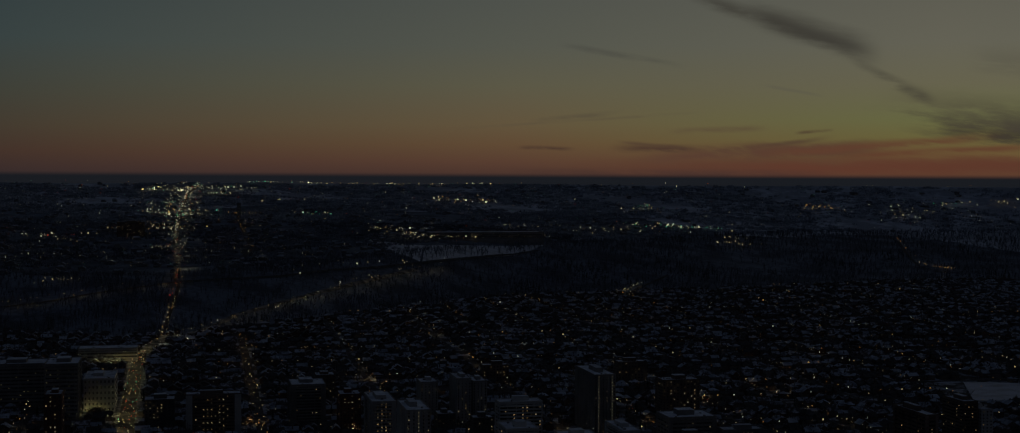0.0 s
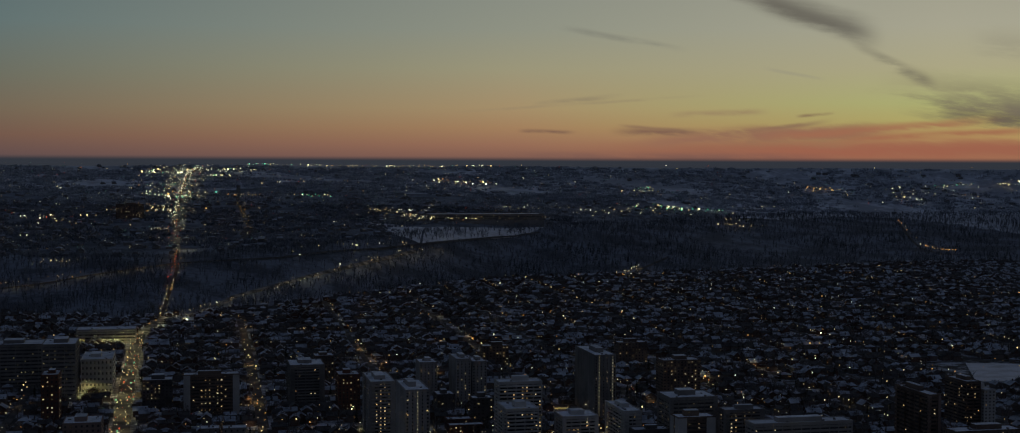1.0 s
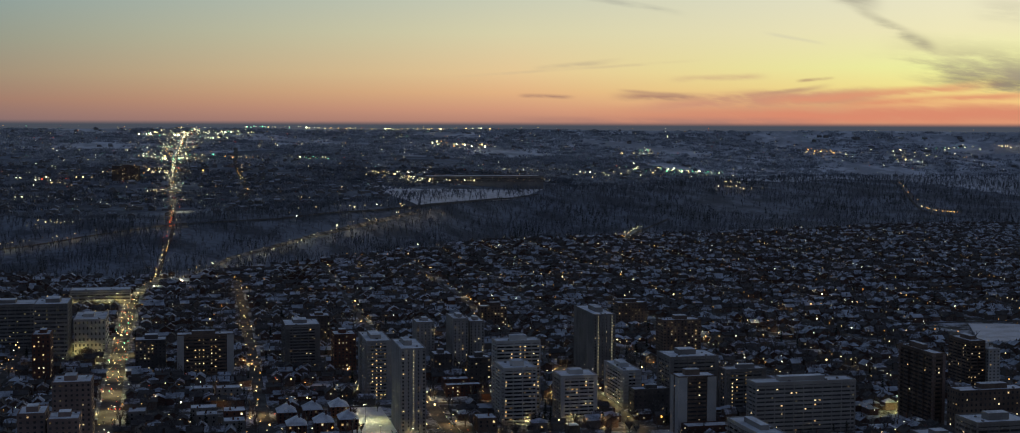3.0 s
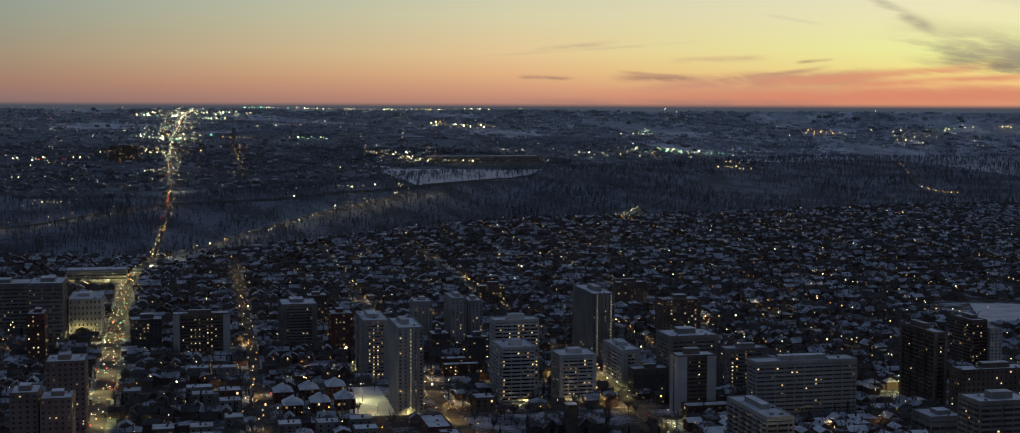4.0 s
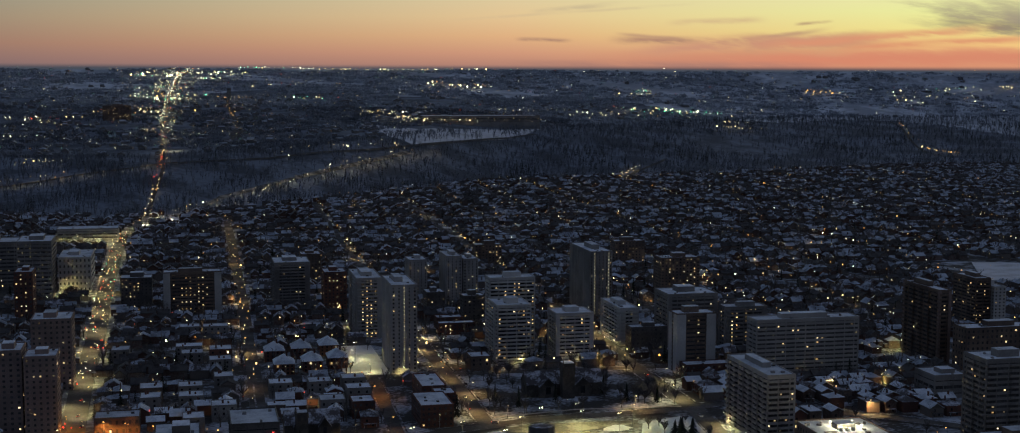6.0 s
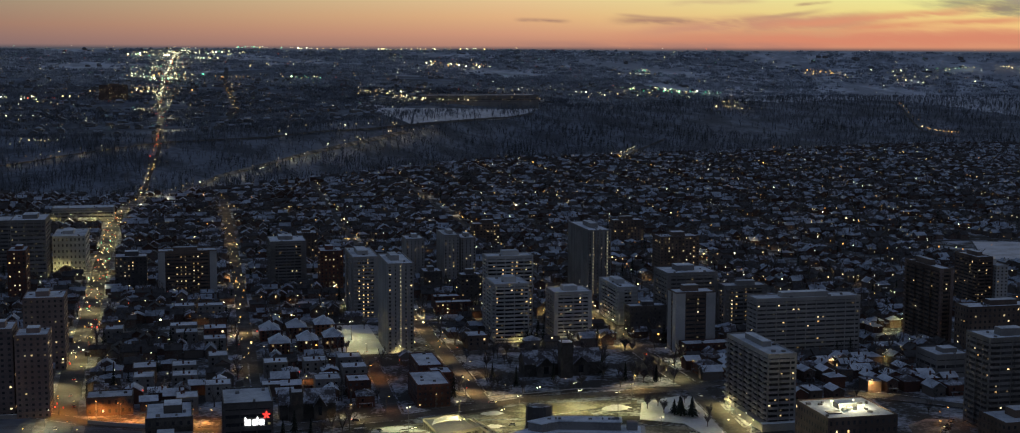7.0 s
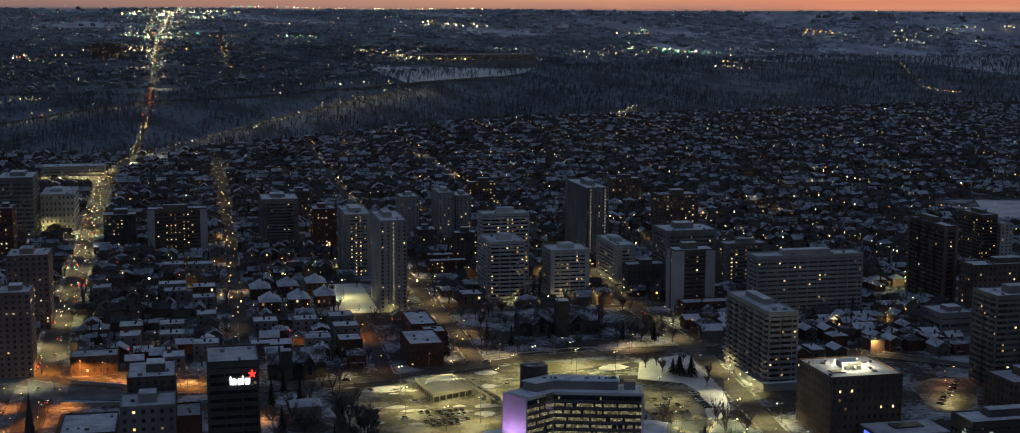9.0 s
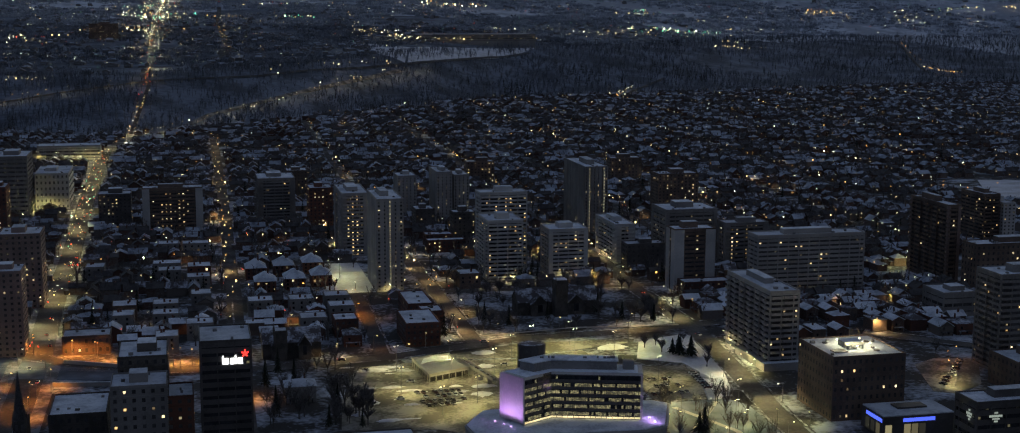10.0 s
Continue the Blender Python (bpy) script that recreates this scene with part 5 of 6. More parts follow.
# the upper strip and the clusters of the plain
for k in range(620):
    t = (rd.rand() ** 0.8)
    y = 2450 + 2230 * t
    x = float(np.interp(y, [2400, 2759, 3068, 3608, 4058, 4405, 4667], [-570, -657, -736, -858, -950, -1019, -1043]))
    spread_x = 1 + 55 * rd.rand() ** 3 * (0.25 + t)
    dot(("dim_" if rd.rand() < 0.15 else "") + ("white", "white", "white", "warm", "white", "warm", "white", "green", "red", "amber")[rd.randint(10)], x + rd.choice([-1, 1]) * spread_x, y, 0.5 + 1.25 * t * rd.rand(), 9 + 3 * t)
cluster(-1209, 4467, -823, 4499, 60, 10, 40, ("white", "warm"), 3.2)
cluster(-700, 4790, -60, 4840, 75, 10, 18, ("white", "warm", "warm"), 2.8)
cluster(-293, 4174, -67, 4162, 36, 15, 40, ("warm", "amber", "white"), 3.2)
cluster(119, 3580, 372, 3690, 30, 20, 50, ("white", "warm"), 2.4)
cluster(327, 4179, 423, 4197, 16, 15, 12, ("warm", "white"), 2.6)
cluster(397, 3774, 578, 3846, 34, 20, 25, ("white", "green", "warm"), 2.6)
cluster(911, 4456, 1044, 4425, 22, 12, 20, ("warm", "warm", "amber"), 3.0)
cluster(1138, 4400, 1420, 4352, 30, 20, 40, ("white", "warm"), 2.6)
cluster(1524, 4488, 1620, 4475, 20, 12, 12, ("white", "warm"), 3.0)
cluster(-1064, 3073, -938, 3067, 16, 20, 20, ("white", "warm", "red"), 2.2)
cluster(-927, 2688, -853, 2682, 8, 10, 8, ("white",), 1.8)
cluster(-945, 3225, -821, 3194, 14, 12, 15, ("amber", "white", "warm"), 2.6)
cluster(-550, 3658, -462, 3615, 18, 20, 20, ("green", "warm", "white"), 2.6)
cluster(-337, 3348, -182, 3034, 40, 25, 40, ("warm", "white", "warm"), 1.9)
cluster(-180, 3050, 80, 3330, 44, 10, 15, ("warm", "white"), 2.2)
cluster(-440, 2061, -258, 2491, 22, 4, 6, ("warm", "white"), 1.1)
cluster(-258, 2491, -116, 2777, 12, 4, 6, ("warm", "white"), 1.2)
cluster(-1000, 2050, -588, 2258, 16, 5, 5, ("warm", "amber"), 1.2)
cluster(490, 3468, 644, 3545, 14, 20, 15, ("warm",), 1.9)
cluster(-772, 2312, -695, 2296, 10, 12, 6, ("white", "warm"), 1.5)
cluster(-1020, 3942, -795, 3649, 60, 30, 90, ("white", "warm", "green", "amber"), 2.8)
cluster(-379, 2430, -204, 2660, 18, 8, 8, ("warm", "white"), 1.6)
cluster(-892, 3405, -744, 3231, 26, 30, 40, ("white", "warm", "amber"), 2.4)
cluster(-733, 3668, -666, 3660, 10, 12, 12, ("amber", "warm"), 2.6)
cluster(-520, 2800, -690, 3550, 22, 6, 10, ("warm", "amber"), 1.6)
cluster(-484, 1950, -522, 2181, 34, 3, 8, ("warm", "warm", "amber", "white"), 0.9)
cluster(-522, 2181, -579, 2440, 34, 3, 8, ("warm", "red", "amber"), 1.0)
cluster(1015, 3258, 990, 3262, 10, 6, 6, ("amber",), 1.7)
cluster(990, 3262, 969, 3350, 16, 5, 8, ("amber", "amber", "warm"), 1.5)
cluster(969, 3350, 1045, 3822, 9, 4, 10, ("warm", "white", "amber"), 1.9)
cluster(215, 2680, 250, 2800, 14, 3, 5, ("white", "warm"), 1.3)
for x0, y0, x1, y1, n0, sz in ((-1186, 4407, -1098, 4374, 16, 3.4), (-1060, 4380, -1000, 4390, 10, 3.2), (-989, 3984, -954, 3988, 12, 2.8), (-954, 4305, -879, 4317, 16, 3.4), (-938, 4502, -899, 4563, 12, 3.2), (-967, 3700, -860, 3603, 30, 2.4), (-862, 3645, -804, 3607, 22, 2.4), (-901, 4788, -700, 4820, 26, 3.0), (-717, 2792, -707, 2849, 10, 1.7), (-1029, 3060, -897, 2926, 12, 2.2), (-774, 2292, -704, 2307, 10, 1.5), (-336, 3262, -204, 3268, 22, 2.0), (-260, 3230, -187, 3003, 16, 1.8), (399, 3850, 464, 3811, 22, 2.6), (299, 3790, 348, 3769, 12, 2.4), (362, 4237, 426, 4298, 14, 2.4), (550, 3583, 590, 3620, 10, 1.9), (1311, 4465, 1456, 4478, 22, 2.4), (-24, 3520, 131, 3647, 16, 1.9), (-820, 3200, -770, 3260, 16, 2.2)):
    cluster(x0, y0, x1, y1, n0, 14, 16, ("white", "white", "warm", "green") if sz > 2.3 else ("white", "warm"), sz)
for k in range(2300):
    y = 2350 + 2500 * rd.rand()
    x = (rd.rand() * 2 - 1) * 0.39 * y
    if y > np.interp(x, FOOT_X, BROW_Y) + 20 and math.hypot(x, y) < 4880:
        dot(("dim_warm", "warm", "dim_warm", "dim_white", "white", "dim_amber", "dim_green", "dim_red")[rd.randint(8)], x, y, (0.43 + 0.9 * rd.rand() ** 3) * y / 3000, 13.0)
# lamps and windows among the houses of the lower city
for g, half in ROADS:
    for p, q in zip(g[:-1], g[1:]):
        if rd.rand() < 0.62 and p[1] > 1020:
            x, y = xy(p[0] + rd.uniform(-4, 4), p[1])
            if y < np.interp(x, FOOT_X, FOOT_Y) and abs(x) < 0.4 * y:
                dot(("dim_" if rd.rand() < 0.42 else "") + ("warm", "warm", "amber", "white", "amber", "warm")[rd.randint(6)], x, y, 0.5 + 0.7 * rd.rand() ** 3, 9.0)
for k in rd.choice(len(HOUSE_XY), 1500, replace=False):
    x, y = HOUSE_XY[k]
    dot(("dim_" if rd.rand() < 0.55 else "") + ("warm", "warm", "warm", "amber", "white")[rd.randint(5)], x + rd.uniform(-3, 3), y - 7.2 - rd.rand(), 0.48 + 0.6 * rd.rand() ** 3, rd.uniform(2, 6))
# porch and yard lamps in the inner streets
for k in range(420):
    s0, r0 = rd.uniform(-40, 560), 905 + 520 * rd.rand()
    if is_free([s0], [r0], 1.0)[0]:
        x, y = xy(s0, r0)
        dot(("dim_warm", "warm", "dim_white", "warm", "amber", "dim_amber", "white", "warm", "red")[rd.randint(9)], x, y, 0.3 + 0.35 * rd.rand() ** 2, rd.uniform(3, 9))
# signals along the main street
for r0 in (921, 1035, 1155, 1240, 1395, 1490, 1560, 1610):
    for k in range(3):
        x, y = xy(mid_main(r0) + rd.uniform(-9, 9), r0 + rd.uniform(-9, 9))
        dot("green" if rd.rand() < (0.75 if r0 > 1390 else 0.2) else "red", x, y, 0.8, 5.5)
for k in range(130):
    r0 = 1040 + 860 * rd.rand() ** 0.8
    x, y = xy(mid_main(r0) + rd.uniform(-8, 8), r0)
    dot(("dim_warm", "warm", "dim_white", "red")[rd.randint(4)], x, y, (0.22 + 0.25 * rd.rand()) * r0 / 1150, rd.uniform(1, 8))
for kind, m in (("warm", LAMP_WARM), ("white", LAMP_WHITE), ("amber", LAMP_AMBER), ("red", LAMP_RED), ("green", LAMP_GREEN), *(("dim_" + k, m) for k, m in DIM.items())):
    spread("far_lights_" + kind, [DOT], dots[kind], [m], "far small " + kind.replace("_", " ") + " lamps scattered over the city", "lights")


def car_proto(paint, driving, label):
    ob = thing("car", label, "car", 0, 0, 0, group="cars on the streets" if driving else "parked cars")
    bm = bmesh.new()
    prof = [(-2.2, 0.35), (2.2, 0.35), (2.25, 0.75), (1.2, 0.95), (-2.1, 1.0), (-2.25, 0.7)]
    a, b = [bm.verts.new((-0.88, y, z)) for y, z in prof], [bm.verts.new((0.88, y, z)) for y, z in prof]
    bm.faces.new(a)
    bm.faces.new(b[::-1])
    for k in range(6):
        bm.faces.new((a[k], b[k], b[(k + 1) % 6], a[(k + 1) % 6]))
    bmesh.ops.recalc_face_normals(bm, faces=bm.faces[:])
    bmesh.ops.bevel(bm, geom=bm.edges[:], offset=0.08, segments=2, affect="EDGES")
    part("body", bm, paint, ob)
    bm = bmesh.new()
    lo, hi = ((-0.8, 1.2), (0.8, 1.2), (0.8, -1.7), (-0.8, -1.7)), ((-0.62, 0.4), (0.62, 0.4), (0.62, -1.2), (-0.62, -1.2))
    a, b = [bm.verts.new((x, y, 0.96)) for x, y in lo], [bm.verts.new((x, y, 1.46)) for x, y in hi]
    bm.faces.new(a[::-1])
    bm.faces.new(b)
    for k in range(4):
        bm.faces.new((a[k], a[(k + 1) % 4], b[(k + 1) % 4], b[k]))
    part("cabin", bm, GLASS, ob, "dark glazed cabin")
    part("car_roof", box(-0.6, 0.6, -1.15, 0.35, 1.46, 1.52), paint if driving else SNOW_PATCHY, ob)
    for x, y in ((-0.8, 1.35), (0.8, 1.35), (-0.8, -1.35), (0.8, -1.35)):
        wheel = bmesh.new()
        tube(wheel, 0, 0, -0.1, 0.1, 0.33, 0.33, 10)
        bmesh.ops.rotate(wheel, verts=wheel.verts[:], matrix=Matrix.Rotation(math.pi / 2, 3, "Y"))
        bmesh.ops.translate(wheel, verts=wheel.verts[:], vec=(x, y, 0.33))
        part("wheel", wheel, RUBBER, ob)
    for x in (-0.62, 0.62):
        part("headlight", box(x - 0.2, x + 0.2, 2.18, 2.32, 0.6, 0.8), LAMP_WHITE if driving else GLASS, ob)
        part("tail_light", box(x - 0.22, x + 0.22, -2.32, -2.18, 0.65, 0.9), LAMP_RED if driving else DARK, ob)
    return ob


CARS = [car_proto(PAINTS[k], False, n + " parked car with snow on its roof") for k, n in enumerate(("black", "grey", "white", "red", "silver"))]
RUN = [car_proto(PAINTS[k], True, n + " car with its lights on in the street") for k, n in ((0, "black"), (4, "silver"), (1, "grey"))]
car_set = set()
rc = random.Random(12)


def put_car(pool, s, r, turn):
    ob = pool[rc.randrange(len(pool))]
    x, y = xy(s, r)
    m = pose(x, y, float(gz(x, y)) + 0.28, 0, 0, GRID + turn)
    if ob.name in car_set:
        copy_thing(ob, m)
    else:
        car_set.add(ob.name)
        ob.matrix_basis = m


for k, ob in enumerate(CARS):
    car_set.add(ob.name)
    ob.matrix_basis = pose(*xy(152 + 3.1 * k, 771), 0.3, 0, 0, GRID + 8)
for row in range(3):
    for k in range(8):
        if rc.random() < 0.72:
            put_car(CARS, 150 + 3.0 * k + rc.uniform(-0.2, 0.2), 778 + row * 8 + rc.uniform(-0.5, 0.5), 8 + 180 * (row % 2))
for row in range(3):
    for k in range(7):
        if rc.random() < 0.72:
            put_car(CARS, 266 + 2.9 * k, 766 + row * 13, 180 * (row % 2))
for k in range(8):
    put_car(CARS, 297 + 0.3 * k, 772 + 4 * k, 80)
for s0, r0, tn in ((130, 842, 40), (166, 832, 75), (182, 846, 80), (140, 786, 100), (205, 838, 70), (150, 815, 80)):
    put_car(CARS, s0, r0, tn)
for k in range(9):
    put_car(CARS, 420 + 4 * k + rc.uniform(-1, 3), 752 + 5.2 * k, rc.choice((20, 10, 200)))
for k in range(9):
    put_car(CARS, 208, 930 + 22 * k + rc.uniform(-5, 5), 0)
for k in range(30):
    r0 = 690 + k * 40 + rc.uniform(-11, 11)
    lane = rc.choice((-5.0, -1.7, 1.7, 5.0))
    put_car(RUN, mid_main(r0) + lane, r0, 0 if lane > 0 else 180)
for s0, r0, tn in ((300, 690, 175), (333, 880, 185), (338, 1000, 0), (335, 950, 180), (120, 866, 265), (205, 890, 250), (60, 800, 0), (59, 770, 0), (63, 1300, 180), (200, 960, 180)):
    put_car(RUN, s0, r0, tn)


# ---- the civic block: lot, office building, podium ----
def flat(name, pts, lift, material, label, category="pavement"):
    """A level paved or snowy patch with a kerb edge, from points of the street grid."""
    bm = prism(bmesh.new(), [xy(*p) for p in pts], -0.5, lift)
    return tagged(new(name, mesh_of(name, bm, material)), label, category, kind="structure")


flat("pavement_lot", [(106, 742), (112, 792), (126, 850), (166, 856), (214, 850), (256, 862), (258, 836), (252, 800), (238, 760), (170, 720), (150, 734)], 0.10, LOT, "salted asphalt car park lit by tall lamps")
flat("pavement_upper_lot", [(170, 858), (214, 853), (290, 873), (293, 880), (226, 884), (166, 862)], 0.14, LOT, "salted asphalt strip beside the road")
flat("pavement_side_lot", [(264, 756), (290, 754), (302, 800), (300, 818), (270, 822), (262, 790)], 0.12, LOT, "salted asphalt car park with parked cars")
flat("pavement_lawn", [(280, 836), (293, 872), (327, 886), (326, 850), (317, 800), (309, 770), (296, 752), (290, 752), (304, 802), (302, 822)], 0.3, SNOW_PLAIN, "snowy lawn beside the curving road")
flat("pavement_yard", [(131, 1042), (131, 1150), (150, 1150), (163, 1150), (163, 1042)], 0.3, SNOW_PLAIN, "snow-covered yard lit by lamps")
flat("pavement_church", [(207, 905), (207, 1022), (330, 1020), (330, 908), (262, 906)], 0.25, SNOW_LAND, "snowy churchyard")
flat("pavement_garden", [(72, 742), (104, 740), (110, 792), (122, 846), (74, 846)], 0.25, SNOW_LAND, "snowy walled garden")
flat("pavement_plaza", [(240, 640), (300, 640), (306, 740), (300, 752), (264, 752), (252, 700)], 0.2, SLOPE, "snowy plaza with paths")
flat("pavement_rail", [(-330, 890), (-62, 868), (22, 846), (22, 880), (-28, 890), (-62, 912), (-330, 926)], 0.3, SLOPE, "snowy railway corridor")
flat("pavement_right_lot", [(408, 742), (420, 735), (440, 750), (466, 796), (442, 802), (425, 792)], 0.12, LOT, "salted asphalt car park with amber lamps")
flat("pavement_stadium", [(818, 1350), (930, 1330), (960, 1450), (880, 1475)], 2.2, SNOW_PLAIN, "snow-covered playing field under floodlights")


def patch(name, corners, lift, material, label, n=24):
    """A four-cornered patch laid on the ground."""
    a, b, c, d = (np.array(q, float) for q in corners)
    v, f = [], []
    for i in range(n + 1):
        for j in range(n + 1):
            u, w = i / n, j / n
            e = 0.012 * math.sin(9 * w) if i in (0, n) else 0
            p = (a * (1 - u) + b * u) * (1 - w - e) + (d * (1 - u) + c * u) * (w + e)
            v.append((p[0], p[1], float(gz(p[0], p[1])) + lift))
            if i and j:
                k = i * (n + 1) + j
                f.append((k, k - 1, k - n - 2, k - n - 1))
    return stuff_mesh(name, v, f, [material], None, label, "field", "structure")


patch("pavement_junction", [(-478, 1800), (-452, 1800), (-436, 1990), (-492, 1960)], 1.6, LOT, "wide salted junction at the hill foot")
patch("pavement_field", [(-318, 3085), (-183, 2955), (-179, 2714), (-221, 2746)], 0.8, SNOW_PLAIN, "snow-covered field on the plain's edge")
patch("pavement_field", [(-181, 2955), (74, 3196), (29, 3047), (-175, 2718)], 0.8, SNOW_PLAIN, "snow-covered field on the plain's edge")
patch("pavement_field", [(-336, 3178), (-263, 3262), (-197, 3125), (-242, 3010)], 1.1, LOT, "salted lots beside the long hall")
for s0, r0, s1, r1 in ((196, 742, 150, 812), (150, 812, 118, 818)):
    road("pavement_lane", [(s0, r0), (s1, r1)], 5, LOT, 0.16, "narrow lane across the car park", keep=False)
road("pavement_walk", [(207, 903), (262, 912), (330, 906)], 2.5, CONCRETE, 0.35, "swept footway along the churchyard", keep=False)
road("pavement_path", [(246, 648), (262, 700), (292, 748)], 3, CONCRETE, 0.3, "swept path over the snowy plaza", keep=False)
road("pavement_path", [(282, 640), (284, 700), (268, 742)], 3, CONCRETE, 0.3, "swept path over the snowy plaza", keep=False)


def heap(s, r, w, d, h, seed):
    """A ploughed snow heap: a lumpy low mound."""
    q = random.Random(seed)
    bm = bmesh.new()
    n, rings = 18, 5
    prev = None
    jig = [q.uniform(0.7, 1.25) for _ in range(n)]
    for k in range(rings):
        f = 1 - k / rings
        z = h * (1 - f * f) * q.uniform(0.85, 1.05)
        ring = [bm.verts.new((w / 2 * f * jig[j] * math.cos(j * math.tau / n) + q.uniform(-0.3, 0.3), d / 2 * f * jig[j] * math.sin(j * math.tau / n) + q.uniform(-0.2, 0.2), z + q.uniform(-0.12, 0.12) * (k > 0) * h)) for j in range(n)]
        if prev:
            for j in range(n):
                bm.faces.new((prev[j], prev[(j + 1) % n], ring[(j + 1) % n], ring[j]))
        prev = ring
    bm.faces.new(prev)
    me = mesh_of("snow_heap", bm, SNOW_PLAIN)
    for p in me.polygons:
        p.use_smooth = True
    ob = new("snow_heap", me)
    x, y = xy(s, r)
    ob.matrix_basis = pose(x, y, 0.08, 0, 0, GRID)
    tagged(ob, "ploughed heap of dirty snow on the car park", "snow heap", group="snow heaps")


for k, q in enumerate(((274, 863, 17, 12, 2.0), (200, 866, 15, 7, 1.6), (194, 838, 12, 6, 1.4), (139, 846, 20, 4, 1.2), (134, 842, 16, 5, 1.5), (140, 808, 12, 4, 1.0), (146, 800, 14, 3, 0.9), (125, 783, 9, 9, 1.6), (182, 786, 10, 9, 1.4), (186, 800, 14, 5, 1.4), (171, 803, 8, 3, 0.9), (130, 752, 12, 5, 1.0), (172, 793, 9, 3, 0.8), (118, 764, 9, 5, 1.2), (268, 800, 7, 4, 1.0), (304, 792, 6, 14, 1.2), (151, 838, 9, 3, 0.8), (144, 776, 8, 3, 0.8))):
    heap(*q, 900 + k)

K = (31.7, 743.5)  # bend of the office building's front
hall = new("city_office_building")
hall.matrix_basis = pose(K[0], K[1], 0)
tagged(hall, "bent modernist office building with lit floors and a white end wall", "building")
FRONT = [(-12.4, -11.1), (0, 0), (40.6, -2.5)]
BACK = [(41.5, 12.5), (-5.0, 14.5), (-22.4, -0.1)]


def slab(grow, z0, z1):
    cx, cy = 8.0, 1.0
    return prism(bmesh.new(), [(cx + (x - cx) * (1 + grow / 22), cy + (y - cy) * (1 + grow / 9)) for x, y in FRONT + BACK], z0, z1)


part("wall", slab(0, 7.8, 28.4), GLASS, hall, "dark glazed core")
FL = 3.36
for k in range(7):
    part("spandrel", slab(0.12, 8.4 + k * FL - 0.75, 8.4 + k * FL + 0.65), DARK, hall, "black spandrel band")
part("coping", slab(0.28, 28.2, 29.4), WHITE, hall, "white roof coping")
part("roof", slab(-0.9, 29.4, 29.6), SNOW, hall, "flat roof under snow")
part("recess_floor", slab(0.35, 7.75, 8.1), WHITE, hall)
rh = random.Random(21)


def along(a, b, n, name, depth, z0, z1, materials, weights, gap=0.12):
    """Panes in a row between two points of the front."""
    d = Vector((b[0] - a[0], b[1] - a[1]))
    step = d.length / n
    ang = math.atan2(d.y, d.x)
    meshes = [mesh_of(name, box(gap, step - gap, -depth, 0.05, 0, z1 - z0), m) for m in materials]
    for k in range(n):
        p = Vector(a) + d * k / n
        again(name, rh.choices(meshes, weights)[0], hall, p.x, p.y, z0, ang)


for k in range(6):
    z0 = 8.4 + k * FL + 0.65
    w = (0.86, 0.14) if k < 5 else (0.04, 0.96)
    along(FRONT[1], FRONT[2], 42, "window", 0.10, z0 + 0.1, z0 + 1.6, [HALL_GLOW, GLASS], w, 0.05)
    along(FRONT[0], FRONT[1], 16, "window", 0.10, z0 + 0.1, z0 + 1.6, [HALL_GLOW, GLASS], w, 0.05)
STRIP = glowing("soffit_strip", (1.0, 0.82, 0.42), (1.0, 0.85, 0.48), 0.9, 1.5)
along(FRONT[1], FRONT[2], 16, "soffit_light", 0.55, 7.95, 8.6, [STRIP], (1,))
along(FRONT[0], FRONT[1], 6, "soffit_light", 0.55, 7.95, 8.6, [STRIP], (1,))
end = bmesh.new()
prism(end, [(-12.9, -12.0), (-12.35, -11.75), (-22.8, 0.0), (-23.7, -0.4)], 8.0, 29.3)
part("end_wall", end, WHITE, hall, "white end wall washed with purple light")
end = bmesh.new()
prism(end, [(40.5, -3.0), (41.6, -2.8), (42.4, 12.8), (41.4, 12.8)], 8.0, 29.3)
part("end_wall", end, WHITE, hall, "white end wall")
part("penthouse", prism(bmesh.new(), [(-8, -1.5), (0, 4.2), (30, 2.6), (30.4, 11.4), (-3, 12.6), (-14.5, 3)], 29.5, 33.6), GREY, hall, "grey rooftop storey")
part("penthouse_roof", prism(bmesh.new(), [(-8.4, -2.1), (0, 3.6), (30.6, 2.0), (31, 11.8), (-3, 13), (-15.1, 3)], 33.6, 34.1), SNOW, hall, "snowy rooftop storey roof")
part("stair_head", box(33, 38, 3, 8, 29.5, 33.5), GREY, hall, "grey stair head")
part("stair_head", prism(bmesh.new(), [(-9 + 6.5 * math.cos(a / 12 * math.tau), 15.5 + 5 * math.sin(a / 12 * math.tau)) for a in range(12)], 26, 38.5), DARK, hall, "dark round stair tower")
part("stair_head_snow", prism(bmesh.new(), [(-9 + 6 * math.cos(a / 12 * math.tau), 15.5 + 4.6 * math.sin(a / 12 * math.tau)) for a in range(12)], 38.5, 38.75), SNOW_PATCHY, hall)
for k in range(9):
    x = rh.uniform(-6, 28)
    part("roof_unit", box(x, x + rh.uniform(0.8, 2.0), 6, 6 + rh.uniform(0.8, 1.6), 34.1, 34.1 + rh.uniform(0.5, 1.3)), STEEL, hall)

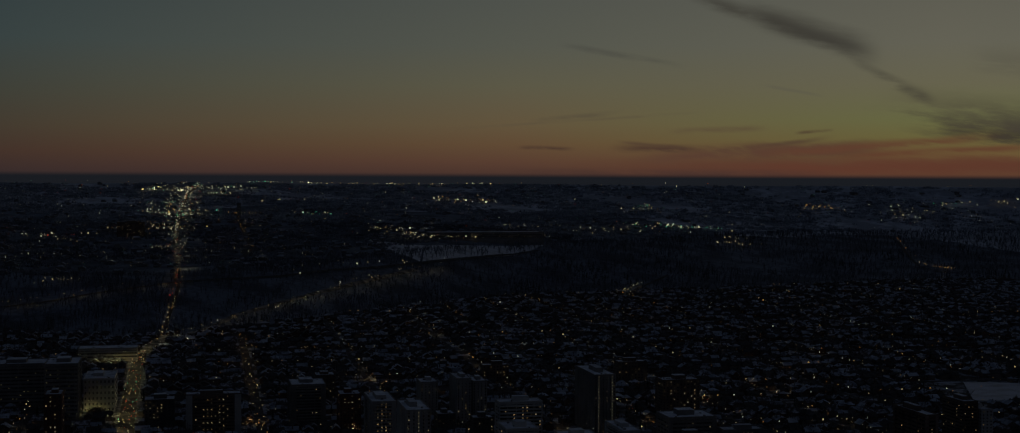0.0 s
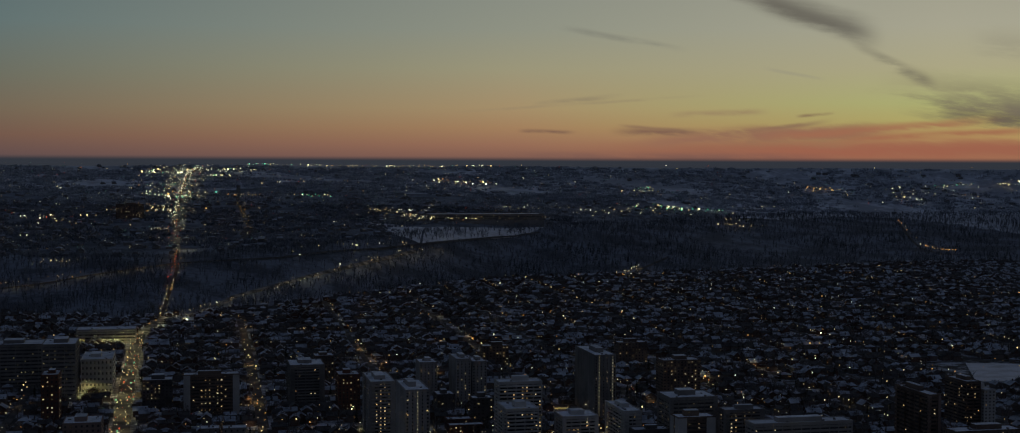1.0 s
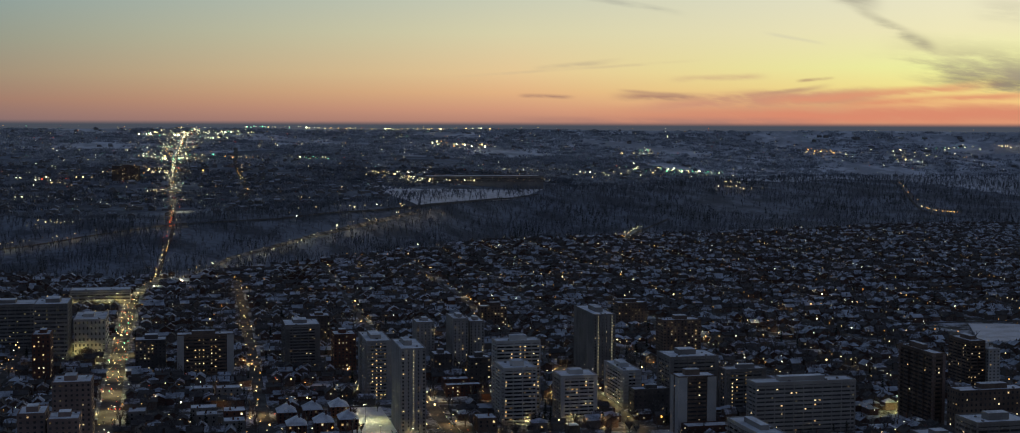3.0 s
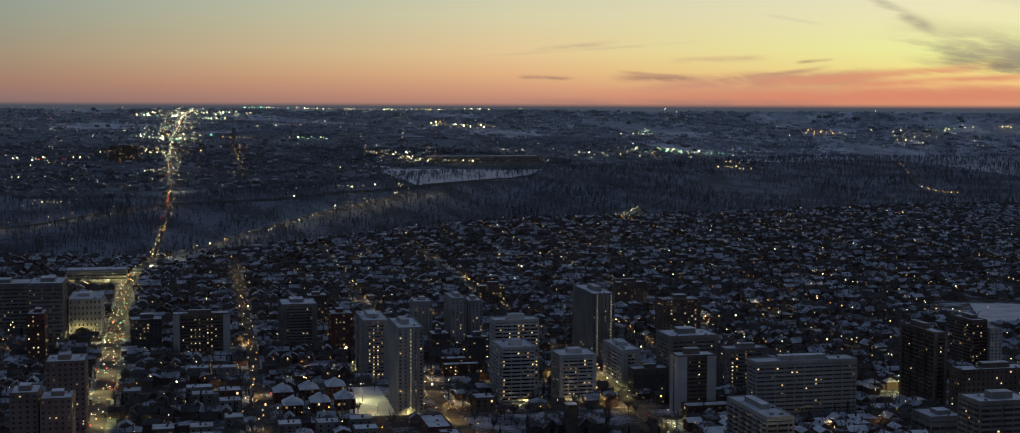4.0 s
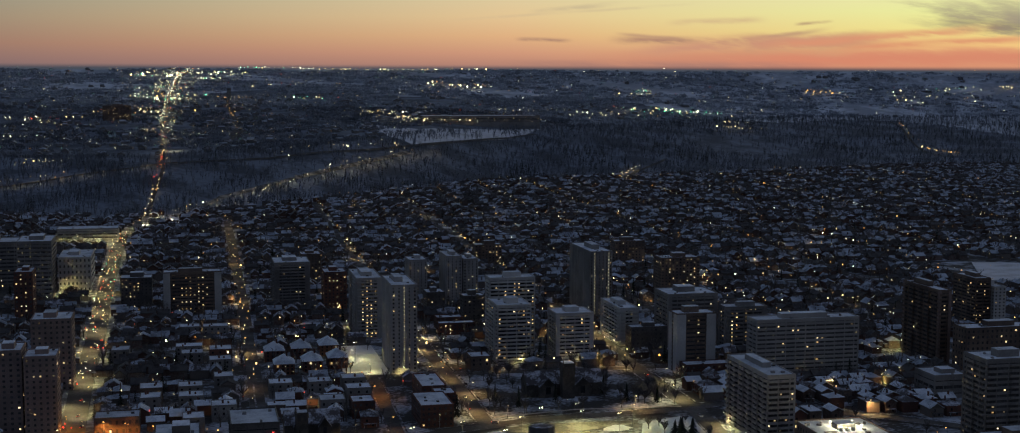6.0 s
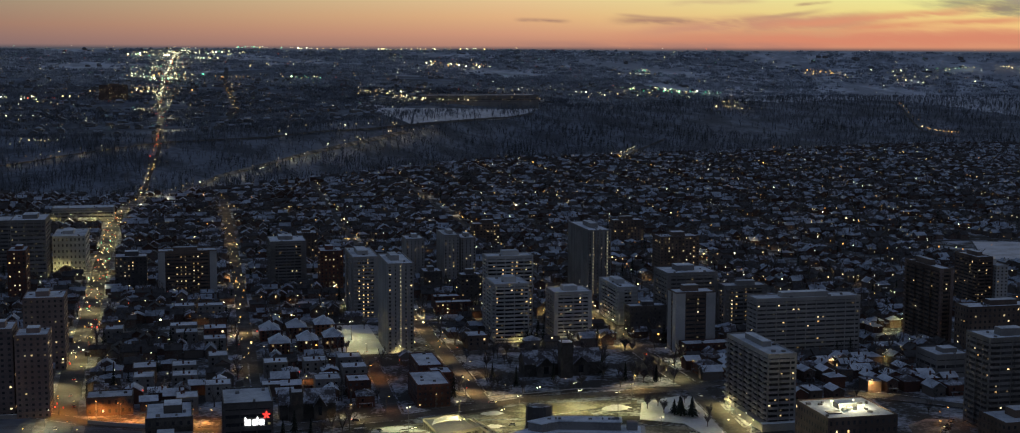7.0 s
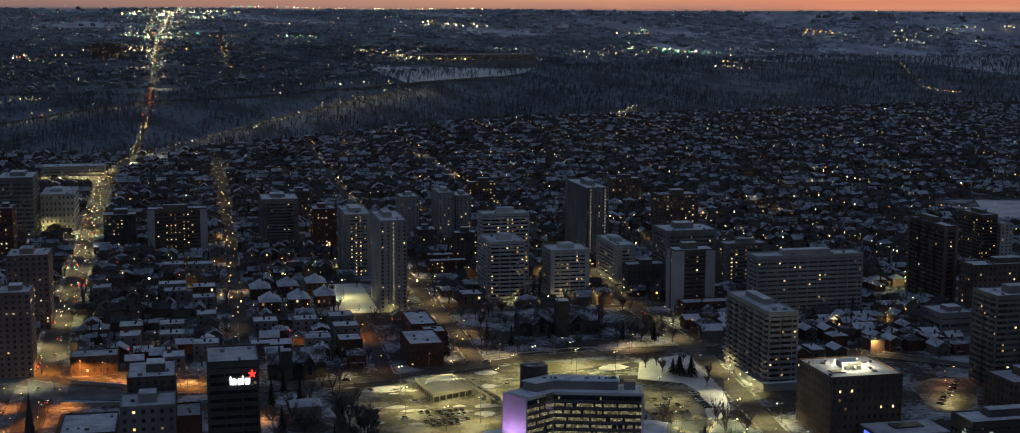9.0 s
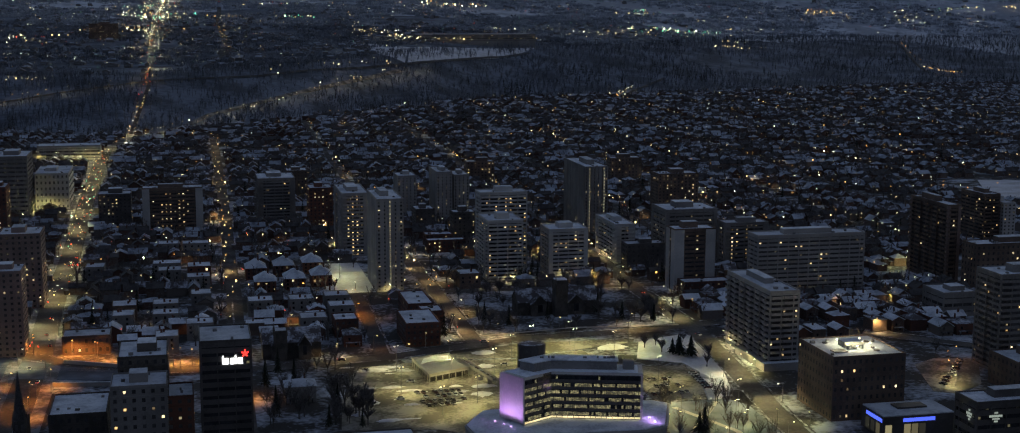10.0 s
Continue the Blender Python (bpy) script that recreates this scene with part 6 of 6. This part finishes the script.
podium = new("podium_building")
podium.matrix_basis = pose(K[0], K[1], 0)
tagged(podium, "low wide podium with a snowy roof and glass front", "building")
POD = [(-29, -40), (-39, -10), (-32, 12), (0, 24), (50, 30), (57, 26), (52, -9), (42, -16), (16, -20), (6, -30)]
part("wall", prism(bmesh.new(), POD, 0, 6.9), CONCRETE, podium)
part("roof", prism(bmesh.new(), [(x * 0.985, y * 0.985) for x, y in POD], 6.9, 7.35), SNOW, podium, "snowy podium roof")
part("edge_beam", prism(bmesh.new(), [(x * 1.01, y * 1.01) for x, y in POD], 6.0, 6.85), WHITE, podium, "white roof edge")
part("front_block", prism(bmesh.new(), [(-14, -60), (-14, -26), (17, -28), (17, -60)], 0, 8.6), CONCRETE, podium, "front council block")
part("front_block_roof", prism(bmesh.new(), [(-13.5, -60), (-13.5, -26.4), (16.5, -28.4), (16.5, -60)], 8.6, 9.0), SNOW, podium, "snowy front block roof")
part("roof_dome", tube(bmesh.new(), 2, -36, 9.0, 9.9, 4.2, 3.6, 16), SNOW_PATCHY, podium, "low round roof light")
mg = mesh_of("glass_pane", box(0.1, 2.9, -0.1, 0.05, 0, 3.6), OFFICE)
for k in range(11):
    p = Vector((16.5, -20.2)) + Vector((26, 4.1)) * k / 11
    again("glass_pane", mg, podium, p.x, p.y - 0.1, 1.6, 0.156)
P_LIGHT = bulb("purple_bulb", 4800, (0.66, 0.36, 1.0), 0.5, 95)
for n, (x, y) in enumerate(((-21.6, -10.3), (-25.6, -6.3), (-18.6, -14.3))):
    f = thing("flood_light", "small purple flood light on the podium roof", "flood light", 0, 0, 0)
    f.matrix_basis = pose(K[0] + x, K[1] + y, 7.35)
    part("base", box(-0.3, 0.3, -0.3, 0.3, 0, 0.5), STEEL, f)
    part("lens", box(-0.35, 0.35, -0.35, 0.35, 0.5, 0.7), glowing("purple_lens", (0.8, 0.55, 1.0), (0.8, 0.5, 1.0), 4, 7), f, "glowing purple lens")
    li = new("bulb", P_LIGHT)
    li.parent, li.matrix_basis = f, look((0, 0, 1.0), (3.9, 4.2, 8.5))
P2 = bulb("purple_roof_bulb", 420, (0.62, 0.32, 1.0), 0.5, 0)
for n, (x, y) in enumerate(((45, 0), (47, -6))):
    f = thing("flood_light", "small purple flood light on the podium roof", "flood light", 0, 0, 0)
    f.matrix_basis = pose(K[0] + x, K[1] + y, 7.35)
    part("base", box(-0.3, 0.3, -0.3, 0.3, 0, 0.5), STEEL, f)
    part("lens", box(-0.4, 0.4, -0.4, 0.4, 0.5, 0.75), glowing("purple_lens", (0.85, 0.7, 1.0), (0.8, 0.6, 1.0), 5, 8), f, "glowing purple lens")
    li = new("bulb", P2)
    li.parent, li.location = f, (0, 0, 2.0)

bridge = thing("footbridge", "raised concrete footbridge over the car park", "footbridge", 181, 838)
bridge.rotation_euler[2] = radians(GRID) + math.atan2(788 - 836, 192 - 182)
part("deck", box(0, 45, -1.6, 1.6, 4.4, 5.0), CONCRETE, bridge)
for y in (-1.6, 1.45):
    part("parapet", box(0, 45, y, y + 0.15, 5.0, 6.1), CONCRETE, bridge)
part("deck_snow", box(0.2, 44.8, -1.2, 1.2, 5.0, 5.12), SNOW_PATCHY, bridge)
for x in (2, 14, 26, 38):
    part("pillar", box(x, x + 1, -1.2, 1.2, 0, 4.4), CONCRETE, bridge)

# thin ridges of ploughed snow between the rows of the lot
rp = random.Random(91)
for k in range(26):
    s0, r0 = rp.uniform(116, 172), rp.uniform(752, 852)
    if s0 < 154 or r0 < 806:
        heap(s0, r0, rp.uniform(3, 13), rp.uniform(1.0, 2.4), rp.uniform(0.25, 0.6), 940 + k)

# low parking deck with a snowy top and open lit sides
deck = thing("car_deck", "low concrete car deck with ploughed snow on top", "car deck", 155.6, 845.7, 0)
dc = [(0, 0), (1.5, -18), (3.4, -35.5), (26.8, -24.9), (23, -10.5), (21.4, 5.3)]
part("deck", prism(bmesh.new(), dc, 3.7, 4.5), CONCRETE, deck)
# solid dark core: stands for the shade inside the open parking level
part("core", prism(bmesh.new(), [(11 + (x - 11) * 0.82, -14 + (y + 14) * 0.82) for x, y in dc], 0, 3.7), DARK, deck, "dark block painted in for the shade of the open level")
part("deck_snow", prism(bmesh.new(), [(6, -2), (3, -12), (6, -9), (12, -6), (19, -7), (20, 2), (12, 3)], 4.5, 4.9), SNOW_PLAIN, deck, "ploughed snow on the deck")
for (ax, ay), (bx_, by) in zip(dc, dc[1:] + dc[:1]):
    n_post = max(2, int(math.hypot(bx_ - ax, by - ay) / 4))
    wall_bm = bmesh.new()
    dx, dy = (bx_ - ax), (by - ay)
    ln = math.hypot(dx, dy)
    ox, oy = -dy / ln * 0.15, dx / ln * 0.15
    prism(wall_bm, [(ax + ox, ay + oy), (ax - ox, ay - oy), (bx_ - ox, by - oy), (bx_ + ox, by + oy)], 4.5, 5.4)
    part("parapet", wall_bm, CONCRETE, deck)
    for k in range(n_post):
        px, py = ax + dx * k / n_post, ay + dy * k / n_post
        px, py = 11 + (px - 11) * 0.97, -14 + (py + 14) * 0.97
        part("post", box(px - 0.25, px + 0.25, py - 0.25, py + 0.25, 0, 3.7), CONCRETE, deck)

# bank tower sign: plain white bars and a red burst
sign = thing("lit_sign", "white and red glowing roof sign on a dark tower", "sign", 43, 722, 0)
SIGN_W = glowing("sign_white", (1, 1, 1), (0.95, 0.98, 1.0), 2.4, 2.6)
SIGN_R = glowing("sign_red", (1.0, 0.03, 0.03), (1.0, 0.05, 0.03), 2.4, 2.8)
def round_block(x0, x1, z0, z1, cut):
    """An upright block with cut corners."""
    bm = bmesh.new()
    prof = [(x0 + cut, z0), (x1 - cut, z0), (x1, z0 + cut), (x1, z1 - cut), (x1 - cut, z1), (x0 + cut, z1), (x0, z1 - cut), (x0, z0 + cut)]
    front, back = [bm.verts.new((x, -0.3, z)) for x, z in prof], [bm.verts.new((x, -0.05, z)) for x, z in prof]
    bm.faces.new(front)
    bm.faces.new(back[::-1])
    for k in range(8):
        bm.faces.new((front[k], back[k], back[(k + 1) % 8], front[(k + 1) % 8]))
    return bm


for x0, x1, z0, z1 in ((9.5, 10.2, 39.7, 43.7), (10.3, 12.3, 39.7, 42.5), (12.9, 14.8, 39.7, 42.5), (14.9, 15.6, 39.7, 43.7), (16.0, 18.3, 39.7, 42.5)):
    part("bar", round_block(x0, x1, z0, z1, 0.3), SIGN_W, sign, "glowing white bar")
for k in range(5):
    bm = box(-0.32, 0.32, -0.22, -0.06, 0.25, 1.7)
    bmesh.ops.rotate(bm, verts=bm.verts[:], matrix=Matrix.Rotation(k * math.tau / 5, 3, "Y"))
    bmesh.ops.translate(bm, verts=bm.verts[:], vec=(19.3, 0, 44.3))
    part("ray", bm, SIGN_R, sign, "glowing red ray")

pav = thing("shop_pavilion", "low flat-roofed shop with a blue glowing fascia", "shop", 345, 677)
shut(342, 384, 673, 702)
part("wall", box(0, 36, 0, 21, 0, 10), DARK, pav)
part("roof", box(0.3, 35.7, 0.3, 20.7, 10, 10.5), SNOW, pav, "snowy flat roof")
part("roof_well", box(12, 27, 9, 16, 10.5, 11.3), DARK, pav, "dark rooftop plant well")
part("fascia", box(10, 26, -0.25, -0.03, 7.3, 9.0), LAMP_BLUE, pav, "blue glowing fascia")
part("fascia", box(-0.25, -0.03, 1, 16, 7.3, 9.0), LAMP_BLUE, pav, "blue glowing fascia")
for x in (1.2, 10.6, 14.4, 18.2):
    part("shop_window", box(x, x + 3.2, -0.12, 0.05, 1, 6.2), OFFICE, pav)
for y in (3, 8, 13):
    part("shop_window", box(-0.12, 0.05, y, y + 3.6, 1, 6.2), OFFICE, pav)

gas = thing("canopy_shop", "low shop with a bright yellow-lit canopy", "shop", 503, 968)
shut(498, 530, 962, 990)
part("wall", box(2, 20, 6, 16, 0, 4.5), WHITE, gas)
part("canopy", box(0, 22, 0, 16, 4.6, 5.4), SNOW, gas, "snowy canopy")
part("canopy_light", box(0.3, 21.7, -0.1, -0.02, 3.9, 4.6), glowing("canopy_glow", (1.0, 0.85, 0.30), (1.0, 0.88, 0.36), 1.6, 2.2), gas, "glowing yellow fascia")
for x in (0.5, 10.5, 20.5):
    part("post", box(x, x + 0.5, 0.3, 0.8, 0, 4.6), STEEL, gas)

# marks on the dark office block: plain pale bars
mark = thing("lit_mark", "pale glowing emblem bars on an office front", "sign", 354.9, 618, 0)
MARK = glowing("pale_mark", (0.8, 0.95, 0.8), (0.85, 0.95, 0.85), 0.28, 0.36)
for k, (x0, x1, z0, z1) in enumerate(((8.3, 9.9, 28.3, 29.0), (6.0, 12.0, 26.8, 27.7), (7.4, 10.8, 25.7, 26.4), (8.3, 9.9, 24.6, 25.3))):
    part("bar", box(x0, x1, -0.2, -0.04, z0, z1), MARK, mark, "pale glowing bar")
mark = thing("lit_mark", "pale glowing emblem bars on an office end wall", "sign", 354.9, 618, 0)
for y0, y1, z0, z1 in ((4.6, 5.8, 28.6, 29.3), (3.2, 7.4, 27.0, 27.9), (3.8, 6.8, 25.8, 26.6), (4.6, 5.8, 24.6, 25.3)):
    part("bar", box(-0.2, -0.04, y0, y1, z0, z1), MARK, mark, "pale glowing bar")


# ---- churches ----
def church(s, r, turn, w, d, h, rise, tower_xy, tw, th, label, spire=0.0, material=STONE):
    ob = thing("church", label, "church", s, r, None, turn)
    part("nave", box(0, w, 0, d, 0, h), material, ob)
    g = bmesh.new()
    a = [[g.verts.new((x, y, z)) for y, z in ((0.1, h), (d - 0.1, h), (d / 2, h + rise - 0.5))] for x in (0.05, w - 0.05)]
    for q in a:
        g.faces.new(q)
    for k in range(3):
        g.faces.new((a[0][k], a[0][(k + 1) % 3], a[1][(k + 1) % 3], a[1][k]))
    part("gable_wall", g, material, ob)
    part("roof", gable(bmesh.new(), -0.4, w + 0.4, -0.5, d + 0.5, h, h + rise, "x"), SNOW_PATCHY, ob, "steep snowy nave roof")
    for x in (w * 0.15, w * 0.6):
        t = part("transept", box(x, x + w * 0.22, -4, 0.5, 0, h * 0.9), material, ob)
        part("transept_roof", gable(bmesh.new(), x - 0.3, x + w * 0.22 + 0.3, -4.3, d * 0.5, h * 0.9, h * 0.9 + rise * 0.75, "y"), SNOW_PATCHY, t, "steep snowy side roof")
        tri = bmesh.new()
        tri.faces.new([tri.verts.new(p) for p in ((x, -4.01, h * 0.9), (x + w * 0.22, -4.01, h * 0.9), (x + w * 0.11, -4.01, h * 0.9 + rise * 0.72))])
        bmesh.ops.solidify(tri, geom=tri.faces[:], thickness=0.4)
        part("transept_gable", tri, material, t)
        part("window", box(x + w * 0.08, x + w * 0.14, -4.1, -3.9, h * 0.3, h * 0.85), GLASS, t)
    x, y = tower_xy
    t = part("bell_tower", box(x, x + tw, y, y + tw, 0, th), material, ob, "square stone bell tower")
    for q, e in ((x - 0.3, y - 0.3), (x + tw - 0.7, y - 0.3), (x - 0.3, y + tw - 0.7), (x + tw - 0.7, y + tw - 0.7)):
        part("pinnacle", tube(bmesh.new(), q + 0.5, e + 0.5, th - 3, th + 3.2, 0.7, 0.08, 6), material, t)
    for k in range(2):
        part("louvre", box(x + 1 + k * (tw / 2 - 0.3), x + tw / 2 - 0.6 + k * (tw / 2 - 0.3), y - 0.06, y + 0.1, th * 0.7, th * 0.9), DARK, t)
    if spire:
        part("spire", tube(bmesh.new(), x + tw / 2, y + tw / 2, th, th + spire, tw * 0.5, 0.05, 8), SHINGLE, t, "slender dark spire")
    else:
        part("tower_roof", box(x + 0.3, x + tw - 0.3, y + 0.3, y + tw - 0.3, th, th + 0.3), SNOW, t)
    return ob


church(240, 952, 0, 52, 16, 8.5, 7.5, (22, -9), 8, 23.5, "large stone church with a square bell tower in snow")
church(78, 878, 0, 32, 16, 9, 7, (6, -5), 7, 17, "stone church with gabled roofs beside the road")
church(-37, 737, 0, 4, 30, 10, 4, (0.2, -2), 5.5, 16, "dark stone church with a slender spire", 22)
manse = thing("villa", "old stone villa in a snowy garden", "house", 84, 790)
house_parts(manse, random.Random(5), 15, 13, 8.5, "x", CONCRETE, SNOW, "hip")

# ---- nearer trees, each with trunk and crown ----
def tree_thing(kind, label, t, c, tm, cm):
    ob = new("tree")
    tagged(ob, label, "tree")
    for name, (v, f), m in (("trunk", t, tm), ("crown", c, cm)):
        me = bpy.data.meshes.new(name)
        me.from_pydata(v.tolist(), [], f.tolist())
        me.materials.append(m)
        p = new(name, me)
        p.parent = ob
    return ob


PROTO = [tree_thing("bare", "tall leafless tree standing in snow", *bare_tree(500 + k, 11, 16, 1.0), BARK, BARK) for k in range(5)]
FIR = [tree_thing("fir", "dark evergreen conifer standing in snow", *conifer(520 + k, 12), BARK, NEEDLE) for k in range(2)]
DENSE = [tree_thing("bare", "broad leafless tree with dense dark twigs in snow", *bare_tree(540 + k, 13, 30, 1.7), BARK, BARK) for k in range(3)]
rt = random.Random(31)
tree_first = set()


def plant(pool, s, r, h, wide=0.9):
    ob = pool[rt.randrange(len(pool))]
    x, y = xy(s, r)
    m = pose(x, y, float(gz(x, y)), 0, 0, rt.uniform(0, 360))
    if ob.name not in tree_first:
        tree_first.add(ob.name)
    else:
        ob = copy_thing(ob, m)
    ob.matrix_basis = m @ Matrix.Diagonal((h * wide, h * wide, h, 1))


for k in range(22):
    plant(PROTO, rt.uniform(74, 122), rt.uniform(745, 850), rt.uniform(11, 19))
for k in range(26):
    plant(PROTO, rt.uniform(250, 302), rt.uniform(640, 752), rt.uniform(9, 16))
for k in range(34):
    plant(PROTO, rt.choice((rt.uniform(208, 238), rt.uniform(296, 332), rt.uniform(208, 332))), rt.choice((rt.uniform(908, 938), rt.uniform(985, 1020))), rt.uniform(9, 16))
for s0, r0, h in ((90, 812, 17), (84, 846, 14), (101, 748, 11), (78, 770, 15), (108, 776, 13), (228, 925, 14), (216, 940, 13), (300, 926, 13), (318, 918, 12), (268, 700, 13), (255, 936, 12), (116, 744, 9), (76, 820, 16), (290, 945, 14)):
    plant(FIR, s0, r0, h, 0.9)
for s0, r0, h in ((306, 838, 11), (311, 834, 12), (308, 846, 10), (303, 842, 9), (266, 702, 10), (270, 706, 11)):
    plant(FIR, s0, r0, h, 1.7)
for k in range(27):
    s0, r0 = rt.uniform(209, 330), rt.uniform(908, 1018)
    if not (236 < s0 < 296 and 938 < r0 < 972):
        plant(DENSE, s0, r0, rt.uniform(8, 14), 1.1)
for k in range(18):
    plant(DENSE, rt.uniform(100, 124), rt.uniform(745, 800), rt.uniform(8, 15), 1.0)
for s0, r0 in ((136, 1052), (133, 1080), (137, 1108), (134, 1138), (148, 1146), (158, 1130), (300, 862), (318, 866), (312, 812), (298, 846), (320, 830), (292, 858)):
    plant(DENSE, s0, r0, rt.uniform(6, 10), 1.0)
for k in range(40):
    s0, r0 = rt.uniform(-30, 145), rt.uniform(905, 1150)
    if is_free([s0], [r0], 1.0)[0]:
        plant(PROTO, s0, r0, rt.uniform(8, 14))
for k in range(30):
    s0, r0 = rt.uniform(370, 500), rt.uniform(800, 965)
    if is_free([s0], [r0], 1.0)[0]:
        plant(PROTO, s0, r0, rt.uniform(8, 13))
# parapets beside the railway and the street bridge
for pts in (((-330, 928), (-64, 914)), ((-28, 892), (22, 866)), ((-330, 868), (-60, 850)), ((-30, 846), (22, 838))):
    (a0, b0), (a1, b1) = pts
    wall = thing("parapet_wall", "low concrete wall with snow on top beside the railway", "wall", a0, b0, 0, math.degrees(math.atan2(b1 - b0, a1 - a0)))
    ln = math.hypot(a1 - a0, b1 - b0)
    part("wall", box(0, ln, -0.25, 0.25, 0, 2.2), CONCRETE, wall)
    part("coping_snow", box(0, ln, -0.4, 0.4, 2.2, 2.45), SNOW, wall, "snow on the wall")
# tracks of the railway
for off in (0, 4.5):
    for g in (-0.75, 0.75):
        road("railway_rail", [(-330, 906 + off + g), (-62, 886 + off + g), (20, 862 + off + g)], 0.25, STEEL, 0.5, "steel rail in the snow", keep=False)

# roof plant of the brick office block
plant_box = thing("roof_plant", "grey roof plant with dark vents on a snowy roof", "roof plant", 333.6, 706, 30.9)
part("casing", box(14, 24, 17, 24, 0, 2.6), GREY, plant_box)
part("casing_snow", box(14.3, 23.7, 17.3, 23.7, 2.6, 2.85), SNOW, plant_box, "snow on the plant")
# no hollow here: a low dark block gives the recess its shade
part("well", box(5, 12, 9, 14, 0, 0.5), DARK, plant_box, "dark block painted in for a shaded roof recess")
for x in (15, 18.3, 21.6):
    part("vent", tube(bmesh.new(), x, 14.6, 0, 1.8, 1.1, 1.0, 10), STEEL, plant_box)
for x, y in ((9, 28), (27, 9), (30, 26)):
    part("vent", tube(bmesh.new(), x, y, 0, 0.6, 1.5, 1.3, 10), DARK, plant_box)

# flood lamps round the roof plant of the brick office block
for x, y in ((13, 15.5), (17, 12.5), (25.5, 16), (25, 26), (13, 26)):
    f = thing("roof_lamp", "bright lamp beside the roof plant", "lamp", 335 + x, 706 + y, 30.3)
    part("post", tube(bmesh.new(), 0, 0, 0, 2.4, 0.08, 0.06), STEEL, f)
    part("lamp_head", box(-0.35, 0.35, -0.35, 0.35, 2.4, 2.8), LAMP_WHITE, f, "glowing lamp head")
    li = new("bulb", B_ROOF)
    li.parent, li.location = f, (0, 0, 3.2)


# ploughed banks along the nearer roads
def banks(pts, width):
    for sg in (-1, 1):
        edge = []
        for k, (a, b) in enumerate(pts):
            p, q = pts[max(k - 1, 0)], pts[min(k + 1, len(pts) - 1)]
            d = Vector((q[0] - p[0], q[1] - p[1])).normalized()
            edge.append((a - sg * d.y * (width / 2 + 0.7), b + sg * d.x * (width / 2 + 0.7)))
        road("snow_bank", edge, 1.1, SNOW_PATCHY, 0.45, "ploughed bank of snow beside the road", keep=False)


banks([(-200, 930), (-64, 921), (-27, 893), (20, 866), (75, 858), (140, 867)], 12)
banks([(152, 869), (196, 884)], 12)
banks([(207, 887), (227, 893), (309, 899), (326, 901)], 12)
banks([(344, 905), (361, 908), (425, 870), (480, 823)], 12)
banks([(300, 560), (312, 711), (327, 820), (334, 880)], 13)
banks([(336, 915), (338, 1008), (338, 1020)], 13)
banks([(200, 901), (202, 1010), (202, 1026)], 11)
banks([(202, 1042), (202, 1150)], 11)
banks([(144, 878), (148, 994), (148, 1028)], 9)
banks([(60, 870), (61, 990), (62, 1028)], 8.5)
banks([(-38, 1035), (55, 1037)], 9)
banks([(70, 1038), (140, 1038)], 9)
banks([(156, 1037), (195, 1034)], 9)
